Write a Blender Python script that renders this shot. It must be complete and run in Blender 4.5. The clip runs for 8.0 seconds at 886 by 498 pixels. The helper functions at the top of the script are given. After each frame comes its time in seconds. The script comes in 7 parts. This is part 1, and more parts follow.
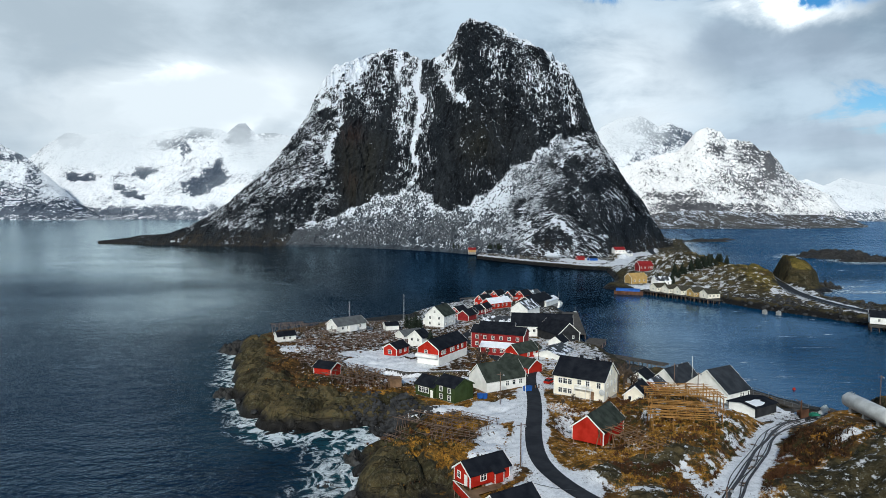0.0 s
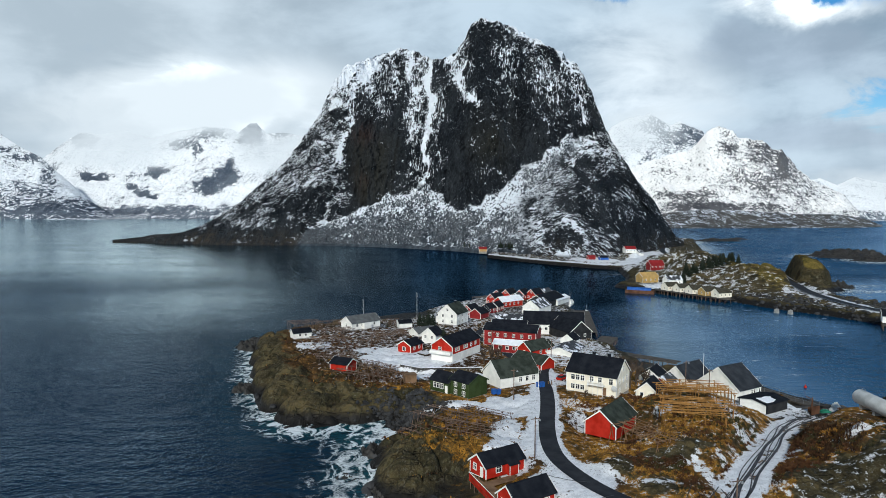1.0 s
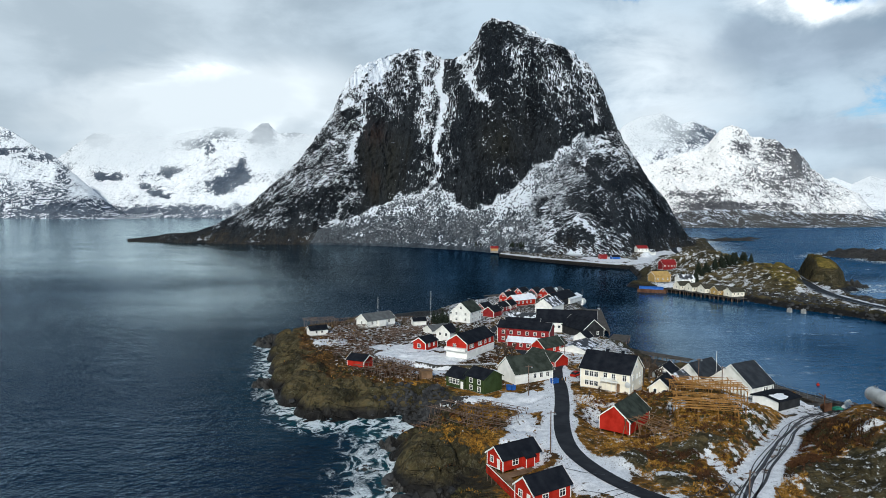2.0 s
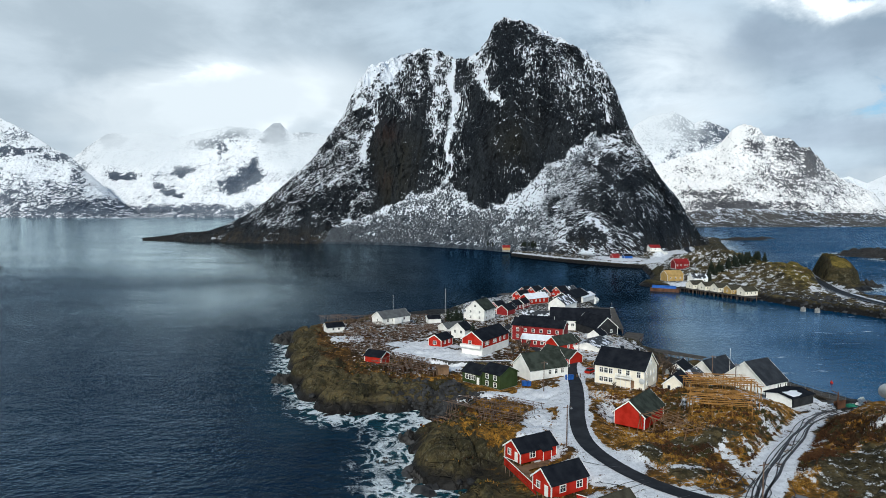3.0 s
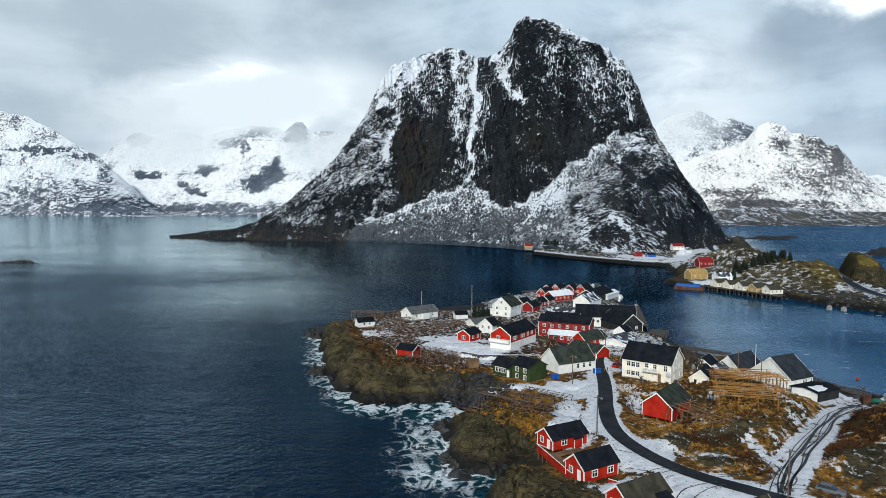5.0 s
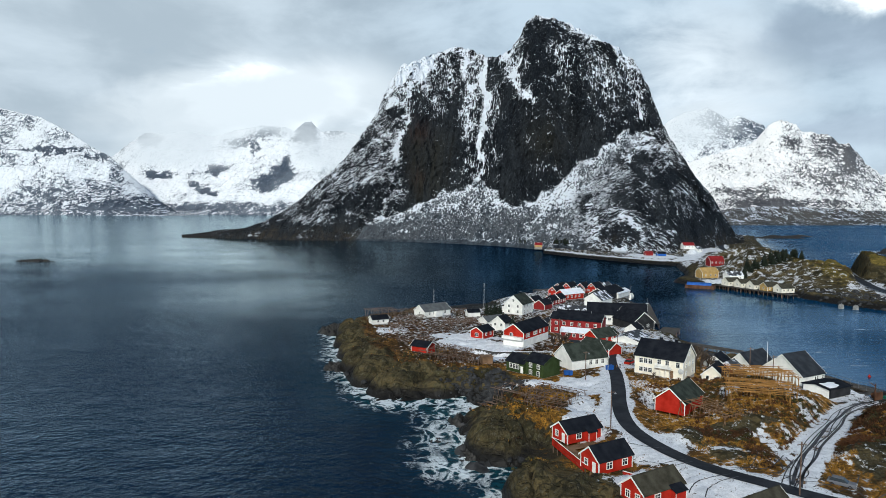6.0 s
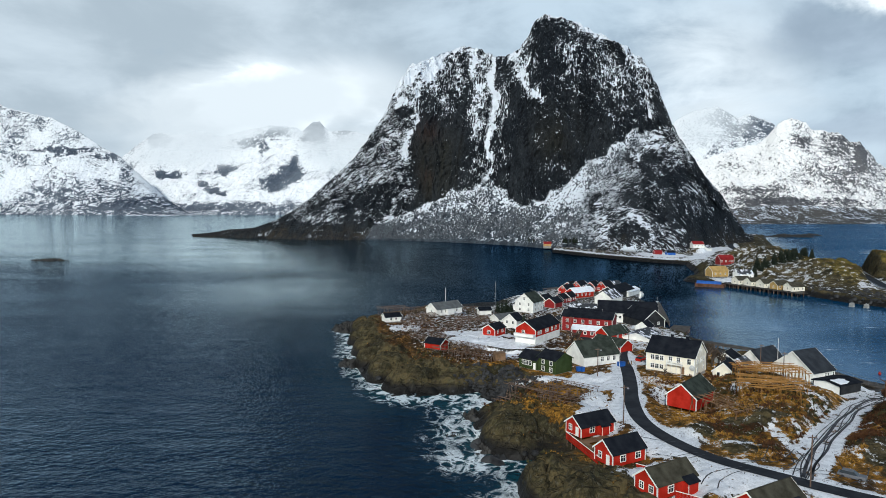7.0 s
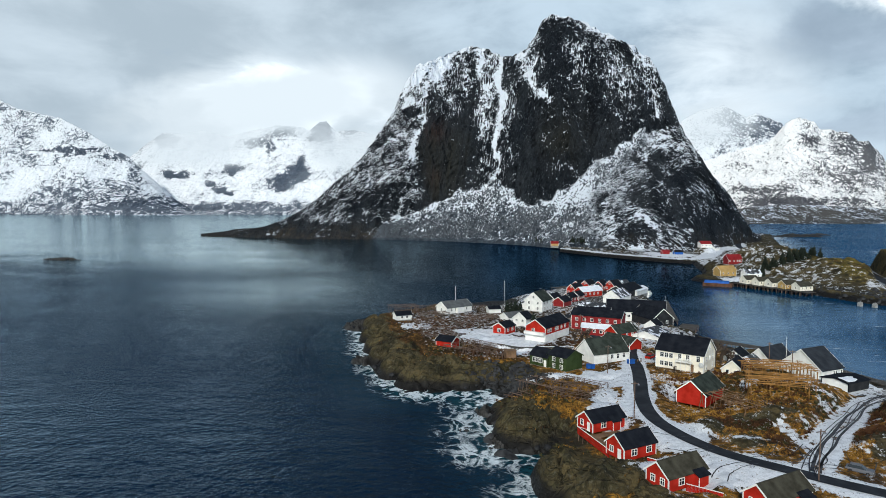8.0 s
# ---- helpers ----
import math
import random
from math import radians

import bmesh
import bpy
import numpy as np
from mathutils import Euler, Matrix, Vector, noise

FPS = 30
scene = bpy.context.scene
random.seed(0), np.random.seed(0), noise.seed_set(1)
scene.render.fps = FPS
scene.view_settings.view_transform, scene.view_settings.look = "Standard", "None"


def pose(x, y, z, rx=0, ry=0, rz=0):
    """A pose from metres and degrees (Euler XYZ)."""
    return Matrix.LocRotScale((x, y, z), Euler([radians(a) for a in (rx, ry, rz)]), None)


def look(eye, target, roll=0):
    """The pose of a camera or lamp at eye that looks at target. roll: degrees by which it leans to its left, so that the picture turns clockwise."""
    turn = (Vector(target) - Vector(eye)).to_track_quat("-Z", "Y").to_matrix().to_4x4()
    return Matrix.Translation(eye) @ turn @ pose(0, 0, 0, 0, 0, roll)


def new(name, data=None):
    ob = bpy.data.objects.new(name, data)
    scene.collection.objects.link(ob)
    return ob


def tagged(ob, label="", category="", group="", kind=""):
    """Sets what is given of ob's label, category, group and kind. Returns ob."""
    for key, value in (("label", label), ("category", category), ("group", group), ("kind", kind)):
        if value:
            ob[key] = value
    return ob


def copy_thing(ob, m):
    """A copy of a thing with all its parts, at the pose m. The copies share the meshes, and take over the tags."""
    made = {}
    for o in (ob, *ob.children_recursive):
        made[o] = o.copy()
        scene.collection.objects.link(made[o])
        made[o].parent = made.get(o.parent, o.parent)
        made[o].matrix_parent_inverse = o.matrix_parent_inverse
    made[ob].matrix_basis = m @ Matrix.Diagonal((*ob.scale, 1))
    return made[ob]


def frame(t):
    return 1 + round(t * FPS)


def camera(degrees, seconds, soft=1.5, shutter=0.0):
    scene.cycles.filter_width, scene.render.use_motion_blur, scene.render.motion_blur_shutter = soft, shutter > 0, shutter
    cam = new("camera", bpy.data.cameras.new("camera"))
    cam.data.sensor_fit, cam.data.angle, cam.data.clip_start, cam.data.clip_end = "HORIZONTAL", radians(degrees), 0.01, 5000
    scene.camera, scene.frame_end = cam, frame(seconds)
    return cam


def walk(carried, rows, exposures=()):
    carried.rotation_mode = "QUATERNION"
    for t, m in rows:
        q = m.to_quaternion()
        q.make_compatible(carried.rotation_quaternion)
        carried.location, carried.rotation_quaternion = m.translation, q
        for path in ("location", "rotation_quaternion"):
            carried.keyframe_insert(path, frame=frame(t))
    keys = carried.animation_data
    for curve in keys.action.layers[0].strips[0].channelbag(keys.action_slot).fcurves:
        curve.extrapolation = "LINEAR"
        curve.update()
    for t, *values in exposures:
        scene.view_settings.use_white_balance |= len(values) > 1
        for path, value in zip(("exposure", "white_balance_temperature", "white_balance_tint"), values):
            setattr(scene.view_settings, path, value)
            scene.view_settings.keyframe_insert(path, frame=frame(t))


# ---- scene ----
cam = camera(69.6, 8.0, soft=0.85)
PATH = [
    (0, (1.904, 4.351, 53.607), (1.886, 6.347, 53.488), 0.3),
    (0.5, (1.366, 2.796, 53.551), (1.333, 4.793, 53.432), 0.3),
    (1, (0.706, 1.223, 53.479), (0.657, 3.219, 53.358), 0.3),
    (1.5, (0.039, -0.336, 53.414), (-0.026, 1.659, 53.292), 0.3),
    (3, (-2.17, -5.089, 53.173), (-2.285, -3.096, 53.048), 0.3),
    (3.5, (-2.911, -6.698, 53.153), (-3.042, -4.707, 53.027), 0.3),
    (4, (-3.626, -8.257, 53.131), (-3.774, -6.266, 53.003), 0.3),
    (4.5, (-4.332, -9.766, 53.087), (-4.495, -7.776, 52.958), 0.3),
    (6, (-6.51, -14.353, 52.775), (-6.714, -12.368, 52.643), 0.3),
    (6.5, (-7.196, -15.927, 52.692), (-7.413, -13.943, 52.559), 0.2),
    (7, (-7.919, -17.476, 52.631), (-8.147, -15.494, 52.497), 0.2),
    (7.5, (-8.634, -19.007, 52.578), (-8.872, -17.026, 52.444), 0.2),
    (8, (-9.309, -20.549, 52.549), (-9.556, -18.569, 52.414), 0.2),
]
walk(cam, [(t, look(eye, target, roll)) for t, eye, target, roll in PATH], exposures=[(0, -0.12, 5850, 5), (8, -0.12, 5850, 5)])

# ---- world and light ----
SUN_EL, SUN_AZ = 29.0, 189.0      # azimuth clockwise from +y: behind the camera
world = bpy.data.worlds.new("world")
scene.world = world
world.use_nodes = True


class Nodes:
    """Short helper to build node trees."""

    def __init__(self, tree):
        self.t = tree
        tree.nodes.clear()

    def n(self, kind, **kw):
        node = self.t.nodes.new(kind)
        for key, value in kw.items():
            if key.startswith("i_"):
                node.inputs[key[2:].replace("_", " ")].default_value = value
            else:
                setattr(node, key, value)
        return node

    def link(self, a, b):
        self.t.links.new(a, b)

    def math(self, op, a, b=None, c=None, clamp=False):
        node = self.t.nodes.new("ShaderNodeMath")
        node.operation, node.use_clamp = op, clamp
        for i, v in enumerate((a, b, c)):
            if v is None:
                continue
            if isinstance(v, (int, float)):
                node.inputs[i].default_value = v
            else:
                self.link(v, node.inputs[i])
        return node.outputs[0]

    def step(self, v, lo, hi, a=0.0, b=1.0):
        node = self.t.nodes.new("ShaderNodeMapRange")
        node.interpolation_type = "SMOOTHSTEP"
        self.link(v, node.inputs[0])
        for i, x in enumerate((lo, hi, a, b)):
            node.inputs[i + 1].default_value = x
        return node.outputs[0]

    def mix(self, f, a, b):
        node = self.t.nodes.new("ShaderNodeMix")
        node.data_type = "RGBA"
        for i, v in ((0, f), (6, a), (7, b)):
            if isinstance(v, (int, float)):
                node.inputs[i].default_value = v
            elif isinstance(v, tuple):
                node.inputs[i].default_value = (*v[:3], 1)
            else:
                self.link(v, node.inputs[i])
        return node.outputs[2]

    def noise(self, vec, scale, detail=4.0, rough=0.55, dist=0.0):
        node = self.t.nodes.new("ShaderNodeTexNoise")
        node.inputs["Scale"].default_value = scale
        node.inputs["Detail"].default_value = detail
        node.inputs["Roughness"].default_value = rough
        node.inputs["Distortion"].default_value = dist
        if vec is not None:
            self.link(vec, node.inputs["Vector"])
        return node.outputs["Fac"]

    def stretch(self, vec, sx, sy, sz, rz=0.0, move=(0, 0, 0)):
        node = self.t.nodes.new("ShaderNodeMapping")
        node.inputs["Scale"].default_value = (sx, sy, sz)
        node.inputs["Rotation"].default_value = (0, 0, rz)
        node.inputs["Location"].default_value = move
        self.link(vec, node.inputs["Vector"])
        return node.outputs[0]

    def attr(self, name):
        return self.n("ShaderNodeAttribute", attribute_name=name).outputs["Fac"]


w = Nodes(world.node_tree)
sky = w.n("ShaderNodeTexSky", sky_type="NISHITA", sun_disc=False, sun_elevation=radians(SUN_EL), sun_rotation=radians(SUN_AZ),
          air_density=1.0, dust_density=0.6, ozone_density=1.5, altitude=50)
vec = w.n("ShaderNodeTexCoord").outputs["Generated"]
sep = w.n("ShaderNodeSeparateXYZ")
w.link(vec, sep.inputs[0])
dx, dy, dz = sep.outputs
# cloud deck: billows stretched along the horizon, with gaps towards the open sea
ahead = w.math("MAXIMUM", w.math("ABSOLUTE", dy), 0.25)
across, above = w.math("DIVIDE", dx, ahead), w.math("DIVIDE", dz, ahead)
flat = w.math("ADD", w.math("MAXIMUM", dz, 0.0), 0.16)
plane = w.n("ShaderNodeCombineXYZ")
w.link(w.math("DIVIDE", dx, flat), plane.inputs[0])
w.link(w.math("DIVIDE", dy, flat), plane.inputs[1])
deck = plane.outputs[0]
billow = w.noise(w.stretch(vec, 1, 1, 1.7), 4.6, 7, 0.55, 0.5)
fine = w.noise(w.stretch(vec, 1, 1, 2.2), 7.0, 8, 0.58, 0.4)
big = w.noise(deck, 0.8, 5, 0.5, 0.3)


def lobe(cx, cy, rx, ry):
    a = w.math("DIVIDE", w.math("SUBTRACT", across, cx), rx)
    b = w.math("DIVIDE", w.math("SUBTRACT", above, cy), ry)
    r = w.math("ADD", w.math("MULTIPLY", a, a), w.math("MULTIPLY", b, b))
    return w.math("MULTIPLY", w.math("EXPONENT", w.math("MULTIPLY", r, -1.0)), w.step(dy, 0.0, 0.2))


wisps = w.math("ADD", w.math("MULTIPLY", billow, 0.55), w.math("MULTIPLY", fine, 0.45))
across = w.math("ADD", across, w.math("MULTIPLY", w.math("SUBTRACT", fine, 0.5), 0.22))
above = w.math("ADD", above, w.math("MULTIPLY", w.math("SUBTRACT", billow, 0.5), 0.16))
gap = w.math("MAXIMUM", lobe(0.70, 0.175, 0.17, 0.045), lobe(0.40, 0.345, 0.22, 0.030))
gap = w.math("MAXIMUM", gap, w.math("MULTIPLY", w.step(across, 0.75, 1.5), 0.8))
gap = w.math("MAXIMUM", gap, w.math("MULTIPLY", w.step(dz, 0.36, 0.62), w.step(dx, -0.35, 0.25)))
cloud = w.step(w.math("SUBTRACT", w.math("ADD", wisps, 0.28), w.math("MULTIPLY", w.math("MULTIPLY", gap, w.step(fine, 0.38, 0.60, 1.50, 0.35)), 0.70)), 0.26, 0.62)
glow = w.math("MAXIMUM", w.math("MULTIPLY", lobe(-0.38, 0.165, 0.17, 0.055), 1.9), w.math("MULTIPLY", lobe(0.31, 0.20, 0.13, 0.14), 0.62))
glow = w.math("MAXIMUM", glow, w.math("MULTIPLY", lobe(0.53, 0.325, 0.10, 0.035), 1.0))
grey = w.math("MAXIMUM", lobe(0.50, 0.245, 0.17, 0.050), w.math("MULTIPLY", lobe(0.52, 0.115, 0.20, 0.028), 0.9))
grey = w.step(grey, 0.22, 0.75)
shade = w.step(w.math("ADD", w.math("MULTIPLY", wisps, 0.6), w.math("MULTIPLY", big, 0.4)), 0.40, 0.60)
tone = w.mix(shade, (0.30, 0.38, 0.46), (0.68, 0.77, 0.84))
tone = w.mix(w.step(dz, 0.32, 0.60), tone, (0.085, 0.120, 0.160))
tone = w.mix(w.math("MULTIPLY", w.step(across, 0.15, -0.45), w.step(dz, 0.50, 0.30, 0.0, 0.75)), tone, w.mix(shade, (0.60, 0.650, 0.68), (0.78, 0.82, 0.845)))
lit = w.math("MULTIPLY", glow, w.step(wisps, 0.28, 0.62, 0.55, 1.15), None, True)
tone = w.mix(w.step(lit, 0.0, 1.0), tone, (1.08, 1.10, 1.10))
tone = w.mix(w.step(lit, 0.60, 1.0), tone, (1.45, 1.45, 1.42))
tone = w.mix(w.math("MULTIPLY", grey, 0.85), tone, w.mix(shade, (0.40, 0.465, 0.54), (0.56, 0.635, 0.72)))
tone = w.mix(w.step(dz, -0.02, 0.16, 0.45, 0.0), tone, (0.86, 0.90, 0.92))
tone = w.mix(w.step(dz, -0.03, -0.008, 1.0, 0.0), tone, (0.10, 0.17, 0.27))
sky_bg = w.n("ShaderNodeBackground", i_Strength=0.10)
deep = w.n("ShaderNodeHueSaturation", i_Saturation=1.45, i_Value=1.15)
w.link(sky.outputs[0], deep.inputs["Color"])
w.link(deep.outputs[0], sky_bg.inputs[0])
cloud_bg = w.n("ShaderNodeBackground", i_Strength=1.0)
w.link(tone, cloud_bg.inputs[0])
both = w.n("ShaderNodeMixShader")
w.link(w.math("MAXIMUM", cloud, w.step(dz, -0.03, 0.02, 1.0, 0.0)), both.inputs[0])
w.link(sky_bg.outputs[0], both.inputs[1])
w.link(cloud_bg.outputs[0], both.inputs[2])
w.link(both.outputs[0], w.n("ShaderNodeOutputWorld").inputs[0])

sun_data = bpy.data.lights.new("sun", "SUN")
sun_data.energy, sun_data.angle, sun_data.color = 3.7, radians(4), (1.0, 0.92, 0.81)
sun = new("sun", sun_data)
_a, _e = radians(SUN_AZ), radians(SUN_EL)
sun.matrix_world = look((0, 0, 400), (-400 * math.sin(_a) * math.cos(_e), -400 * math.cos(_a) * math.cos(_e), 400 - 400 * math.sin(_e)))


# ---- materials ----
def material(name):
    m = bpy.data.materials.new(name)
    m.use_nodes = True
    k = Nodes(m.node_tree)
    out = k.n("ShaderNodeOutputMaterial")
    b = k.n("ShaderNodeBsdfPrincipled")
    k.link(b.outputs[0], out.inputs[0])
    return m, k, b


def bump(k, b, height, strength, distance):
    node = k.n("ShaderNodeBump")
    node.inputs["Strength"].default_value = strength
    node.inputs["Distance"].default_value = distance
    k.link(height, node.inputs["Height"])
    k.link(node.outputs[0], b.inputs["Normal"])


def paint(name, color, rough=0.6, grain=0.25, metallic=0.0, spec=0.22):
    """Painted boards or sheet with slight wear."""
    m, k, b = material(name)
    co = k.n("ShaderNodeTexCoord").outputs["Object"]
    big_n = k.noise(co, 0.5, 4)
    fine_n = k.noise(k.stretch(co, 6, 6, 0.8), 3.0, 4)
    dark = tuple(c * (1 - grain) for c in color)
    pale = tuple(min(1, c * (1 + 0.5 * grain) + 0.01) for c in color)
    col = k.mix(k.step(big_n, 0.3, 0.7), dark, pale)
    col = k.mix(k.math("MULTIPLY", k.step(fine_n, 0.5, 0.75), 0.35), col, dark)
    k.link(col, b.inputs["Base Color"])
    b.inputs["Roughness"].default_value = rough
    b.inputs["Metallic"].default_value = metallic
    b.inputs["Specular IOR Level"].default_value = spec
    bump(k, b, fine_n, 0.25, 0.03)
    return m


RED = paint("red_paint", (0.40, 0.017, 0.006), 0.7, 0.25, 0.0, 0.10)
DARK_RED = paint("dark_red_paint", (0.24, 0.012, 0.012))
WHITE = paint("white_paint", (0.84, 0.83, 0.78), 0.6, 0.12)
CREAM = paint("cream_paint", (0.86, 0.80, 0.66), 0.6, 0.12)
GREEN = paint("green_paint", (0.030, 0.050, 0.010))
OCHRE = paint("ochre_paint", (0.46, 0.30, 0.10))
BLUE = paint("blue_paint", (0.02, 0.10, 0.38))
SLATE = paint("slate_roof", (0.008, 0.010, 0.015), 0.8, 0.14, 0.0, 0.06)
GREY_SLATE = paint("grey_slate_roof", (0.030, 0.034, 0.040), 0.7, 0.3, 0.0, 0.12)
PALE_ROOF = paint("pale_grey_roof", (0.11, 0.115, 0.115), 0.8, 0.25, 0.0, 0.1)
GREEN_SLATE = paint("mossy_slate_roof", (0.036, 0.044, 0.034), 0.85, 0.4, 0.0, 0.1)
TURF = paint("old_shingle_roof", (0.055, 0.050, 0.034), 0.9, 0.45, 0.0, 0.1)
CONCRETE = paint("concrete", (0.32, 0.31, 0.29), 0.9, 0.3)
TIMBER = paint("weathered_timber", (0.20, 0.12, 0.065), 0.85, 0.4)
GREY_TIMBER = paint("grey_timber", (0.085, 0.075, 0.064), 0.85, 0.4)
PALE_TIMBER = paint("pale_timber", (0.33, 0.165, 0.042), 0.8, 0.35)
TANK = paint("grey_tank_paint", (0.55, 0.56, 0.55), 0.4, 0.2)
STEEL = paint("steel", (0.25, 0.26, 0.27), 0.45, 0.2, 0.6)
m_glass, k_, b_ = material("window_glass")
b_.inputs["Base Color"].default_value = (0.02, 0.025, 0.03, 1)
b_.inputs["Roughness"].default_value = 0.08
GLASS = m_glass


# ---- numeric helpers ----
def lattice(ix, iy, seed):
    v = (ix.astype(np.int64) * 374761393 + iy.astype(np.int64) * 668265263 + seed * 1274126177) & 0xFFFFFFFF
    v = ((v ^ (v >> 13)) * 1103515245) & 0xFFFFFFFF
    v = ((v ^ (v >> 16)) * 2654435761) & 0xFFFFFFFF
    return ((v ^ (v >> 15)) & 0xFFFFFF) / float(0xFFFFFF)


def vnoise(x, y, seed=0):
    """Smooth value noise, 0 to 1."""
    ix, iy = np.floor(x), np.floor(y)
    fx, fy = x - ix, y - iy
    fx, fy = fx * fx * fx * (fx * (fx * 6 - 15) + 10), fy * fy * fy * (fy * (fy * 6 - 15) + 10)
    a, b = lattice(ix, iy, seed), lattice(ix + 1, iy, seed)
    c, d = lattice(ix, iy + 1, seed), lattice(ix + 1, iy + 1, seed)
    return (a * (1 - fx) + b * fx) * (1 - fy) + (c * (1 - fx) + d * fx) * fy


def fbm(x, y, seed=0, octaves=5, gain=0.5, ridged=False):
    total, amp, norm = 0, 1.0, 0.0
    for o in range(octaves):
        c, s = math.cos(0.6 * o), math.sin(0.6 * o)
        v = vnoise((c * x - s * y) * 2**o + 17.3 * o, (s * x + c * y) * 2**o - 9.1 * o, seed + o)
        v = 1 - np.abs(2 * v - 1) if ridged else v
        total, norm, amp = total + amp * v, norm + amp, amp * gain
    return total / norm


def smooth(v, lo, hi):
    u = np.clip((v - lo) / (hi - lo), 0, 1)
    return u * u * (3 - 2 * u)


def seg_distance(x, y, line):
    """Distance to a polyline, and how far along it."""
    best, along, run = np.full(np.shape(x), 1e9), np.zeros(np.shape(x)), 0.0
    for (ax, ay), (bx, by) in zip(line, line[1:]):
        ex, ey = bx - ax, by - ay
        ln = math.hypot(ex, ey)
        u = np.clip(((x - ax) * ex + (y - ay) * ey) / ln**2, 0, 1)
        d = np.hypot(x - ax - u * ex, y - ay - u * ey)
        along = np.where(d < best, run + u * ln, along)
        best, run = np.minimum(best, d), run + ln
    return best, along


def shore_distance(x, y, ring):
    """Distance to a closed outline, above nought inside."""
    d, _ = seg_distance(x, y, ring + ring[:1])
    inside = np.zeros(np.shape(x), bool)
    for (ax, ay), (bx, by) in zip(ring, ring[1:] + ring[:1]):
        cross = (ay > y) != (by > y)
        inside ^= cross & (x < (bx - ax) * (y - ay) / (by - ay + 1e-12) + ax)
    return np.where(inside, d, -d)


def grid_object(name, X, Y, Z, mat, attrs=None, smooth_shade=True):
    """A sheet from 2D arrays of coordinates, with float attributes on its points."""
    rows, cols = X.shape
    me = bpy.data.meshes.new(name)
    n = np.arange(rows * cols).reshape(rows, cols)
    faces = np.stack([n[:-1, :-1], n[:-1, 1:], n[1:, 1:], n[1:, :-1]], -1).reshape(-1, 4)
    me.vertices.add(rows * cols)
    me.vertices.foreach_set("co", np.stack([X, Y, Z], -1).astype(np.float32).ravel())
    me.loops.add(faces.size)
    me.loops.foreach_set("vertex_index", faces.astype(np.int32).ravel())
    me.polygons.add(len(faces))
    me.polygons.foreach_set("loop_start", np.arange(0, faces.size, 4, dtype=np.int32))
    me.update(calc_edges=True)
    me.polygons.foreach_set("use_smooth", np.full(len(faces), smooth_shade))
    for key, value in (attrs or {}).items():
        a = me.attributes.new(key, "FLOAT", "POINT")
        a.data.foreach_set("value", np.broadcast_to(value, X.shape).astype(np.float32).ravel())
    me.materials.append(mat)
    me.validate()
    return new(name, me)


# ---- sea ----
SHORE = [(-4, 55), (-5, 92), (-6, 101), (-4.5, 107), (-3.5, 114), (-7, 111), (-12, 113), (-14.5, 120), (-17.5, 133), (-14.5, 145), (-13, 152.5),
         (-19, 154), (-26, 155), (-33, 152), (-41, 152), (-48, 164), (-56, 178), (-61, 190), (-73, 226), (-76, 240), (-78, 256),
         (-68, 285), (-48, 308), (-25, 325), (-8, 350), (18, 390), (50, 415), (68, 393), (65, 330), (56, 272), (63, 231), (75, 215),
         (96, 196), (99, 177), (104, 172), (117, 184), (150, 198), (240, 200), (330, 150), (330, 55)]


SHORE_TWO = [(10, 770), (20, 750), (59, 684), (92, 637), (124, 600), (146, 585), (138, 520), (122, 470), (116, 440), (123, 422), (147, 407), (161, 390), (172, 358), (184, 342), (198, 318),
             (204, 294), (240, 262), (330, 225), (360, 255), (285, 300), (250, 345), (236, 385), (240, 425), (266, 440), (268, 470), (258, 500), (262, 540), (250, 600),
             (270, 700), (330, 860), (400, 1080), (440, 1190), (400, 1230), (350, 1150), (220, 900), (60, 800)]

def spaced(lo, hi, near_lo, near_hi, step, growth=1.09):
    out, d = list(np.arange(near_lo, near_hi, step)), step
    v = near_hi
    while v < hi:
        out.append(v)
        d *= growth
        v += d
    out.append(hi)
    d, v, left = step, near_lo - step, []
    while v > lo:
        left.append(v)
        d *= growth
        v -= d
    return np.array([lo] + left[::-1] + out)


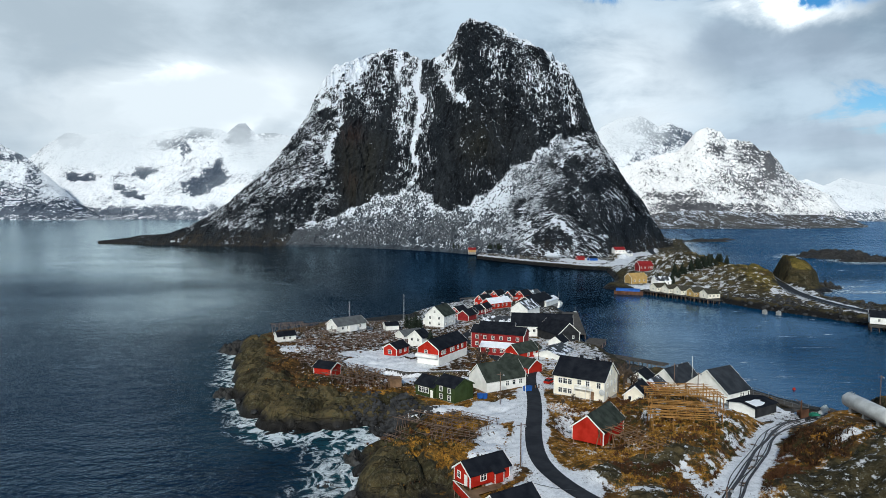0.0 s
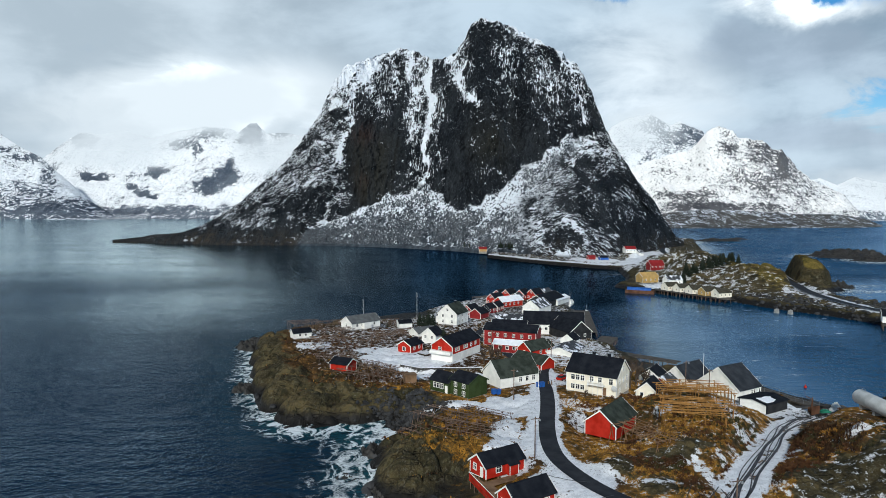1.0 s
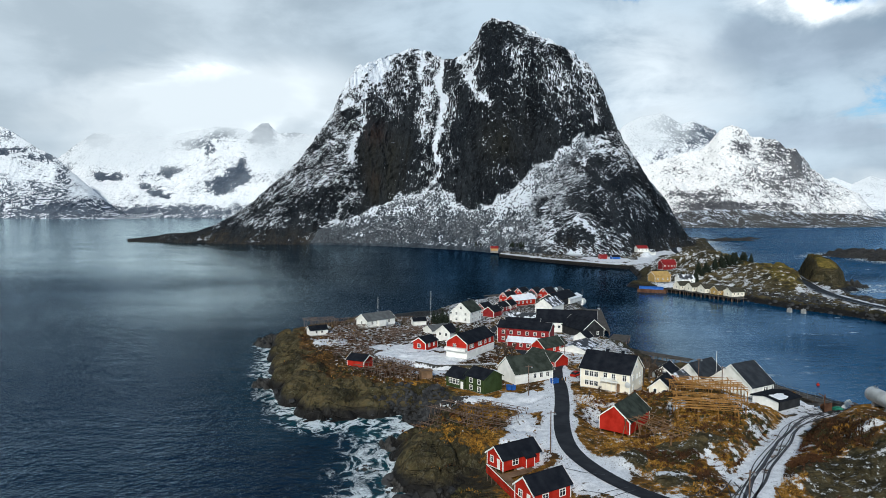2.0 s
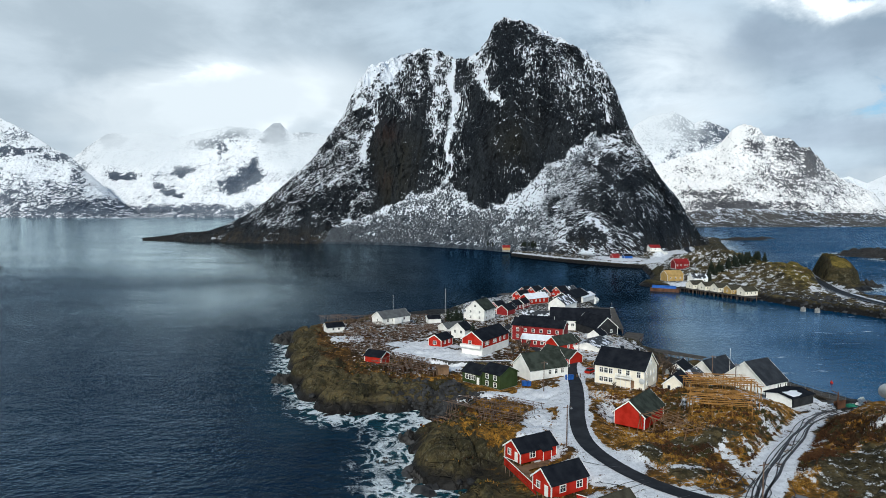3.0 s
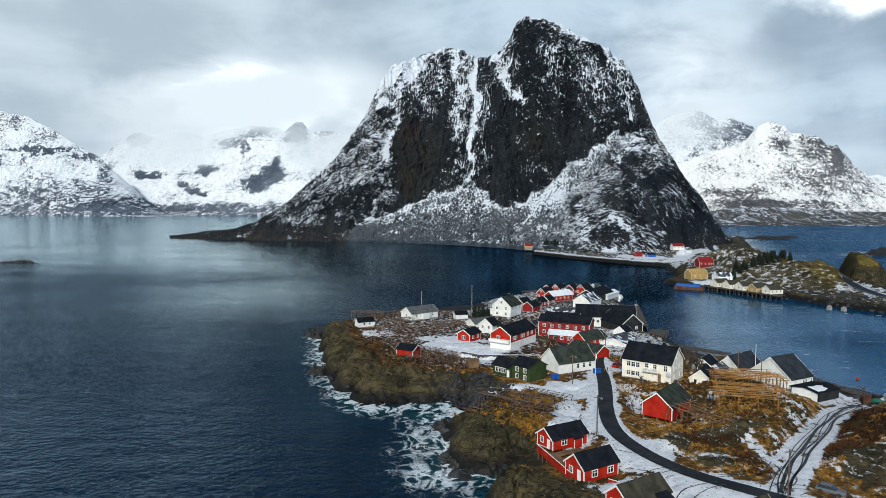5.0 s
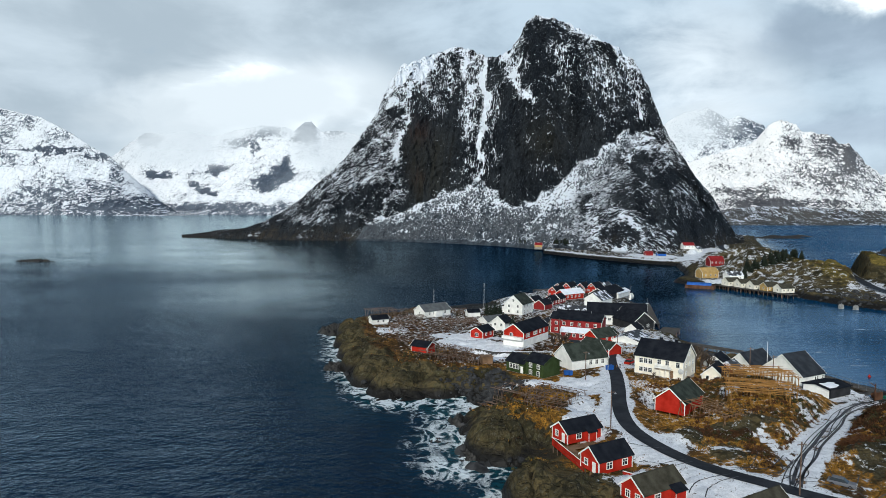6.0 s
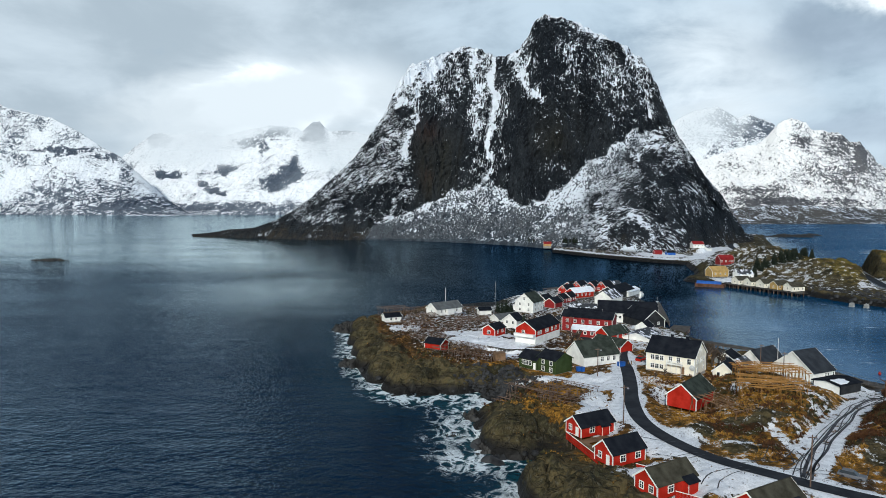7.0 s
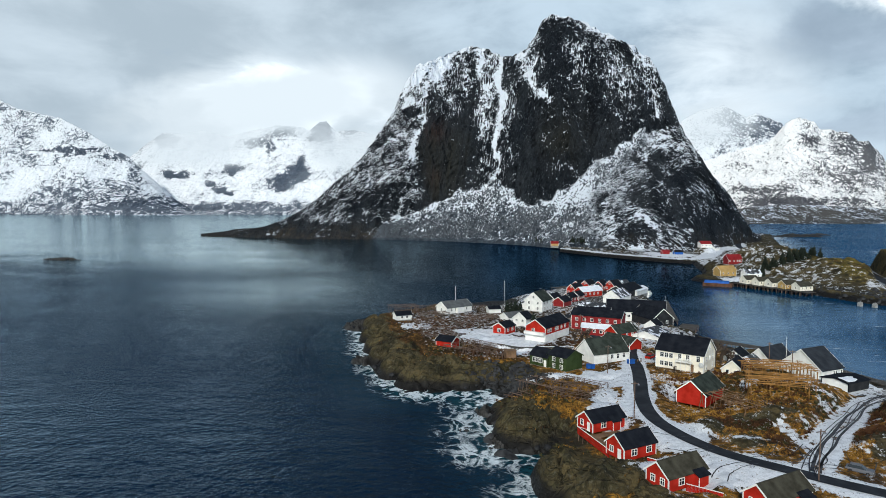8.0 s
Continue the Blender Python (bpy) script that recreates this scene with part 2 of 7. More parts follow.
def sea():
    m, k, b = material("sea_water")
    co = k.n("ShaderNodeTexCoord").outputs["Object"]
    chop = k.noise(k.stretch(co, 1, 1.35, 1, 0.5), 0.56, 4, 0.58, 0.4)
    swell = k.noise(k.stretch(co, 1, 2.0, 1, -0.3), 0.08, 3, 0.45)
    patch = k.noise(k.stretch(co, 1, 2.5, 1, 0.15), 0.006, 4, 0.55)
    height = k.math("ADD", k.math("MULTIPLY", chop, 1.4), k.math("MULTIPLY", swell, 2.4))
    foam_n = k.noise(k.stretch(co, 1, 0.85, 1, 0.5), 0.26, 8, 0.66, 0.8)
    lace = k.noise(co, 1.6, 6, 0.7, 1.2)
    foam = k.attr("foam")
    vein = k.noise(k.stretch(co, 1, 0.85, 1, 0.5), 0.20, 5, 0.6, 0.7)
    vein = k.step(k.math("ABSOLUTE", k.math("SUBTRACT", vein, 0.5)), 0.0, 0.13, 0.42, -0.62)
    f = k.math("ADD", foam, k.math("MULTIPLY", k.math("SUBTRACT", foam_n, 0.5), 1.7))
    f = k.math("ADD", f, vein)
    f = k.math("ADD", f, k.math("MULTIPLY", k.math("SUBTRACT", lace, 0.5), 1.0))
    f = k.math("MULTIPLY", k.math("MULTIPLY", k.step(f, 0.42, 1.25), k.step(foam, 0.04, 0.2)), 0.95)
    caps = k.noise(k.stretch(co, 0.55, 2.0, 1, 0.15), 0.075, 6, 0.72, 0.6)
    caps = k.math("MULTIPLY", k.step(caps, 0.620, 0.70), k.step(k.attr("open_sea"), 0.5, 0.9, 0.0, 0.6))
    f = k.math("MAXIMUM", f, caps)
    col = k.mix(k.attr("shallow"), (0.0014, 0.0105, 0.0290), (0.0035, 0.026, 0.046))
    # blue of the reflected sky put into the colour of bay and open sea
    col = k.mix(k.attr("open_sea"), col, (0.0035, 0.052, 0.125))
    # channel colour darkened to stand for the mountain's dark reflection
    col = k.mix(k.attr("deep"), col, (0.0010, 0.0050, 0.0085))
    col = k.mix(k.step(foam, 0.25, 0.9, 0.0, 0.75), col, (0.012, 0.070, 0.085))
    col = k.mix(f, col, (0.82, 0.87, 0.88))
    node = k.n("ShaderNodeBump")
    node.inputs["Distance"].default_value = 1.0
    k.link(k.math("MULTIPLY", k.step(patch, 0.35, 0.65, 0.45, 1.0), k.step(k.attr("calm"), 0.0, 1.0, 1.0, 0.10)), node.inputs["Strength"])
    k.link(k.math("ADD", height, k.math("MULTIPLY", f, 0.4)), node.inputs["Height"])
    b.inputs["Specular IOR Level"].default_value = 0.0
    b.inputs["Roughness"].default_value = 0.9
    k.link(col, b.inputs["Base Color"])
    k.link(node.outputs[0], b.inputs["Normal"])
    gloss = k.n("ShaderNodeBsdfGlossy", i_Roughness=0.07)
    # reflections tinted by area: dimmed in the channel, brightened in fjord and bay
    tint = k.mix(k.attr("painted_sheen"), (0.13, 0.27, 0.46), (0.84, 1.0, 1.04))
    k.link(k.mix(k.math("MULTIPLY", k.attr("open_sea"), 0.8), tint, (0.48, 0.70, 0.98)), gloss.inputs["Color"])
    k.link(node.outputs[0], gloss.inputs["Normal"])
    fres = k.n("ShaderNodeFresnel", i_IOR=1.333)
    k.link(node.outputs[0], fres.inputs["Normal"])
    fac = k.math("MULTIPLY", fres.outputs[0], k.math("SUBTRACT", 0.95, f))
    both = k.n("ShaderNodeMixShader")
    k.link(fac, both.inputs[0])
    k.link(b.outputs[0], both.inputs[1])
    k.link(gloss.outputs[0], both.inputs[2])
    k.link(both.outputs[0], [n for n in m.node_tree.nodes if n.type == "OUTPUT_MATERIAL"][0].inputs[0])
    xs, ys = spaced(-5200, 5200, -110, 40, 1.0), spaced(-1500, 5600, 85, 290, 1.0)
    X, Y = np.meshgrid(xs, ys)
    d = -shore_distance(X, Y, SHORE)
    west = smooth(-X, -8, 12) * smooth(Y, 300, 250)
    width = 3.5 + 11 * fbm(X / 16, Y / 16, 5, 3)
    foam = np.clip(1 - d / width, 0, 1) * west
    inlet = np.exp(-(((X + 22) / 9) ** 2 + ((Y - 147) / 8) ** 2)) + 0.9 * np.exp(-(((X + 22) / 6.5) ** 2 + ((Y - 128) / 12) ** 2)) + 1.10 * np.exp(-(((X + 16) / 8) ** 2 + ((Y - 110) / 6) ** 2)) + 0.85 * np.exp(-(((X + 9) / 6) ** 2 + ((Y - 94) / 5) ** 2))
    foam = np.clip(np.maximum(foam * 0.95, inlet * 0.80), 0, 1)
    for cx, cy, rx, ry in ((468, 775, 58, 46), (470, 710, 62, 22), (262, 520, 14, 30), (470, 1180, 70, 22), (290, 455, 26, 18)):
        q = np.sqrt(((X - cx) / rx) ** 2 + ((Y - cy) / ry) ** 2)
        foam = np.maximum(foam, 0.8 * (1 - smooth(np.abs(q - 0.95), 0.05, 0.3)))
    d2 = -shore_distance(X, Y, SHORE_TWO)
    foam = np.maximum(foam, np.clip(1 - d2 / 22, 0, 1) * smooth(X - 0.1 * Y, 195, 215) * 0.8)
    shallow = np.clip(1 - d / 22, 0, 1) * west
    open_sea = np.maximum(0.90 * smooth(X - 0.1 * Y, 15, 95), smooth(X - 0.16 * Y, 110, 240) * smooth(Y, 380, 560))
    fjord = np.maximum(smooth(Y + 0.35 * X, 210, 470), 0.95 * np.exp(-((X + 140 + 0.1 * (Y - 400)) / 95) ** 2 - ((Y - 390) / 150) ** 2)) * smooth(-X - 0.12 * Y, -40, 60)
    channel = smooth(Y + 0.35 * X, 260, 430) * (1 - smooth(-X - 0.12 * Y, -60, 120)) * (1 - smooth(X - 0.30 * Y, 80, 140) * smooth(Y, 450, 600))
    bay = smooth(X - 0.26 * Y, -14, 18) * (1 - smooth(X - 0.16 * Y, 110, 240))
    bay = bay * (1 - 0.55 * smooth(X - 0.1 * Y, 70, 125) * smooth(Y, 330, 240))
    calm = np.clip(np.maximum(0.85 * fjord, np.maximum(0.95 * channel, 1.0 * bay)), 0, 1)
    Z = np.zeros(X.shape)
    # deep marks where the mountain's dark reflection is painted, not water depth
    ob = grid_object("water", X, Y, Z, m, {"foam": foam, "shallow": shallow, "open_sea": open_sea, "calm": calm, "painted_sheen": np.clip(0.45 + 0.12 * smooth(Y + 0.35 * X, 120, 240) * smooth(-X, 30, 60) + 0.44 * fjord + 0.46 * bay * smooth(X - 0.1 * Y, 130, 50) - 0.28 * open_sea * (1 - bay) - 0.45 * channel * (1 - bay), 0, 1), "deep": channel * (1 - bay)})
    return tagged(ob, "dark blue choppy sea with white foam along the rocks", "sea", kind="structure")


sea()

# ---- the island ----
ROAD = [(26, 190), (24.6, 178), (24.2, 168), (22.6, 154), (20.6, 141), (19.6, 130), (20.0, 122), (22.0, 115), (25.5, 108), (30.5, 102), (38, 96.5), (46, 91), (56, 86), (75, 80), (110, 74)]
TRACK = [(42, 96), (45.5, 102.5), (50.2, 110), (54.5, 116.5), (60, 124), (66, 133), (72, 142), (77.5, 149.5), (84, 156), (90, 160), (98, 163)]
# bare rock among the grass: x, y, reach in x and y
ROCKY = [(0, 99, 8, 7), (-11, 121, 6, 8), (75, 103, 14, 10), (73, 113, 9, 8), (88, 96, 14, 10), (30, 117, 4, 5), (35, 108, 4, 4), (70, 92, 8, 8), (46, 124, 6, 4), (65, 109, 6.5, 7), (75, 110, 6, 5), (40, 124, 4, 3), (-46, 171, 10, 6), (-30, 166, 10, 6), (-67, 213, 6, 14), (7, 95, 7, 6), (14, 86, 7, 4), (37, 112, 3, 3)]
# level ground under the buildings: x, y, height, reach
YARDS = [(37.7, 168.2, 6.4, 8), (34.9, 141.7, 4.1, 8.5), (15.5, 177, 5.7, 8), (1, 167.5, 5.3, 7), (1, 212, 5.2, 10), (-15.8, 220.5, 4.7, 5), (-8.6, 234.6, 4.4, 4),
         (-1.5, 279, 4.2, 7), (10.6, 298, 3.4, 5), (-38.9, 258, 5.6, 9), (-58, 234.7, 5.6, 5), (-34, 191.8, 4.6, 4), (76, 176.8, 3.2, 9), (67.7, 187, 2.9, 7),
         (50.6, 167, 5.4, 6), (40, 267, 2.8, 14), (21, 229, 4.0, 11), (25, 220, 4.5, 6), (24, 196, 5.4, 7), (8.3, 119.7, 4.2, 5), (12.2, 104.5, 4.2, 5), (18, 92.3, 4.2, 5), (32, 85, 4.5, 5.5), (97, 147, 7.3, 8), (80, 164, 2.7, 8), (47, 240, 3.2, 10), (54, 226, 2.8, 8), (60, 210, 2.6, 8), (66, 200, 2.4, 8), (74, 196, 2.2, 7), (84, 188, 2.2, 7), (30, 322, 2.8, 14), (40, 345, 2.6, 16), (44, 372, 2.4, 16), (14, 312, 3.0, 8), (4.5, 111.5, 3.4, 6), (0.5, 115, 2.2, 4), (5, 102, 3.2, 4), (90, 184, 1.5, 6), (96, 178, 1.0, 6), (93, 170, 1.9, 4), (100, 171, 1.4, 5), (-30, 306, 1.6, 10), (-22, 316, 1.4, 9), (62, 214, 1.8, 6)]


# smooth whalebacks of rock: x, y, reach along and across, height, turn in degrees
DOMES = [(-6, 126, 14, 10, 7.2, 70), (-12, 139, 6, 5, 3.6, 30), (1, 100, 11, 9, 5.4, 60), (6, 92, 9, 7, 5.0, 20), (-38, 163.5, 10, 7.5, 5.4, 25), (-25, 162.5, 8, 6, 4.9, -10), (-46.5, 174, 10, 7, 6.2, 60),
         (-54, 189, 9.5, 7, 6.4, 65), (-60, 206, 10, 7, 6.0, 75), (-66, 224, 10, 7, 6.2, 80), (-69, 243, 12, 8, 5.6, 95), (-33, 172, 9, 7, 6.4, 20), (-47, 198, 10, 8, 6.6, 50), (-60, 262, 12, 9, 5.0, 110)]


def ground_height(x, y):
    x, y = np.asarray(x, float), np.asarray(y, float)
    wob = 2.2 * (fbm(x / 9, y / 9, 3, 3) - 0.5)
    d = shore_distance(x, y, SHORE) + wob
    top = 5.6 - 2.4 * smooth(y, 225, 300) - 2.0 * smooth(x - 0.25 * (y - 150), 55, 85)
    top = top + 1.2 * np.exp(-(((x - 38) / 14) ** 2 + ((y - 166) / 12) ** 2))
    wx, wy = x + 3 * (fbm(x / 11, y / 11, 31, 3) - 0.5), y + 3 * (fbm(x / 11, y / 11, 37, 3) - 0.5)
    rough = fbm((wx + 0.5 * wy) / 17, (wy - 0.5 * wx) / 11, 11, 5, 0.5, True)
    knobs = 1 - fbm((wx + 0.7 * wy) / 19, (wy - 0.7 * wx) / 10, 21, 2, 0.45, True)
    crag = 1 - fbm((wx + 0.7 * wy) / 5.5, (wy - 0.7 * wx) / 3, 27, 4, 0.6, True)
    rise = smooth(d, -0.5, 10)
    shelf = smooth(d, -3, 3) * (1 - 0.85 * smooth(d, 11, 24)) * (1 - 0.75 * smooth(y, 270, 300))
    z = -3 * smooth(-d, 0, 8) - 0.5 + (top + 0.5) * rise + (knobs - 0.50) * 5.0 * shelf + (rough - 0.55) * 1.4 * shelf
    bed = (0.75 * wx + 0.55 * wy) / 4.2 + 1.6 * fbm(x / 16, y / 16, 33, 2)
    bed = bed - np.floor(bed)
    z = z + 0.55 * shelf * (np.minimum(bed / 0.8, (1 - bed) / 0.2) - 0.5)
    for cx, cy, ra, rb, top_z, turn in DOMES:
        c, n = math.cos(radians(turn)), math.sin(radians(turn))
        u, v = ((wx - cx) * c + (wy - cy) * n) / ra, ((wy - cy) * c - (wx - cx) * n) / rb
        q = u * u + v * v
        dome = -2.5 + (top_z + 2.5) * np.sqrt(np.clip(1 - q ** 1.15, 0, 1)) + 1.1 * (rough - 0.5) + 0.5 * (crag - 0.45)
        dome = dome - 4.0 * smooth(-d, -0.5, 4.0)
        z = np.where(q < 1, np.maximum(z, dome), z)
    for sx, sy, turn, deep in ((19, 9, 0.7, 2.2), (14, 8, -0.5, 1.6), (9, 5, 1.3, 0.7)):
        g = np.abs(2 * fbm((wx + turn * wy) / sx, (wy - turn * wx) / sy, int(400 + sx), 2, 0.4) - 1)
        z = z - deep * (1 - smooth(g, 0.0, 0.10)) * shelf * smooth(d, 0, 3)
    chips = 1 - fbm((wx + 0.9 * wy) / 2.6, (wy - 0.9 * wx) / 1.5, 29, 2, 0.6, True)
    z = z + (chips - 0.45) * 0.07 * shelf
    z = z + (crag - 0.45) * 0.22 * shelf + (crag - 0.45) * 0.85 * smooth(d, 11, 24)
    for cx, cy, rx, ry, hh in ((52, 136, 14, 17, 3.6), (58, 158, 12, 12, 1.8), (90, 115, 21, 27, 9.5), (-45, 182, 13, 20, 1.6), (-9, 130, 8, 12, 0.8), (-60, 235, 13, 20, 1.5), (0, 105, 10, 9, 0.6), (30, 118, 5, 6, 1.6), (37, 108.5, 6, 4, 1.4), (47, 122, 5, 4, 0.9), (60, 112, 4, 5, 1.0)):
        g = np.exp(-(((x - cx) / rx) ** 2 + ((y - cy) / ry) ** 2))
        z = z + hh * g * (0.6 + 0.8 * rough)
    ld, _ = seg_distance(x, y, [(26, 188), (27.4, 197), (24, 203), (18.5, 208), (16, 220), (13.5, 232), (8, 250), (14, 275), (28, 300)])
    f = 1 - smooth(ld, 2.0, 5)
    z = z * (1 - f) + f * (5.6 - 2.2 * smooth(y, 215, 270))
    for cx, cy, hz, r in YARDS:
        q = np.hypot(x - cx, y - cy)
        f = 1 - smooth(q, r * 0.7, r * 1.5)
        z = z * (1 - f) + f * hz
    drop = np.interp(x, [-17.4, -10.8, 8.2], [198.4, 194.0, 195.6]) - y
    z = z - 1.7 * smooth(drop, 0.0, 0.7) * (1 - smooth(drop, 4.5, 9)) * smooth(x, -20, -16.5) * (1 - smooth(x, 8, 11))
    rd, _ = seg_distance(x, y, ROAD)
    f = 1 - smooth(rd, 2.6, 8)
    z = z * (1 - f) + f * 5.9
    td, ta = seg_distance(x, y, TRACK)
    f = 1 - smooth(td, 3, 7)
    z = z * (1 - f) + f * (5.9 - 3.4 * smooth(ta, 20, 80))
    return z


def island_material(name="island_ground", size=1.0, dry=(0.14, 0.064, 0.012), gold=(0.42, 0.205, 0.028), tide=(2.4, 4.6)):
    m, k, b = material(name)
    geo = k.n("ShaderNodeNewGeometry")
    co = geo.outputs["Position"]
    up = k.n("ShaderNodeSeparateXYZ")
    k.link(geo.outputs["Normal"], up.inputs[0])
    at = k.n("ShaderNodeSeparateXYZ")
    k.link(co, at.inputs[0])
    n1, n2, n3 = k.noise(co, 0.12 * size, 6), k.noise(co, 0.7 * size, 4, 0.55), k.noise(co, 3.2 * size, 3, 0.55)
    long_one = k.noise(k.stretch(co, 0.16, 1.0, 0.7, 0.62), 0.26 * size, 4, 0.55, 0.7)
    long_two = k.noise(k.stretch(co, 1.0, 0.2, 0.7, 0.35), 0.20 * size, 4, 0.55, 0.9)
    strata = k.noise(k.stretch(co, 0.14, 1.0, 1.0, 0.62), 1.1 * size, 5, 0.62, 0.5)
    crack = k.step(k.math("ABSOLUTE", k.math("SUBTRACT", long_one, 0.5)), 0.0, 0.020)
    crack2 = k.step(k.math("ABSOLUTE", k.math("SUBTRACT", long_two, 0.5)), 0.0, 0.022)
    rock = k.mix(k.step(n1, 0.35, 0.65), (0.030, 0.024, 0.011), (0.105, 0.079, 0.034))
    rock = k.mix(k.step(n2, 0.45, 0.7), rock, (0.056, 0.050, 0.023))
    rock = k.mix(k.step(strata, 0.48, 0.66, 0.0, 0.65), rock, (0.034, 0.029, 0.018))
    rock = k.mix(k.step(n3, 0.46, 0.66, 0.0, 0.4), rock, (0.115, 0.100, 0.060))
    rock = k.mix(k.step(crack2, 0, 1, 0.35, 0.0), rock, (0.016, 0.015, 0.011))
    rock = k.mix(k.step(k.noise(co, 1.5 * size, 4, 0.65, 0.4), 0.54, 0.66, 0.0, 0.55), rock, (0.125, 0.115, 0.085))
    rock = k.mix(k.step(k.noise(co, 0.45 * size, 4, 0.6, 0.8), 0.50, 0.62, 0.0, 0.75), rock, (0.019, 0.018, 0.010))
    rock = k.mix(k.step(crack, 0, 1, 0.42, 0.0), rock, (0.012, 0.011, 0.009))
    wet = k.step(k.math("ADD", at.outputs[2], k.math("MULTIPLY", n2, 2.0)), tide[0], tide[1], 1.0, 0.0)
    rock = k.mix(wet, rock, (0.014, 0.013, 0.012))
    straw = k.mix(k.step(n2, 0.35, 0.65), dry, gold)
    straw = k.mix(k.step(n1, 0.48, 0.68), straw, (0.065, 0.034, 0.016))
    straw = k.mix(k.step(n3, 0.48, 0.68), straw, (0.040, 0.038, 0.013))
    mott = k.noise(co, 0.26 * size, 5, 0.6, 0.6)
    straw = k.mix(k.step(mott, 0.50, 0.62, 0.0, 0.85), straw, k.mix(k.step(n2, 0.4, 0.6), (0.020, 0.021, 0.009), (0.060, 0.036, 0.014)))
    heath = k.mix(k.step(n2, 0.40, 0.62), (0.020, 0.014, 0.009), (0.070, 0.042, 0.022))
    straw = k.mix(k.math("MULTIPLY", k.attr("heath"), k.step(n1, 0.30, 0.60, 0.95, 0.70)), straw, heath)
    g = k.math("ADD", k.attr("grass"), k.math("MULTIPLY", k.math("SUBTRACT", n2, 0.5), 0.9))
    g = k.math("ADD", g, k.math("MULTIPLY", k.math("SUBTRACT", up.outputs[2], 0.85), 1.6))
    col = k.mix(k.step(g, 0.38, 0.64), rock, straw)
    s = k.math("ADD", k.attr("snow"), k.math("MULTIPLY", k.math("SUBTRACT", n2, 0.5), 1.15))
    s = k.math("ADD", s, k.math("MULTIPLY", k.math("SUBTRACT", n3, 0.5), 0.6))
    s = k.step(s, 0.48, 0.62)
    dirt = k.math("ADD", k.math("MULTIPLY", n2, 0.6), k.math("MULTIPLY", n3, 0.4))
    white = k.mix(k.step(dirt, 0.42, 0.62), (0.80, 0.81, 0.83), (0.60, 0.61, 0.63))
    col = k.mix(s, col, white)
    k.link(col, b.inputs["Base Color"])
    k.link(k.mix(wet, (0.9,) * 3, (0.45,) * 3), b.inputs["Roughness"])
    h = k.math("ADD", k.math("MULTIPLY", n2, 0.32), k.math("MULTIPLY", n3, 0.16))
    h = k.math("ADD", h, k.math("ADD", k.math("MULTIPLY", crack, 0.8), k.math("MULTIPLY", strata, 0.35)))
    h = k.math("ADD", h, k.math("MULTIPLY", crack2, 0.5))
    b.inputs["Specular IOR Level"].default_value = 0.10
    h = k.math("ADD", k.math("MULTIPLY", h, k.step(s, 0.0, 0.8, 1.0, 0.0)), k.math("MULTIPLY", n2, 0.12))
    bump(k, b, h, 0.6, 0.8)
    return m


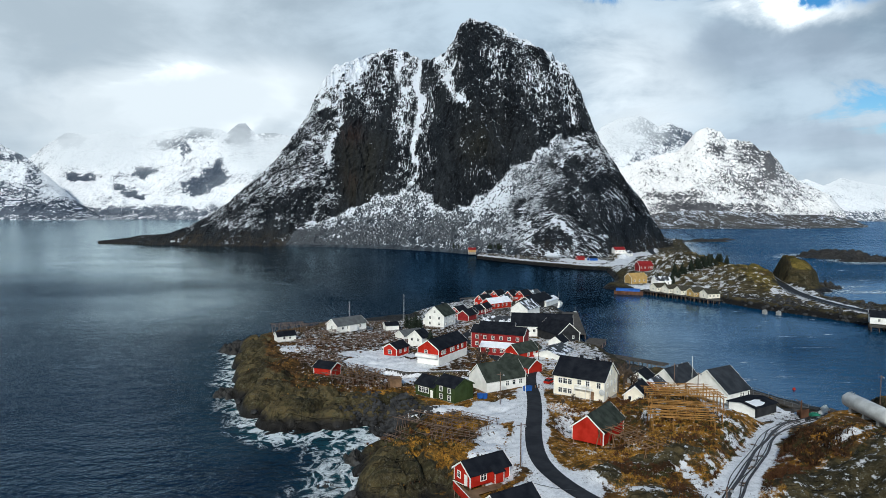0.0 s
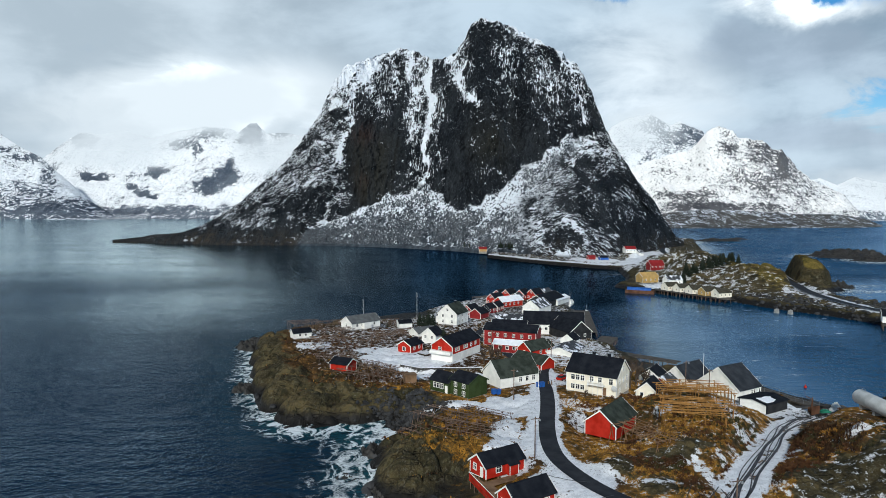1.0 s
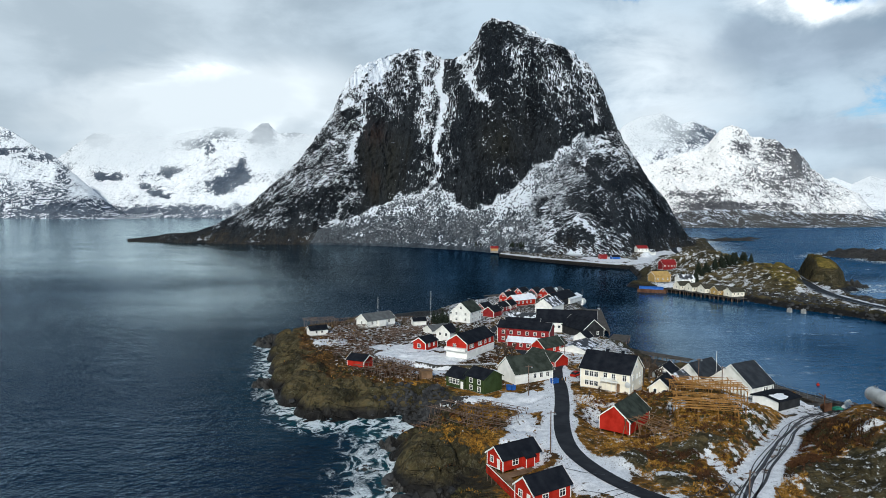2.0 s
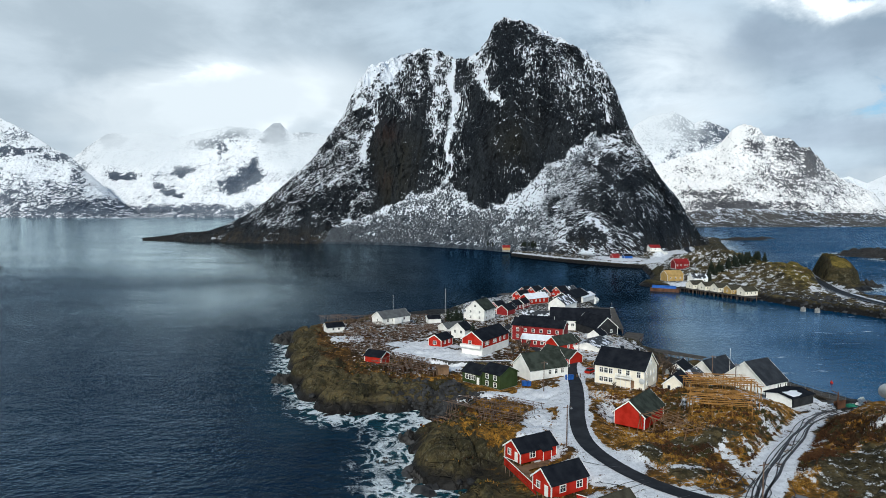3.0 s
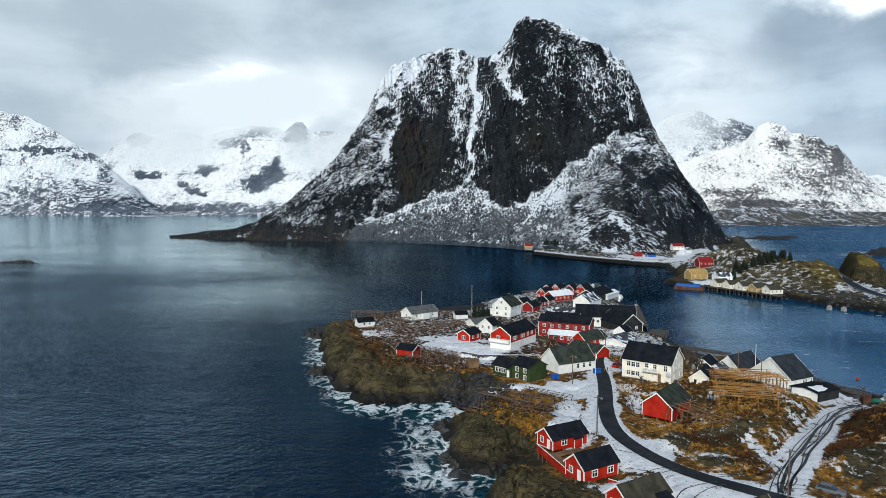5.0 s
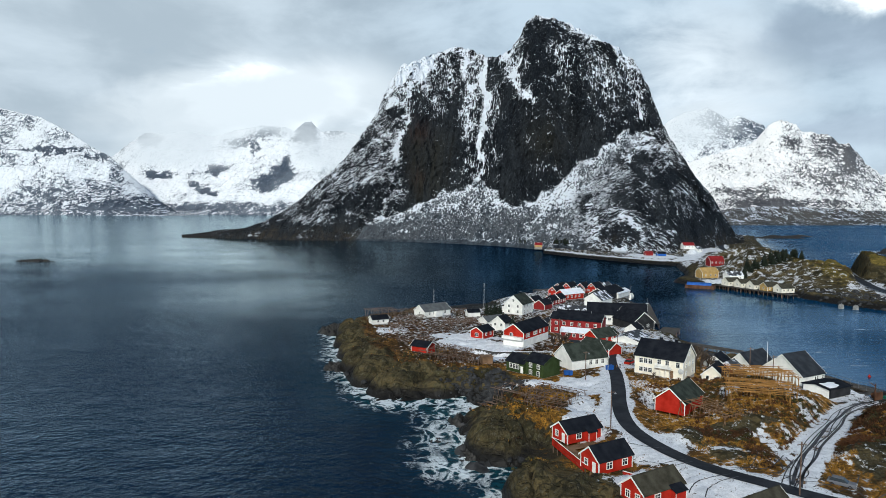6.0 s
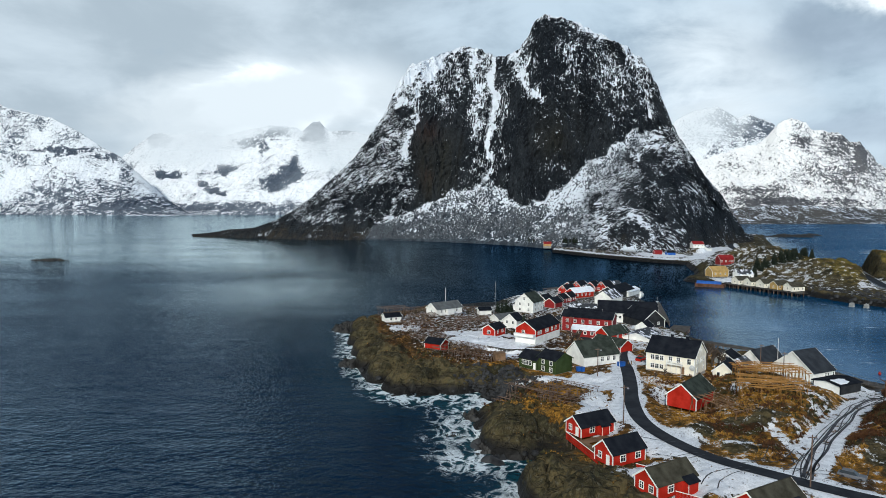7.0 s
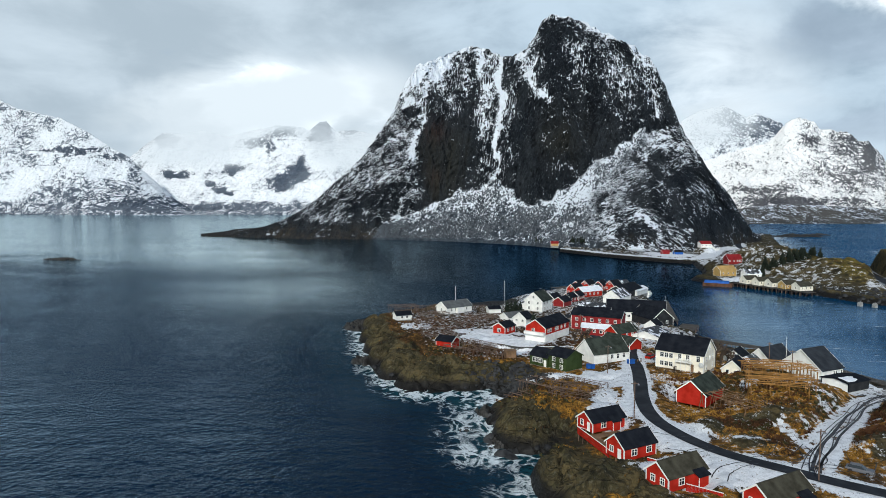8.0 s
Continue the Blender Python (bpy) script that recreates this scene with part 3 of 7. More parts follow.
def island():
    xs, ys = np.arange(-90, 200, 0.62), np.arange(62, 425, 0.62)
    X, Y = np.meshgrid(xs, ys)
    Z = ground_height(X, Y)
    d = shore_distance(X, Y, SHORE)
    wx = X + 6 * (fbm(X / 7, Y / 7, 91, 4) - 0.5)
    wy = Y + 6 * (fbm(X / 7, Y / 7, 97, 4) - 0.5)
    grass = 0.10 + 0.66 * smooth(d, 4.5, 13) * smooth(Z, 2, 4.4) - 0.25 * smooth(Y, 225, 255) * smooth(-X, 10, 30)
    grass = grass - 0.45 * smooth(Y, 285, 315)
    grass = grass - 0.8 * np.exp(-(((X + 10) / 9) ** 2 + ((Y - 163) / 7) ** 2))
    grass = grass - 0.55 * smooth(fbm(X / 9, Y / 9, 131, 4), 0.52, 0.66) * smooth(X, 62, 78) * (Y < 150)
    for cx, cy, rx, ry in ROCKY:
        grass = grass - 0.75 * np.exp(-((wx - cx) / rx) ** 2 - ((wy - cy) / ry) ** 2)
    snow = 0.15 + 0.24 * smooth(d, 8, 25) + 0.06 * smooth(Y, 185, 215)
    rd, _ = seg_distance(wx, wy, ROAD)
    snow = np.maximum(snow, 0.85 * (1 - smooth(rd + 2.2 * smooth(X - 19.5 - 0.12 * np.abs(Y - 128), 1.5, 3.5) * smooth(Y, 94, 106), 3.0, 6.8)))
    td, _ = seg_distance(wx, wy, TRACK)
    snow = np.maximum(snow, 0.85 * (1 - smooth(td, 2.0, 4.6)))
    snow = snow - 0.30 * (1 - smooth(td, 0.5, 1.8)) * smooth(fbm(X / 3, Y / 3, 171, 3), 0.40, 0.60)
    for cx, cy, rx, ry, v in ((-14, 203, 17, 8, 1), (14, 155, 9, 10, 0.95), (-22, 217, 16, 7, 0.8), (11, 132, 5, 16, 0.7), (0, 183, 20, 4, 0.95), (22, 113, 9, 9, 0.75), (36, 228, 25, 35, 0.60),
                              (20, 325, 46, 60, 0.52), (30, 180, 9, 8, 0.7), (26, 96, 16, 7, 0.75), (45.5, 112.5, 1.9, 11, 0.66), (-2, 158, 14, 2.5, 0.75), (-12, 196, 10, 5, 0.8), (80, 165, 12, 8, 0.8), (-50, 222, 7, 7, 0.6), (96, 120, 16, 3, 0.72), (86, 133, 10, 2, 0.68), (80, 126, 7, 2, 0.66), (62, 131, 3, 6, 0.6), (58, 150, 5, 2, 0.62), (64, 152, 3, 4, 0.6), (34, 152, 5, 2, 0.62), (28.5, 157, 3.5, 6, 0.68), (47, 147, 3, 5, 0.66), (64, 147, 4, 7, 0.64), (67, 158, 4, 5, 0.64), (66, 130, 3, 6, 0.60), (40, 120, 5, 1.6, 0.60), (57, 122, 3, 5, 0.58), (88, 112, 9, 2, 0.62), (98, 104, 8, 2.5, 0.62), (-24, 206, 7, 6, 0.8), (28, 147, 3, 5, 0.66), (51, 116, 1.4, 9, 0.62), (56, 113, 1.2, 7, 0.60), (30, 131, 1.6, 5, 0.60), (59, 133, 2.2, 3, 0.60), (70, 138, 2, 4, 0.6), (39, 130, 3, 1.2, 0.58), (34, 111, 6, 2, 0.62)):
        q = ((wx - cx) / rx) ** 2 + ((wy - cy) / ry) ** 2
        snow = np.maximum(snow, v * (1 - smooth(q, 0.5, 1.4)))
    snow = snow * smooth(d, 1.5, 6) * smooth(Z, 1.5, 3)
    heath = smooth(14 - wx, 0, 8) * smooth(wy - 0.25 * wx, 172, 186) * (1 - 0.6 * smooth(8 - d, 0, 5))
    snow = snow + 0.035 * heath * smooth(d, 6, 12)
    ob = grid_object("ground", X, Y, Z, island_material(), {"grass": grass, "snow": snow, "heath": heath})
    return tagged(ob, "rocky island of brown rock, straw grass and patchy snow", "island", kind="structure")


island()


def strip(name, line, half, lift, mat, base=None):
    pts = [Vector(p) for p in line]
    dense = []
    for i in range(len(pts) - 1):
        p0, p1, p2, p3 = pts[max(i - 1, 0)], pts[i], pts[i + 1], pts[min(i + 2, len(pts) - 1)]
        for j in range(8):
            u = j / 8
            dense.append(0.5 * (2 * p1 + (p2 - p0) * u + (2 * p0 - 5 * p1 + 4 * p2 - p3) * u * u + (3 * p1 - p0 - 3 * p2 + p3) * u**3))
    dense.append(pts[-1])
    off = np.linspace(-half, half, 7)
    X, Y = np.zeros((len(dense), 7)), np.zeros((len(dense), 7))
    for i, p in enumerate(dense):
        t = (dense[min(i + 1, len(dense) - 1)] - dense[max(i - 1, 0)]).normalized()
        X[i], Y[i] = p.x - t.y * off, p.y + t.x * off
    Z = ground_height(X, Y) + lift
    return grid_object(name, X, Y, Z, mat)


m, k, b = material("asphalt")
co = k.n("ShaderNodeTexCoord").outputs["Object"]
a1, a2 = k.noise(co, 0.4, 5), k.noise(co, 6, 4)
k.link(k.mix(k.step(a1, 0.35, 0.7), (0.018, 0.020, 0.024), (0.036, 0.038, 0.044)), b.inputs["Base Color"])
b.inputs["Roughness"].default_value = 0.75
b.inputs["Specular IOR Level"].default_value = 0.12
bump(k, b, a2, 0.3, 0.02)
ASPHALT = m
LANE = [(26, 188), (27.4, 197), (24, 203), (18.5, 208), (16, 220), (13.5, 232), (8, 250), (14, 275), (28, 300)]
tagged(strip("road_lane", LANE, 1.6, 0.13, ASPHALT), "dark lane between the village houses", "road", kind="structure")
tagged(strip("road", ROAD, 1.8, 0.10, ASPHALT), "dark wet asphalt lane between snowy verges", "road", kind="structure")


# ---- mountains ----
def rock_noise(k, at, angle, thin, long_, scale, detail, rough, dist=0.6, move=0.0):
    """Noise drawn out along a line that climbs at this angle across the face."""
    u = k.math("ADD", k.math("MULTIPLY", at.outputs[0], math.cos(angle)), k.math("MULTIPLY", at.outputs[2], math.sin(angle)))
    v = k.math("SUBTRACT", k.math("MULTIPLY", at.outputs[2], math.cos(angle)), k.math("MULTIPLY", at.outputs[0], math.sin(angle)))
    q = k.n("ShaderNodeCombineXYZ")
    k.link(k.math("MULTIPLY", u, long_), q.inputs[0])
    k.link(k.math("MULTIPLY", v, thin), q.inputs[1])
    k.link(k.math("ADD", k.math("MULTIPLY", at.outputs[1], 0.25), move), q.inputs[2])
    return k.noise(q.outputs[0], scale, detail, rough, dist)


def off_centre(k, v):
    return k.math("ABSOLUTE", k.math("SUBTRACT", v, 0.5))


def centred(k, v, gain):
    return k.math("MULTIPLY", k.math("SUBTRACT", v, 0.5), gain)


def mountain_material(name, rock_a, rock_b, snow_bias, scale=1.0, fleck=1.0, white=(0.78, 0.82, 0.88)):
    """Snow slope from which ribs, bands and speckles of rock stand out."""
    m, k, b = material(name)
    geo = k.n("ShaderNodeNewGeometry")
    co = geo.outputs["Position"]
    up = k.n("ShaderNodeSeparateXYZ")
    k.link(geo.outputs["Normal"], up.inputs[0])
    at = k.n("ShaderNodeSeparateXYZ")
    k.link(co, at.inputs[0])
    n1 = k.noise(co, 0.012 * scale, 5)
    n2 = k.noise(k.stretch(co, 1, 0.4, 0.40), 0.085 * scale, 7, 0.7, 1.3)
    n3 = k.noise(k.stretch(co, 1, 0.5, 0.5), 0.30 * scale, 3, 0.6, 0.3)
    left = rock_noise(k, at, radians(-52), 1.0, 0.22, 0.085 * scale, 3, 0.6, 1.0)
    right = rock_noise(k, at, radians(48), 1.0, 0.25, 0.075 * scale, 3, 0.6, 1.0, 31.0)
    band = rock_noise(k, at, radians(-8), 1.0, 0.2, 0.07 * scale, 4, 0.6, 1.2, 57.0)
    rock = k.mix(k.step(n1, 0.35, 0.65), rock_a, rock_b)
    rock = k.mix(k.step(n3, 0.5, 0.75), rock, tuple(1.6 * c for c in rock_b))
    bare = k.math("SUBTRACT", 1.0 - snow_bias, k.math("ADD", k.attr("snow"), centred(k, up.outputs[2], 0.5)))
    bare = k.math("ADD", bare, k.math("ADD", centred(k, n1, 0.5), centred(k, n2, 0.9 * fleck)))
    wide = k.math("MULTIPLY", bare, 0.115)
    near = k.math("MINIMUM", k.math("MINIMUM", off_centre(k, left), off_centre(k, right)), off_centre(k, band))
    ribs = k.noise(k.stretch(co, 1, 0.5, 0.28), 0.055 * scale, 7, 0.68, 0.9)
    lines = k.step(k.math("SUBTRACT", wide, k.math("ADD", near, centred(k, n3, 0.12 * fleck))), 0.0, 0.014)
    crag = k.step(k.math("ADD", bare, k.math("ADD", centred(k, n3, 1.3 * fleck), centred(k, ribs, 1.5))), 0.68, 0.80)
    s = k.math("SUBTRACT", 1.0, k.math("MAXIMUM", lines, crag))
    col = k.mix(s, rock, white)
    k.link(col, b.inputs["Base Color"])
    b.inputs["Roughness"].default_value = 0.85
    b.inputs["Specular IOR Level"].default_value = 0.15
    h = k.math("ADD", k.math("MULTIPLY", n2, 3.0 / scale), k.math("MULTIPLY", n3, 1.0 / scale))
    h = k.math("ADD", h, k.math("MULTIPLY", near, 9.0 / scale))
    bump(k, b, h, 0.9, 1.0)
    return m


def cliff_material():
    """Dark gneiss wall: snow in vertical cracks, on slanting ledges, and stippled over the scree."""
    m, k, b = material("mountain_rock")
    geo = k.n("ShaderNodeNewGeometry")
    co = geo.outputs["Position"]
    up = k.n("ShaderNodeSeparateXYZ")
    k.link(geo.outputs["Normal"], up.inputs[0])
    at = k.n("ShaderNodeSeparateXYZ")
    k.link(co, at.inputs[0])
    broad = k.noise(co, 0.012, 5)
    patch = k.noise(k.stretch(co, 1, 0.4, 0.55), 0.045, 4, 0.6, 0.8)
    clump = k.noise(k.stretch(co, 1, 0.5, 0.8), 0.13, 3, 0.6, 0.8)
    grit = k.noise(k.stretch(co, 1, 0.5, 0.8), 0.36, 2, 0.55, 0.3)
    crack = rock_noise(k, at, radians(86), 1.0, 0.15, 0.105, 3, 0.55, 1.3)
    joint = rock_noise(k, at, radians(78), 1.0, 0.18, 0.17, 2, 0.5, 1.0, 40.0)
    slab = rock_noise(k, at, radians(84), 1.0, 0.10, 0.05, 5, 0.6, 0.6, 140.0)
    ledge = rock_noise(k, at, radians(32), 1.0, 0.22, 0.125, 3, 0.55, 1.9, 9.0)
    ledge_two = rock_noise(k, at, radians(12), 1.0, 0.25, 0.15, 3, 0.55, 1.7, 77.0)
    ledge_left = rock_noise(k, at, radians(-38), 1.0, 0.25, 0.135, 3, 0.55, 1.7, 205.0)
    # dark rock, its colour darkened further for the cloud shadow over this face
    rock = k.mix(k.step(broad, 0.35, 0.65), (0.011, 0.014, 0.018), (0.026, 0.030, 0.034))
    rock = k.mix(k.step(slab, 0.44, 0.64), rock, (0.007, 0.009, 0.012))
    rock = k.mix(k.step(grit, 0.50, 0.70, 0.0, 0.6), rock, (0.046, 0.052, 0.060))
    rock = k.mix(k.step(off_centre(k, joint), 0.0, 0.03, 0.75, 0.0), rock, (0.005, 0.006, 0.008))
    rock = k.mix(k.math("MULTIPLY", k.attr("olive"), k.step(slab, 0.36, 0.6, 0.4, 0.9)), rock, (0.026, 0.026, 0.021))
    rock = k.mix(k.math("MULTIPLY", k.attr("rust"), k.step(crack, 0.35, 0.62, 0.2, 0.75)), rock, (0.042, 0.025, 0.021))
    scree = k.attr("scree")
    low = k.math("ADD", at.outputs[2], k.math("MULTIPLY", patch, 70.0))
    soil = k.mix(k.step(clump, 0.40, 0.62), (0.026, 0.024, 0.022), (0.055, 0.044, 0.030))
    rock = k.mix(k.math("MULTIPLY", k.step(low, 30, 62, 0.60, 0.0), k.step(scree, 0.2, 0.8, 1.0, 0.15)), rock, soil)
    lean, tilt = k.attr("lean"), k.attr("tilt")
    # how much of the rock lies under snow here, then thin lines of it along the joints and ledges
    cover = k.math("ADD", k.math("ADD", k.attr("snow"), centred(k, patch, 0.9)), centred(k, up.outputs[2], 0.25))
    wide = k.math("ADD", k.math("MULTIPLY", k.math("SUBTRACT", cover, 0.08), 0.066), k.math("MULTIPLY", k.math("MAXIMUM", k.math("SUBTRACT", cover, 0.60), 0.0), 0.6))
    upright = k.math("MINIMUM", k.math("MINIMUM", off_centre(k, crack), k.math("ADD", off_centre(k, joint), 0.010)), k.math("ADD", off_centre(k, ledge), 0.018))
    gentle = k.math("MINIMUM", off_centre(k, ledge), off_centre(k, ledge_two))
    falling = k.math("MINIMUM", off_centre(k, ledge_left), k.math("ADD", off_centre(k, ledge_two), 0.02))
    across = k.math("ADD", k.math("MULTIPLY", gentle, k.math("SUBTRACT", 1.0, tilt)), k.math("MULTIPLY", falling, tilt))
    away = k.math("ADD", k.math("MULTIPLY", upright, k.math("SUBTRACT", 1.0, lean)), k.math("MULTIPLY", across, lean))
    ragged = k.math("ADD", centred(k, grit, 0.050), centred(k, clump, 0.075))
    s = k.step(k.math("SUBTRACT", wide, k.math("ADD", away, ragged)), 0.0, 0.009)
    lumps = k.step(k.math("ADD", k.math("ADD", k.attr("snow"), centred(k, clump, 1.9)), centred(k, grit, 0.9)), 1.00, 1.06)
    s = k.math("MULTIPLY", k.math("MAXIMUM", s, lumps), k.step(at.outputs[2], 2, 7))
    cap = k.noise(k.stretch(co, 1, 0.8, 0.8), 0.40, 2, 0.55, 0.2)
    drift = k.math("ADD", k.attr("fan"), k.math("ADD", centred(k, cap, 2.6), centred(k, grit, 1.5)))
    drift = k.math("ADD", drift, k.math("ADD", centred(k, patch, 1.3), centred(k, clump, 1.3)))
    drift = k.math("MULTIPLY", k.step(drift, 0.50, 0.82), k.step(at.outputs[2], 2, 8))
    s = k.math("ADD", k.math("MULTIPLY", s, k.math("SUBTRACT", 1.0, scree)), k.math("MULTIPLY", drift, scree))
    # bluish scree stones: the shade on them is put into their colour
    rock = k.mix(k.math("MULTIPLY", scree, 0.8), rock, k.mix(k.step(clump, 0.35, 0.65), (0.036, 0.044, 0.055), (0.088, 0.104, 0.122)))
    k.link(k.mix(s, rock, (0.74, 0.78, 0.83)), b.inputs["Base Color"])
    b.inputs["Roughness"].default_value = 0.9
    b.inputs["Specular IOR Level"].default_value = 0.06
    h = k.math("ADD", k.math("MULTIPLY", off_centre(k, crack), 9.0), k.math("MULTIPLY", grit, 1.6))
    h = k.math("ADD", h, k.math("ADD", k.math("MULTIPLY", clump, 3.0), k.math("MULTIPLY", k.math("MULTIPLY", off_centre(k, ledge), lean), 8.0)))
    bump(k, b, h, 0.8, 1.0)
    return m


HORIZON, FOCAL, EYE = 374.0, 1128.0, 53.6


def bearing(p):
    return (p - 794.0) / FOCAL


def rise_of(p, across=784.0):
    return (HORIZON + 0.005 * (across - 784.0) - p) / FOCAL


def curve(points, k, soft=0.0):
    """Smooth curve through control points (place along the skyline, value)."""
    px = np.array([p[0] for p in points], float)
    py = np.array([p[1] for p in points], float)
    v = np.interp(k, px, py)
    n = int(soft / (k[1] - k[0])) | 1
    if n > 2:
        w_ = np.hanning(n + 2)[1:-1]
        v = np.convolve(np.pad(v, n // 2, "edge"), w_ / w_.sum(), "valid")
    return v


def great_mountain():
    sky_line = [(176, 433), (210, 426), (250, 416), (300, 408), (340, 393), (400, 358), (440, 323), (480, 288), (515, 247), (545, 203), (572, 148),
                (590, 124), (620, 111), (655, 97), (690, 87), (720, 95), (745, 108), (770, 104), (785, 95), (800, 75), (812, 48), (830, 38),
                (850, 42), (890, 60), (930, 78), (965, 95), (1000, 125), (1020, 160), (1045, 225), (1070, 270), (1100, 310), (1130, 350), (1160, 395), (1174, 416), (1190, 424)]
    shore = [(170, 990), (300, 963), (400, 930), (500, 945), (600, 928), (700, 885), (800, 822), (850, 765), (920, 712), (1000, 668), (1080, 690), (1130, 790), (1190, 960)]
    scree = [(170, 425), (300, 420), (420, 415), (500, 422), (560, 394), (620, 376), (660, 348), (720, 336), (750, 350), (800, 376), (850, 356), (900, 300), (950, 268), (1000, 242), (1040, 262), (1080, 320), (1130, 380), (1190, 424)]
    back = [(170, 25), (300, 60), (420, 90), (520, 130), (600, 170), (690, 190), (770, 200), (830, 210), (930, 180), (1020, 150), (1100, 110), (1160, 60), (1190, 20)]
    cols, lower, upper, rear = 860, 130, 370, 24
    px = np.linspace(172, 1188, cols)
    kk = bearing(px)
    e_top = rise_of(curve(sky_line, px), px)
    y_s = curve(shore, px, 110)
    e_mid = np.minimum(rise_of(curve(scree, px, 24), px), e_top - 0.004)
    z_m = np.clip((EYE + e_mid * y_s) / (1 - e_mid / 0.62), 2, None)
    y_m = y_s + z_m / 0.62
    y_r = y_m + curve(back, px, 120)
    z_r = EYE + (e_top - 0.005) * y_r
    z_r = (np.maximum(z_r, 3) + 3) * (0.62 + 0.38 * smooth(px, 172, 250)) - 3
    z_m = np.minimum(z_m, z_r * 0.97)
    rows = []
    for v in np.linspace(0, 1, lower, endpoint=False):
        rows.append((y_s + v * (y_m - y_s), -2 + (z_m + 2) * v ** 1.08))
    for v in np.linspace(0, 1, upper, endpoint=False):
        shape = v ** 0.85 * 0.55 + 0.45 * (1 - (1 - v) ** 1.9)
        rows.append((y_m + v * (y_r - y_m), z_m + (z_r - z_m) * shape))
    for v in np.linspace(0, 1, rear):
        rows.append((y_r + 420 * v, z_r * (1 - v ** 1.3) - 4 * v))
    Y = np.array([r[0] for r in rows])
    Z = np.array([r[1] for r in rows])
    K = np.broadcast_to(kk, Y.shape)
    X = 1.9 + K * Y
    P = np.broadcast_to(px, Y.shape)
    tall = smooth(Z, 0, 90)
    cliff = np.zeros(Y.shape)
    cliff[lower:lower + upper] = 1
    for _ in range(10):
        cliff[1:-1] = (cliff[:-2] + cliff[1:-1] + cliff[2:]) / 3
    ribs = fbm(X / 80 + Z / 400, Z / 330 + Y / 600, 41, 6, 0.58, True)
    wob = 14 * fbm(X / 60, Z / 60, 59, 3)
    crag = fbm((X + wob) / 24, (Z + wob) / 46 + Y / 70, 57, 5, 0.62, True)
    rubble = fbm(X / 12, (Y + Z) / 16, 63, 4, 0.6)
    Y = Y - tall * (cliff * (60 * (ribs - 0.55) + 22 * (crag - 0.5)) + (1 - cliff) * 10 * (crag - 0.5)) - 5 * (rubble - 0.5) * smooth(Z, 0, 15)
    Z = Z + smooth(Z, 0, 40) * (7 * (crag - 0.55) * (0.4 + 0.6 * cliff) + 5 * (rubble - 0.5) + 3 * (fbm(X / 5, (Y + Z) / 6, 71, 3) - 0.5))
    X = 1.9 + K * Y
    E = HORIZON - FOCAL * (Z - EYE) / Y
    # where snow lies: couloirs, shoulders, ledges, scree
    warp = fbm(X / 30, Z / 38, 301, 4) - 0.5
    PW, EW = P + 30 * warp, E + 26 * (fbm(X / 36, Z / 30, 307, 4) - 0.5)
    crest = E - np.broadcast_to(curve(sky_line, px, 6), E.shape)
    high = 0.30 * smooth(EW, 260, 120)
    west = smooth(PW, 612, 590)
    summit = smooth(PW, 750, 775)
    folds = fbm((X + 26 * warp) / 34, Z / 150 + X / 300, 371, 4, 0.55, True) - 0.55
    steps = fbm((X + Z) / 70, (Z - 0.55 * X + 40 * warp) / 20, 377, 4, 0.55, True) - 0.55
    snow = 0.14 + 0.60 * high * (1 - 0.62 * summit) + 0.26 * np.exp(-(crest / 12) ** 2)
    snow = snow + west * (0.14 + 0.05 * smooth(EW, 300, 200) - 0.12 * smooth(EW, 330, 380))
    ramp = smooth(PW + 1.35 * (EW - 250) + 130 * (fbm(X / 45, Z / 45, 383, 4) - 0.5), 965, 1075) * smooth(EW, 205, 240) * smooth(PW, 800, 850)
    snow = snow + ramp * (0.03 - 0.10 * smooth(PW + 0.3 * (EW - 300), 1050, 1105)) - 0.10 * summit * (1 - ramp) * smooth(EW, 150, 240)
    snow = snow + 0.10 * (fbm(X / 90, Z / 110, 83, 3) - 0.5) - 0.20 * smooth(E, 395, 425) * (1 - smooth(P, 560, 620))
    broken = np.clip(west + ramp, 0, 1)
    snow = snow + (0.55 + 0.35 * smooth(EW, 260, 140)) * folds * (1 - broken) + 0.95 * steps * broken
    strokes = (([(742, 105), (741, 160), (738, 220), (733, 280), (722, 345)], 4.0, 0.62), ([(712, 165), (704, 215), (716, 250), (712, 300), (722, 345)], 13, 0.34), ([(698, 215), (694, 250)], 12, 0.25),
               ([(782, 108), (792, 140), (806, 172), (826, 190)], 11, 0.38), ([(806, 172), (822, 186)], 8, 0.3), ([(655, 98), (628, 128), (612, 170), (602, 215), (592, 262), (588, 290)], 9, 0.55),
               ([(618, 118), (585, 170), (566, 215), (560, 262)], 16, 0.10), ([(700, 95), (726, 118), (715, 160)], 13, 0.22), ([(640, 112), (670, 96), (700, 90)], 9, 0.3),
               ([(968, 98), (990, 128), (1002, 165), (1020, 215)], 9, 0.30), ([(835, 40), (890, 60), (950, 86), (975, 98)], 5, 0.5), ([(520, 420), (560, 398), (600, 384), (640, 374)], 5, 0.7),
               ([(818, 312), (850, 308), (878, 318)], 5, 0.30), ([(855, 268), (870, 258)], 5, 0.2), ([(880, 350), (930, 300), (985, 258), (1030, 245)], 14, 0.16), ([(1030, 245), (1062, 300)], 10, 0.16), ([(940, 205), (962, 212)], 7, 0.16))
    for line, wide, v in strokes:
        d, _ = seg_distance(PW, EW, line)
        snow = snow + 0.82 * v * np.exp(-(d / wide) ** 2)
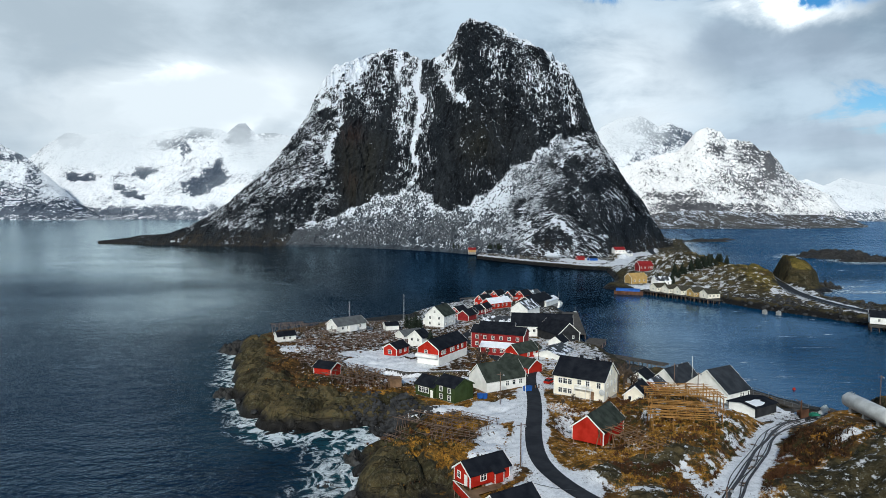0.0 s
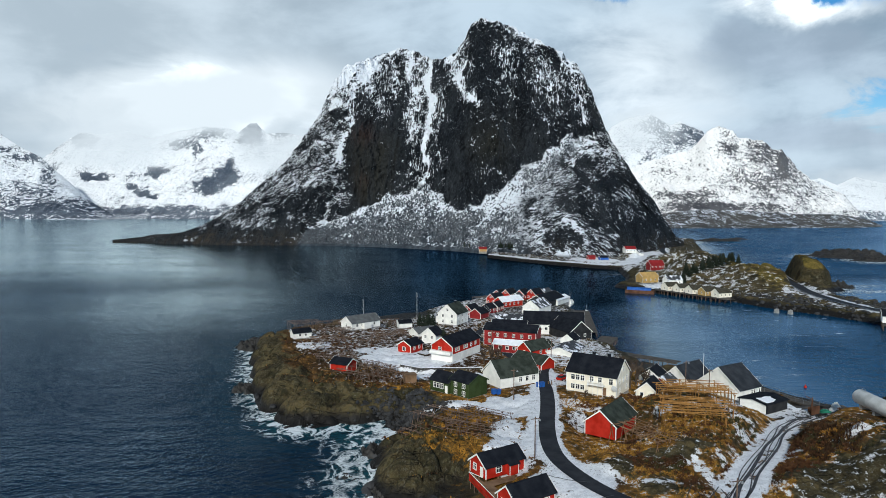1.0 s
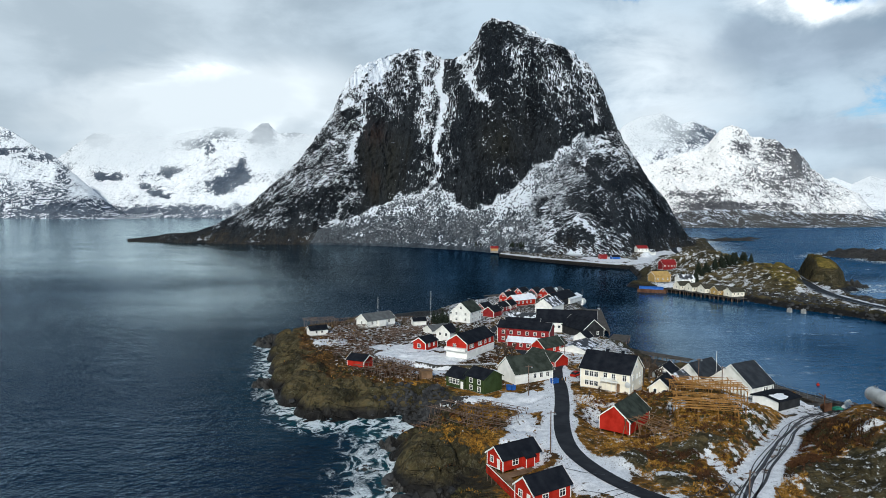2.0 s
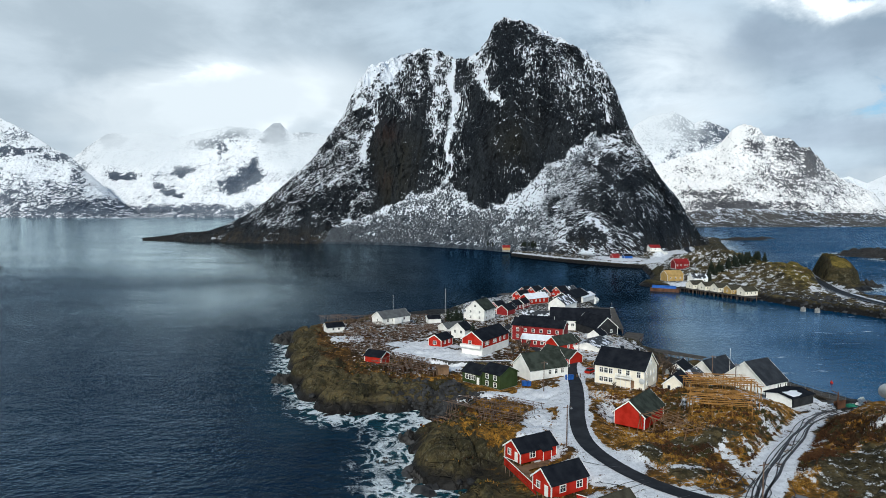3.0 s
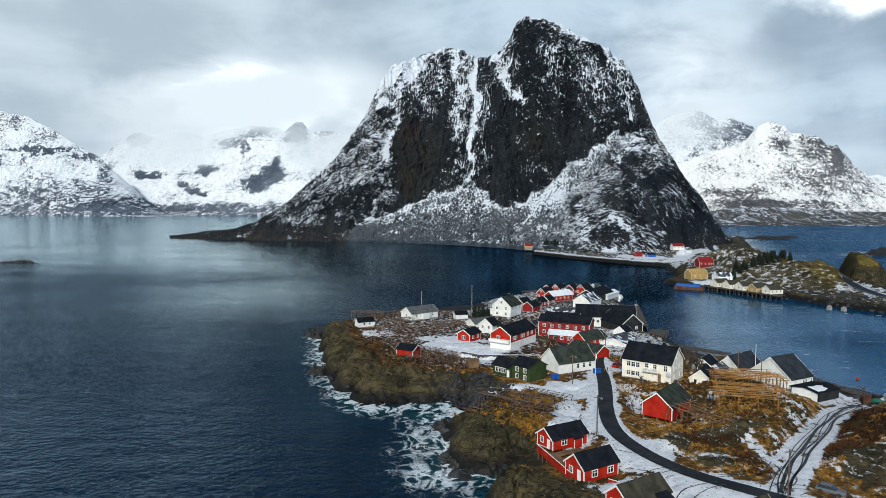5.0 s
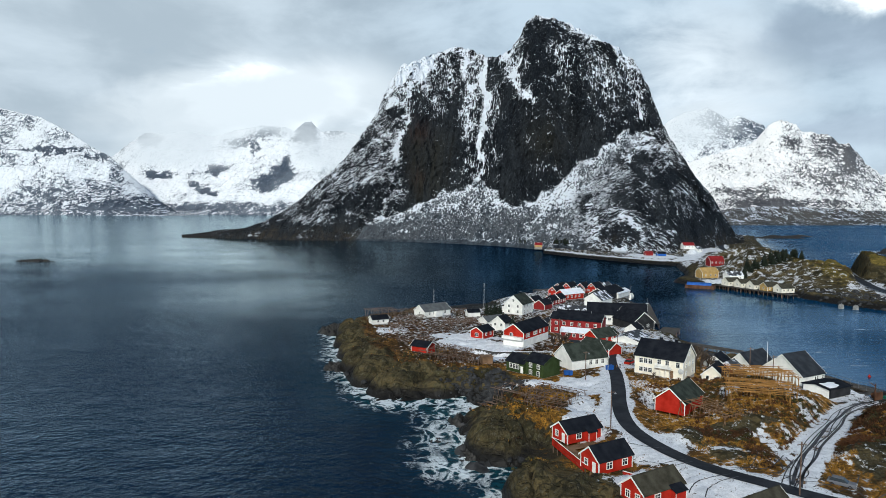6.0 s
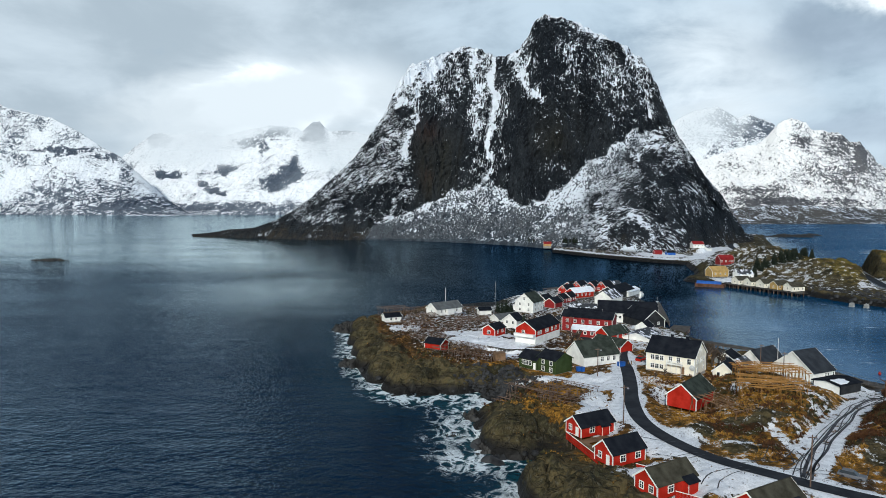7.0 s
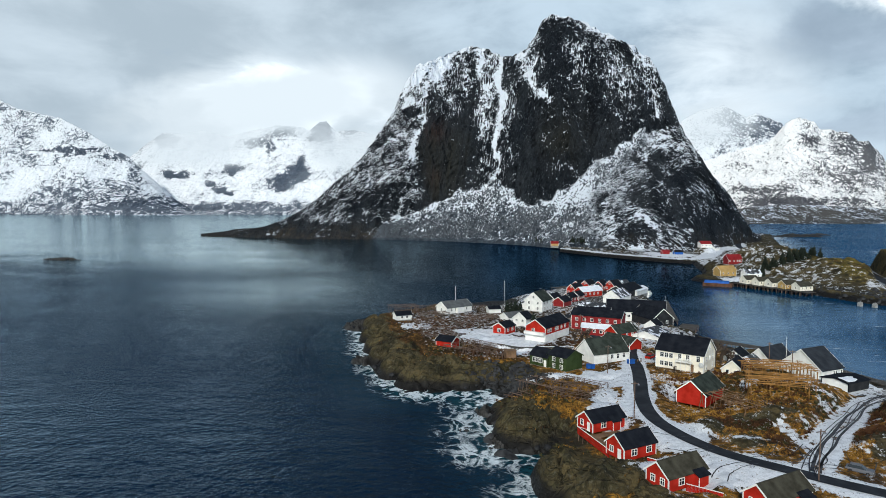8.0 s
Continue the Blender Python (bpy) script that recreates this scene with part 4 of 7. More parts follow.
    for cx, cy, rx, ry, v in ((637, 300, 40, 74, 0.42), (622, 240, 26, 26, 0.35), (775, 290, 30, 70, 0.08), (860, 240, 46, 66, 0.08), (830, 335, 36, 26, 0.12), (1130, 400, 50, 30, 0.10), (340, 418, 110, 12, 0.25), (1000, 320, 22, 16, 0.20)):
        snow = snow - v * np.exp(-((PW - cx) / rx) ** 4 - ((EW - cy) / ry) ** 4)
    down = (lower - np.arange(Y.shape[0])[:, None]) / lower + 0.0 * Y
    rim = down + 0.20 * (fbm(X / 14, Z / 18, 331, 4) - 0.5) + 0.10 * (fbm(X / 40, Z / 40, 337, 2) - 0.5)
    scree = smooth(rim, -0.012, 0.022) * smooth(P + 40 * (fbm(X / 25, Z / 25, 341, 3) - 0.5), 500, 530) * (1 - smooth(P + 0.55 * (E - 330) + 120 * (fbm(X / 30, Z / 30, 347, 4) - 0.5), 900, 985))
    scree[-rear:] = 0
    fan = 0.50 + 0.22 * np.exp(-((rim - 0.05) / 0.09) ** 2) - 0.08 * smooth(P, 560, 500) - 0.16 * smooth(E, 410, 432)
    fan = fan + 0.25 * steps + 0.36 * np.exp(-((PW - 890) / 44) ** 2 - ((EW - 358) / 26) ** 2) + 0.12 * np.exp(-((PW - 715) / 36) ** 2 - ((EW - 356) / 16) ** 2) - 0.10 * np.exp(-((P - 690) / 110) ** 2 - ((E - 405) / 22) ** 2)
    lean = np.maximum(smooth(PW, 606, 580) * smooth(EW, 150, 230), ramp)
    lean = np.clip(lean + 0.35 * smooth(EW, 120, 80), 0, 1)
    tilt = np.clip(smooth(PW + 0.9 * (EW - 330), 1000, 1090), 0, 1)
    rust = np.exp(-((PW - 622) / 18) ** 2 - ((EW - 238) / 22) ** 2) + 0.6 * np.exp(-((PW - 622) / 14) ** 2 - ((EW - 325) / 24) ** 2)
    olive = np.exp(-((PW - 640) / 40) ** 4 - ((EW - 305) / 66) ** 4) + 0.8 * np.exp(-((PW - 850) / 40) ** 2 - ((EW - 262) / 50) ** 2)
    ob = grid_object("mountain", X, Y, Z, cliff_material(), {"snow": snow, "scree": scree, "fan": fan, "lean": lean, "tilt": tilt, "rust": rust, "olive": olive})
    tagged(ob, "steep dark rock mountain dusted with snow above the fjord", "mountain", kind="structure")
    # where birches stand on the lower slope
    rows_, cols_ = np.nonzero((scree > 0.5) & (E < 436) & (fan < 0.66) & (np.arange(Y.shape[0])[:, None] < lower))
    return np.stack([X[rows_, cols_], Y[rows_, cols_], Z[rows_, cols_]], -1)


BIRCH_SLOPE = great_mountain()


def far_range(name, label, sky_line, dist, depth, seed, mat, foot=0.0, rough=1.0, bare=(), cols=320, lo=None, hi=None, base_line=None):
    rows_n = 150
    px = np.linspace(lo or sky_line[0][0], hi or sky_line[-1][0], cols)
    kk = bearing(px)
    y_s = curve(base_line, px) if base_line else np.full(cols, float(dist))
    y_r = y_s + depth
    z_c = np.maximum(EYE + rise_of(curve(sky_line, px), px) * y_r, 4)
    z_r = np.maximum(EYE + rise_of(curve(sky_line, px, 90), px) * y_r, 4)
    crest = z_c - z_r
    V = np.concatenate([np.linspace(0, 1, rows_n), 1 + np.linspace(0.05, 1, 20)])[:, None]
    Y = y_s + depth * V
    Z = np.where(V <= 1, foot - 3 + (z_r - foot + 3) * (0.35 * V + 0.65 * V ** 2.0), z_r * (2 - V)) + crest * np.where(V <= 1, smooth(V, 0.62, 1.0), 2 - V)
    X = 1.9 + kk * Y
    P = np.broadcast_to(px, Y.shape)
    s = depth / 5.0
    ribs = fbm(X / s, (Y + Z) / (2.4 * s), seed, 6, 0.55, True)
    crag = fbm(X / (0.25 * s), (Y + Z) / (0.4 * s), seed + 9, 4, 0.55, True)
    inner = smooth(Z, 0, 60)
    Z = Z + inner * rough * depth * (0.10 * (ribs - 0.55) * (1 - 0.85 * smooth(V, 0.7, 1.0)) + 0.022 * (crag - 0.5))
    E = HORIZON - FOCAL * (Z - EYE) / Y
    snow = 0.54 + 0.35 * (fbm(X / (0.8 * s), (Y + Z) / s, seed + 20, 3) - 0.5) - 0.42 * (1 - smooth(Z, 5, 110))
    PW = P + 22 * (fbm(P / 14, E / 9, seed + 31, 4) - 0.5)
    EW = E + 16 * (fbm(P / 16, E / 8, seed + 37, 4) - 0.5)
    for cx, cy, rx, ry, v in bare:
        snow = snow - v * np.exp(-(((PW - cx) / rx) ** 2 + ((EW - cy) / ry) ** 2) ** 1.6)
    return tagged(grid_object(name, X, Y, Z, mat, {"snow": snow}), label, "mountain", kind="structure")


# pale bluish rock on these ranges: the haze of distance is put into its colour
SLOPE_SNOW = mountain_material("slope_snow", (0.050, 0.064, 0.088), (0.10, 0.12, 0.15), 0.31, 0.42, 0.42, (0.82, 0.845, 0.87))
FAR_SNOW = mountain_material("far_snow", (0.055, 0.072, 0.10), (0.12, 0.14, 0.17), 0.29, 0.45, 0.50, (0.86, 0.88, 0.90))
# snow whiter than on the other ranges: sunlight put into its colour
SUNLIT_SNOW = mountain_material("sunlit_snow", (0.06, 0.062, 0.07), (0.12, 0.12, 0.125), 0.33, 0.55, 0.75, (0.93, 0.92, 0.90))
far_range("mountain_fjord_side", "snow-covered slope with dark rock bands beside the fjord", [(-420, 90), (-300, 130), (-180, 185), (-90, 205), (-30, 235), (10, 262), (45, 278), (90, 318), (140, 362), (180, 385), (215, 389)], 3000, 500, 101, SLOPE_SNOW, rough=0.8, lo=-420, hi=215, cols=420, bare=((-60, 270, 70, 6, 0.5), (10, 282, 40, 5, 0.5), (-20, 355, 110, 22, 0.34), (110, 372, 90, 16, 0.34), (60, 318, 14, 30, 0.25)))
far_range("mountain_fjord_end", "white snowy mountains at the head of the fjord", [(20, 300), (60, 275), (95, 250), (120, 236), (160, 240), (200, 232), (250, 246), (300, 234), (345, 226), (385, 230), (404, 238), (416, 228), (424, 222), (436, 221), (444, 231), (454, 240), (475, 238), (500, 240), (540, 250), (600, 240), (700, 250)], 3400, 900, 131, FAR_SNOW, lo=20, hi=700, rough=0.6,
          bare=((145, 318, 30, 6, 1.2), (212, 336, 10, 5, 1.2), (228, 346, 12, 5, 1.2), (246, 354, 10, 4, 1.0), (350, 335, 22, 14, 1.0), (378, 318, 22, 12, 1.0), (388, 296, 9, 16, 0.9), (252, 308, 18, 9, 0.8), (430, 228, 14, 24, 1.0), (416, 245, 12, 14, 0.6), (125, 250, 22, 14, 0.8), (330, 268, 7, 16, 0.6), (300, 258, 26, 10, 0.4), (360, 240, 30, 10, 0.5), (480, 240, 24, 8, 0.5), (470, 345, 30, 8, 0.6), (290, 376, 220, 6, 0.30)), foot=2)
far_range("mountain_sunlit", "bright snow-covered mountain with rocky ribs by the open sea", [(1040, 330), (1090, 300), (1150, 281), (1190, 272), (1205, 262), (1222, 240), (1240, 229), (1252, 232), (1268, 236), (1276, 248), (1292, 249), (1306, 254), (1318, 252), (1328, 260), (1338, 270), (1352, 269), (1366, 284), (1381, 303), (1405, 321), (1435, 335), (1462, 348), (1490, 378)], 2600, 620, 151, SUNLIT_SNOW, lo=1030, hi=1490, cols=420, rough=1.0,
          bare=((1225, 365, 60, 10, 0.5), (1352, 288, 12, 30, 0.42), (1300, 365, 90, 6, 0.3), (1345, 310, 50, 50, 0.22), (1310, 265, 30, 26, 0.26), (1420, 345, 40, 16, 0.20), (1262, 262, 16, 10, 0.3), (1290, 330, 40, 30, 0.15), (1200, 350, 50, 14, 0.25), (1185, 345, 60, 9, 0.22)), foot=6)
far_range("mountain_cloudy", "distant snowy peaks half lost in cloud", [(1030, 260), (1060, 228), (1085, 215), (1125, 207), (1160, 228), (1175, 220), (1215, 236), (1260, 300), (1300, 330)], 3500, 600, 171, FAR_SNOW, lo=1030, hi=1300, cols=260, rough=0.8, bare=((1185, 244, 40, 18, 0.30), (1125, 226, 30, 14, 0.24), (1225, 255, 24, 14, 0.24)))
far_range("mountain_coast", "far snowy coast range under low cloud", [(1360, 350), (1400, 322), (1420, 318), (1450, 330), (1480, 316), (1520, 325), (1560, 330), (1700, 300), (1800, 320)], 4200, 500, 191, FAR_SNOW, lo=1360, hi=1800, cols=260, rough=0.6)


# ---- houses ----
def part(name, bm, mat, parent, label=""):
    me = bpy.data.meshes.new(name)
    bmesh.ops.recalc_face_normals(bm, faces=bm.faces)
    bm.to_mesh(me)
    bm.free()
    me.materials.append(mat)
    ob = new(name, me)
    ob.parent = parent
    if label:
        ob["label"] = label
    return ob


def thing(name, at, yaw, label, category, group=""):
    ob = new(name)
    ob.matrix_world = pose(*at, 0, 0, yaw)
    return tagged(ob, label, category, group)


def box(bm, x0, x1, y0, y1, z0, z1):
    vs = [bm.verts.new(p) for p in ((x0, y0, z0), (x1, y0, z0), (x1, y1, z0), (x0, y1, z0), (x0, y0, z1), (x1, y0, z1), (x1, y1, z1), (x0, y1, z1))]
    for f in ((0, 3, 2, 1), (4, 5, 6, 7), (0, 1, 5, 4), (1, 2, 6, 5), (2, 3, 7, 6), (3, 0, 4, 7)):
        bm.faces.new([vs[i] for i in f])


def a_box(*c):
    bm = bmesh.new()
    box(bm, *c)
    return bm


def prism(bm, profile, x0, x1):
    """Extrudes a closed outline in y, z along x."""
    a = [bm.verts.new((x0, y, z)) for y, z in profile]
    b = [bm.verts.new((x1, y, z)) for y, z in profile]
    n = len(profile)
    bm.faces.new(a[::-1])
    bm.faces.new(b)
    for i in range(n):
        bm.faces.new((a[i], a[(i + 1) % n], b[(i + 1) % n], b[i]))


def window(parent, side, u, z, w, h, L, W, trim):
    """A window on one side: s, n (long walls), e, w (gables); u runs along the wall from its middle."""
    fr, d = 0.12, 0.09
    win = bmesh.new()

    def put(bm, u0, u1, z0, z1, o0, o1):
        if side == "s":
            box(bm, u0, u1, -W / 2 - o1, -W / 2 - o0, z0, z1)
        elif side == "n":
            box(bm, u0, u1, W / 2 + o0, W / 2 + o1, z0, z1)
        elif side == "e":
            box(bm, L / 2 + o0, L / 2 + o1, u0, u1, z0, z1)
        else:
            box(bm, -L / 2 - o1, -L / 2 - o0, u0, u1, z0, z1)
    def spot(uu, zz, o):
        if side == "s":
            return (uu, -W / 2 - o, zz)
        if side == "n":
            return (uu, W / 2 + o, zz)
        return ((L / 2 + o) if side == "e" else (-L / 2 - o), uu, zz)
    loops = []
    for g in (fr, 0.0):
        for o in (0.0, d):
            loops.append([win.verts.new(spot(u + a * (w / 2 + g), z + h / 2 + c * (h / 2 + g), o)) for a, c in ((-1, -1), (1, -1), (1, 1), (-1, 1))])
    out0, out1, in0, in1 = loops
    for i in range(4):
        q = (i + 1) % 4
        for a, c in ((out0, out1), (out1, in1), (in1, in0), (in0, out0)):
            win.faces.new((a[i], a[q], c[q], c[i]))
    ob = part("window", win, trim, parent, "white window frame")
    if w > 0.7:
        bm = bmesh.new()
        put(bm, u - 0.035, u + 0.035, z, z + h, 0.0, d - 0.02)
        part("mullion", bm, trim, ob)
    if h > 1.0:
        bm = bmesh.new()
        put(bm, u - w / 2, u + w / 2, z + h * 0.62, z + h * 0.62 + 0.06, 0.0, d - 0.025)
        part("transom", bm, trim, ob)
    pane = bmesh.new()
    put(pane, u - w / 2, u + w / 2, z, z + h, 0.0, 0.03)
    part("pane", pane, GLASS, ob, "dark glass")
    return ob


def house(name, at, yaw, L, W, eave, ridge, wall, roof, label, trim=None, windows=(), doors=(), chimneys=(), over=0.35, category="house", group="", stilts=False, sink=2.5):
    """A gabled house: the ridge runs along its own x; at is the middle of its base."""
    trim = trim or WHITE
    h = thing(name, at, yaw, label, category, group)
    bm = bmesh.new()
    prism(bm, [(-W / 2, 0), (W / 2, 0), (W / 2, eave), (0, ridge - 0.02), (-W / 2, eave)], -L / 2, L / 2)
    part("wall", bm, wall, h)
    if stilts:
        for sx in np.linspace(-L / 2 + 0.3, L / 2 - 0.3, 4):
            for sy in (-W / 2 + 0.3, 0, W / 2 - 0.3):
                part("stilt", a_box(sx - 0.12, sx + 0.12, sy - 0.12, sy + 0.12, -sink, 0), TIMBER, h, "weathered timber stilt")
    else:
        part("plinth", a_box(-L / 2 + 0.06, L / 2 - 0.06, -W / 2 + 0.06, W / 2 - 0.06, -sink, 0.0), CONCRETE, h, "grey concrete plinth")
    slope = (ridge - eave) / (W / 2)
    t = 0.16
    for s in (-1, 1):
        bm = bmesh.new()
        y1 = s * (W / 2 + over)
        z1 = eave - slope * over
        prism(bm, [(0, ridge), (y1, z1), (y1, z1 + t), (0, ridge + t)], -L / 2 - over, L / 2 + over)
        part("roof", bm, roof, h)
        for e in (-1, 1):
            bm = bmesh.new()
            x0 = e * (L / 2 + over + 0.003)
            prism(bm, [(0, ridge - 0.14), (y1, z1 - 0.14), (y1, z1 + t + 0.03), (0, ridge + t + 0.03)], min(x0, x0 + e * 0.06), max(x0, x0 + e * 0.06))
            part("bargeboard", bm, trim, h)
            cx, cy = e * L / 2, s * W / 2
            part("corner_board", a_box(min(cx - e * 0.16, cx + e * 0.035), max(cx - e * 0.16, cx + e * 0.035), min(cy - s * 0.16, cy + s * 0.035), max(cy - s * 0.16, cy + s * 0.035), 0, eave - 0.05), trim, h)
    part("ridge_cap", a_box(-L / 2 - over, L / 2 + over, -0.14, 0.14, ridge + t - 0.06, ridge + t + 0.03), roof, h)
    for side, u, z, ww, hh in windows:
        window(h, side, u, z, ww, hh, L, W, WHITE if trim is GREEN else trim)
    for side, u, ww, hh, mat in doors:
        bm = bmesh.new()
        if side in "sn":
            s = -1 if side == "s" else 1
            box(bm, u - ww / 2, u + ww / 2, min(s * W / 2, s * (W / 2 + 0.07)), max(s * W / 2, s * (W / 2 + 0.07)), 0.05, hh)
        else:
            s = -1 if side == "w" else 1
            box(bm, min(s * L / 2, s * (L / 2 + 0.07)), max(s * L / 2, s * (L / 2 + 0.07)), u - ww / 2, u + ww / 2, 0.05, hh)
        part("door", bm, mat, h, "panelled door")
    for cx, cy, hh in chimneys:
        z0 = ridge - abs(cy) * slope - 0.3
        ch = part("chimney", a_box(cx - 0.35, cx + 0.35, cy - 0.35, cy + 0.35, z0, ridge + hh), SLATE, h, "dark brick chimney")
        part("cap", a_box(cx - 0.43, cx + 0.43, cy - 0.43, cy + 0.43, ridge + hh, ridge + hh + 0.1), STEEL, ch)
    return h


def row_of(side, us, z, w=0.8, h=1.1):
    return [(side, u, z, w, h) for u in us]


def porch(h, u, w, d, z, L, W, wall, roof, trim):
    """A small gabled porch on the long wall that faces the yard."""
    bm = bmesh.new()
    for x0, x1 in ((u - w / 2, u + w / 2),):
        box(bm, x0, x1, -W / 2 - d, -W / 2 + 0.1, 0, z)
    p = part("porch", bm, wall, h, "red boarded porch")
    bm = bmesh.new()
    vs = [bm.verts.new(c) for c in ((u - w / 2 - 0.2, -W / 2 - d - 0.25, z - 0.1), (u + w / 2 + 0.2, -W / 2 - d - 0.25, z - 0.1), (u + w / 2 + 0.2, -W / 2 + 0.4, z + 0.75), (u - w / 2 - 0.2, -W / 2 + 0.4, z + 0.75))]
    top = [bm.verts.new(v.co + Vector((0, 0, 0.15))) for v in vs]
    bm.faces.new(vs[::-1])
    bm.faces.new(top)
    for i in range(4):
        bm.faces.new((vs[i], vs[(i + 1) % 4], top[(i + 1) % 4], top[i]))
    part("porch_roof", bm, roof, p, "black lean-to roof")
    for x in (u - w / 2, u + w / 2 - 0.14):
        part("corner_board", a_box(x, x + 0.14, -W / 2 - d - 0.03, -W / 2 - d + 0.1, 0, z - 0.05), trim, p)


TARRED = paint("tarred_boards", (0.020, 0.021, 0.023), 0.8, 0.3)
SNOW_CAP = paint("snow_cap", (0.84, 0.86, 0.89), 0.8, 0.1)
m, k, b = material("snowy_slate")
co = k.n("ShaderNodeTexCoord").outputs["Object"]
q = k.step(k.math("ADD", k.noise(co, 0.35, 4), k.math("MULTIPLY", k.noise(co, 2.5, 5), 0.3)), 0.66, 0.72)
k.link(k.mix(q, (0.035, 0.038, 0.043), (0.80, 0.82, 0.86)), b.inputs["Base Color"])
b.inputs["Roughness"].default_value = 0.75
SNOWY = m
m, k, b = material("snow_cover")
co = k.n("ShaderNodeTexCoord").outputs["Object"]
q = k.noise(co, 1.2, 6, 0.6)
k.link(k.mix(k.step(q, 0.4, 0.75), (0.84, 0.86, 0.90), (0.55, 0.57, 0.60)), b.inputs["Base Color"])
b.inputs["Roughness"].default_value = 0.8
bump(k, b, q, 0.5, 0.1)
SNOW = m

villa = house("white_villa", (37.7, 168.2, 6.5), -33, 13.5, 9.8, 5.1, 8.9, CREAM, SLATE, "large cream two-storey house with a black slate roof and balcony",
              windows=row_of("s", (-4.9, -3.6, -2.3), 3.1, 0.95, 1.25) + row_of("s", (-4.9, -3.6, -2.3), 0.7, 0.95, 1.15) + row_of("s", (0.2, 2.4, 5.3), 3.1, 0.9, 1.4) + row_of("e", (-2.6, 0.3, 2.8), 3.1) + row_of("e", (-2.6, 2.8), 0.8) + row_of("e", (0,), 6.0),
              doors=(("s", 3.6, 1.0, 2.1, TIMBER),), chimneys=((-1.3, 0.4, 0.9), (2.9, 0.4, 0.9)))
bal = part("balcony", a_box(-0.6, 3.8, -6.3, -4.9, 2.55, 2.75), WHITE, villa, "white balcony")
for x in (-0.5, 0.9, 2.3, 3.6):
    part("post", a_box(x, x + 0.1, -6.27, -6.17, 0.0, 3.7), WHITE, bal)
part("rail", a_box(-0.6, 3.8, -6.32, -6.22, 3.62, 3.74), WHITE, bal)
for x in np.arange(-0.4, 3.7, 0.28):
    part("baluster", a_box(x, x + 0.1, -6.25, -6.21, 2.75, 3.62), WHITE, bal)
dish = bmesh.new()
bmesh.ops.create_cone(dish, cap_ends=True, segments=20, radius1=0.75, radius2=0.15, depth=0.3, matrix=pose(6.3, -5.2, 2.4, 70, 0, 20))
part("satellite_dish", dish, TANK, villa, "round grey satellite dish")

house("red_barn", (34.9, 141.7, 4.9), 55, 12.0, 7.1, 2.9, 5.8, RED, GREEN_SLATE, "bright red timber barn with a mossy slate roof on stone", category="barn", sink=3, stilts=True)
house("white_hall", (15.5, 177.0, 5.8), 31, 13.0, 8.5, 3.0, 6.7, WHITE, GREEN_SLATE, "long white hall with a grey-green slate roof", windows=row_of("s", (0.2, 2.4, 4.6), 1.1, 0.9, 1.2), category="hall")
house("green_house", (3.5, 166.6, 5.4), -44, 6.8, 6.9, 3.9, 5.6, GREEN, SLATE, "dark green two-storey house with white windows", trim=GREEN, windows=row_of("s", (-1.3, 1.6), 2.3, 0.9, 1.1) + row_of("s", (-1.3, 1.6), 0.4, 0.9, 1.1))
house("green_wing", (-2.2, 170.2, 5.4), -40, 6.5, 6.0, 2.9, 4.7, GREEN, SLATE, "low green wing with a row of white windows", trim=GREEN, windows=row_of("s", (-1.6, -0.4, 0.8), 1.1, 1.0, 1.2), doors=(("s", 2.4, 0.9, 2.0, WHITE),))
rw = house("red_white_house", (0.2, 211.0, 5.3), 60, 18.5, 7.8, 5.0, 7.6, RED, SLATE, "red house over a white ground floor with balcony", windows=row_of("s", (-7, -5.4, -1.5, 0, 3, 6), 3.2, 0.9, 1.1) + row_of("s", (-6, -3, 1, 4, 7), 0.8, 0.9, 1.1) + row_of("w", (0.8,), 3.2, 1.0, 1.2))
for e in ((-9.3, -9.25, -3.95, 3.95), (-9.25, 9.25, -3.96, -3.9)):
    part("ground_floor", a_box(*e, 0.0, 2.5), WHITE, rw, "white painted ground floor")
part("balcony", a_box(-10.6, -9.3, -3.9, 3.9, 2.4, 3.4), WHITE, rw, "white boarded balcony")
house("red_cottage", (-15.8, 219.5, 4.8), 60, 7.5, 5.4, 2.6, 4.2, RED, SLATE, "small red cottage with white corner boards", windows=row_of("s", (-1.5, 1.5), 1.0) + row_of("w", (0,), 0.8, 1.2, 1.2))
house("white_cottage", (-8.6, 234.6, 4.5), 58, 5.5, 6.1, 3.6, 5.9, WHITE, SLATE, "narrow white cottage with a steep dark roof", windows=row_of("w", (-1.4, 1.4), 2.2, 0.8, 1.0))
house("low_grey_shed", (-13.0, 246.0, 4.4), 40, 9, 6, 2.3, 3.9, WHITE, PALE_ROOF, "low pale shed with a grey roof behind the cottage", category="shed")
house("white_house", (-1.5, 279.2, 4.3), 64, 11.2, 9.0, 4.8, 8.6, WHITE, GREEN_SLATE, "white two-storey house with a grey roof", windows=row_of("w", (-2.2, 2.2), 3.2) + row_of("w", (-2.2, 2.2), 0.8) + row_of("w", (0,), 5.8) + row_of("s", (-3.5, 0, 3.5), 3.2) + row_of("s", (-3.5, 0, 3.5), 0.8), chimneys=((2, 0, 0.8),))
part("lean_to", a_box(-3, 5, 4.5, 7, 0, 2.6), WHITE, bpy.data.objects["white_house"])
house("red_boathouse", (10.6, 297.9, 3.5), 59, 8, 5.9, 2.5, 4.6, DARK_RED, SLATE, "dark red boathouse with white trim", category="boathouse")
house("white_longhouse", (-38.9, 257.5, 6.0), 45, 14, 7.4, 2.6, 4.9, WHITE, PALE_ROOF, "long low white house with a grey roof", windows=row_of("s", (-4.5, -2, 1, 4), 1.0) + row_of("w", (0,), 1.0))
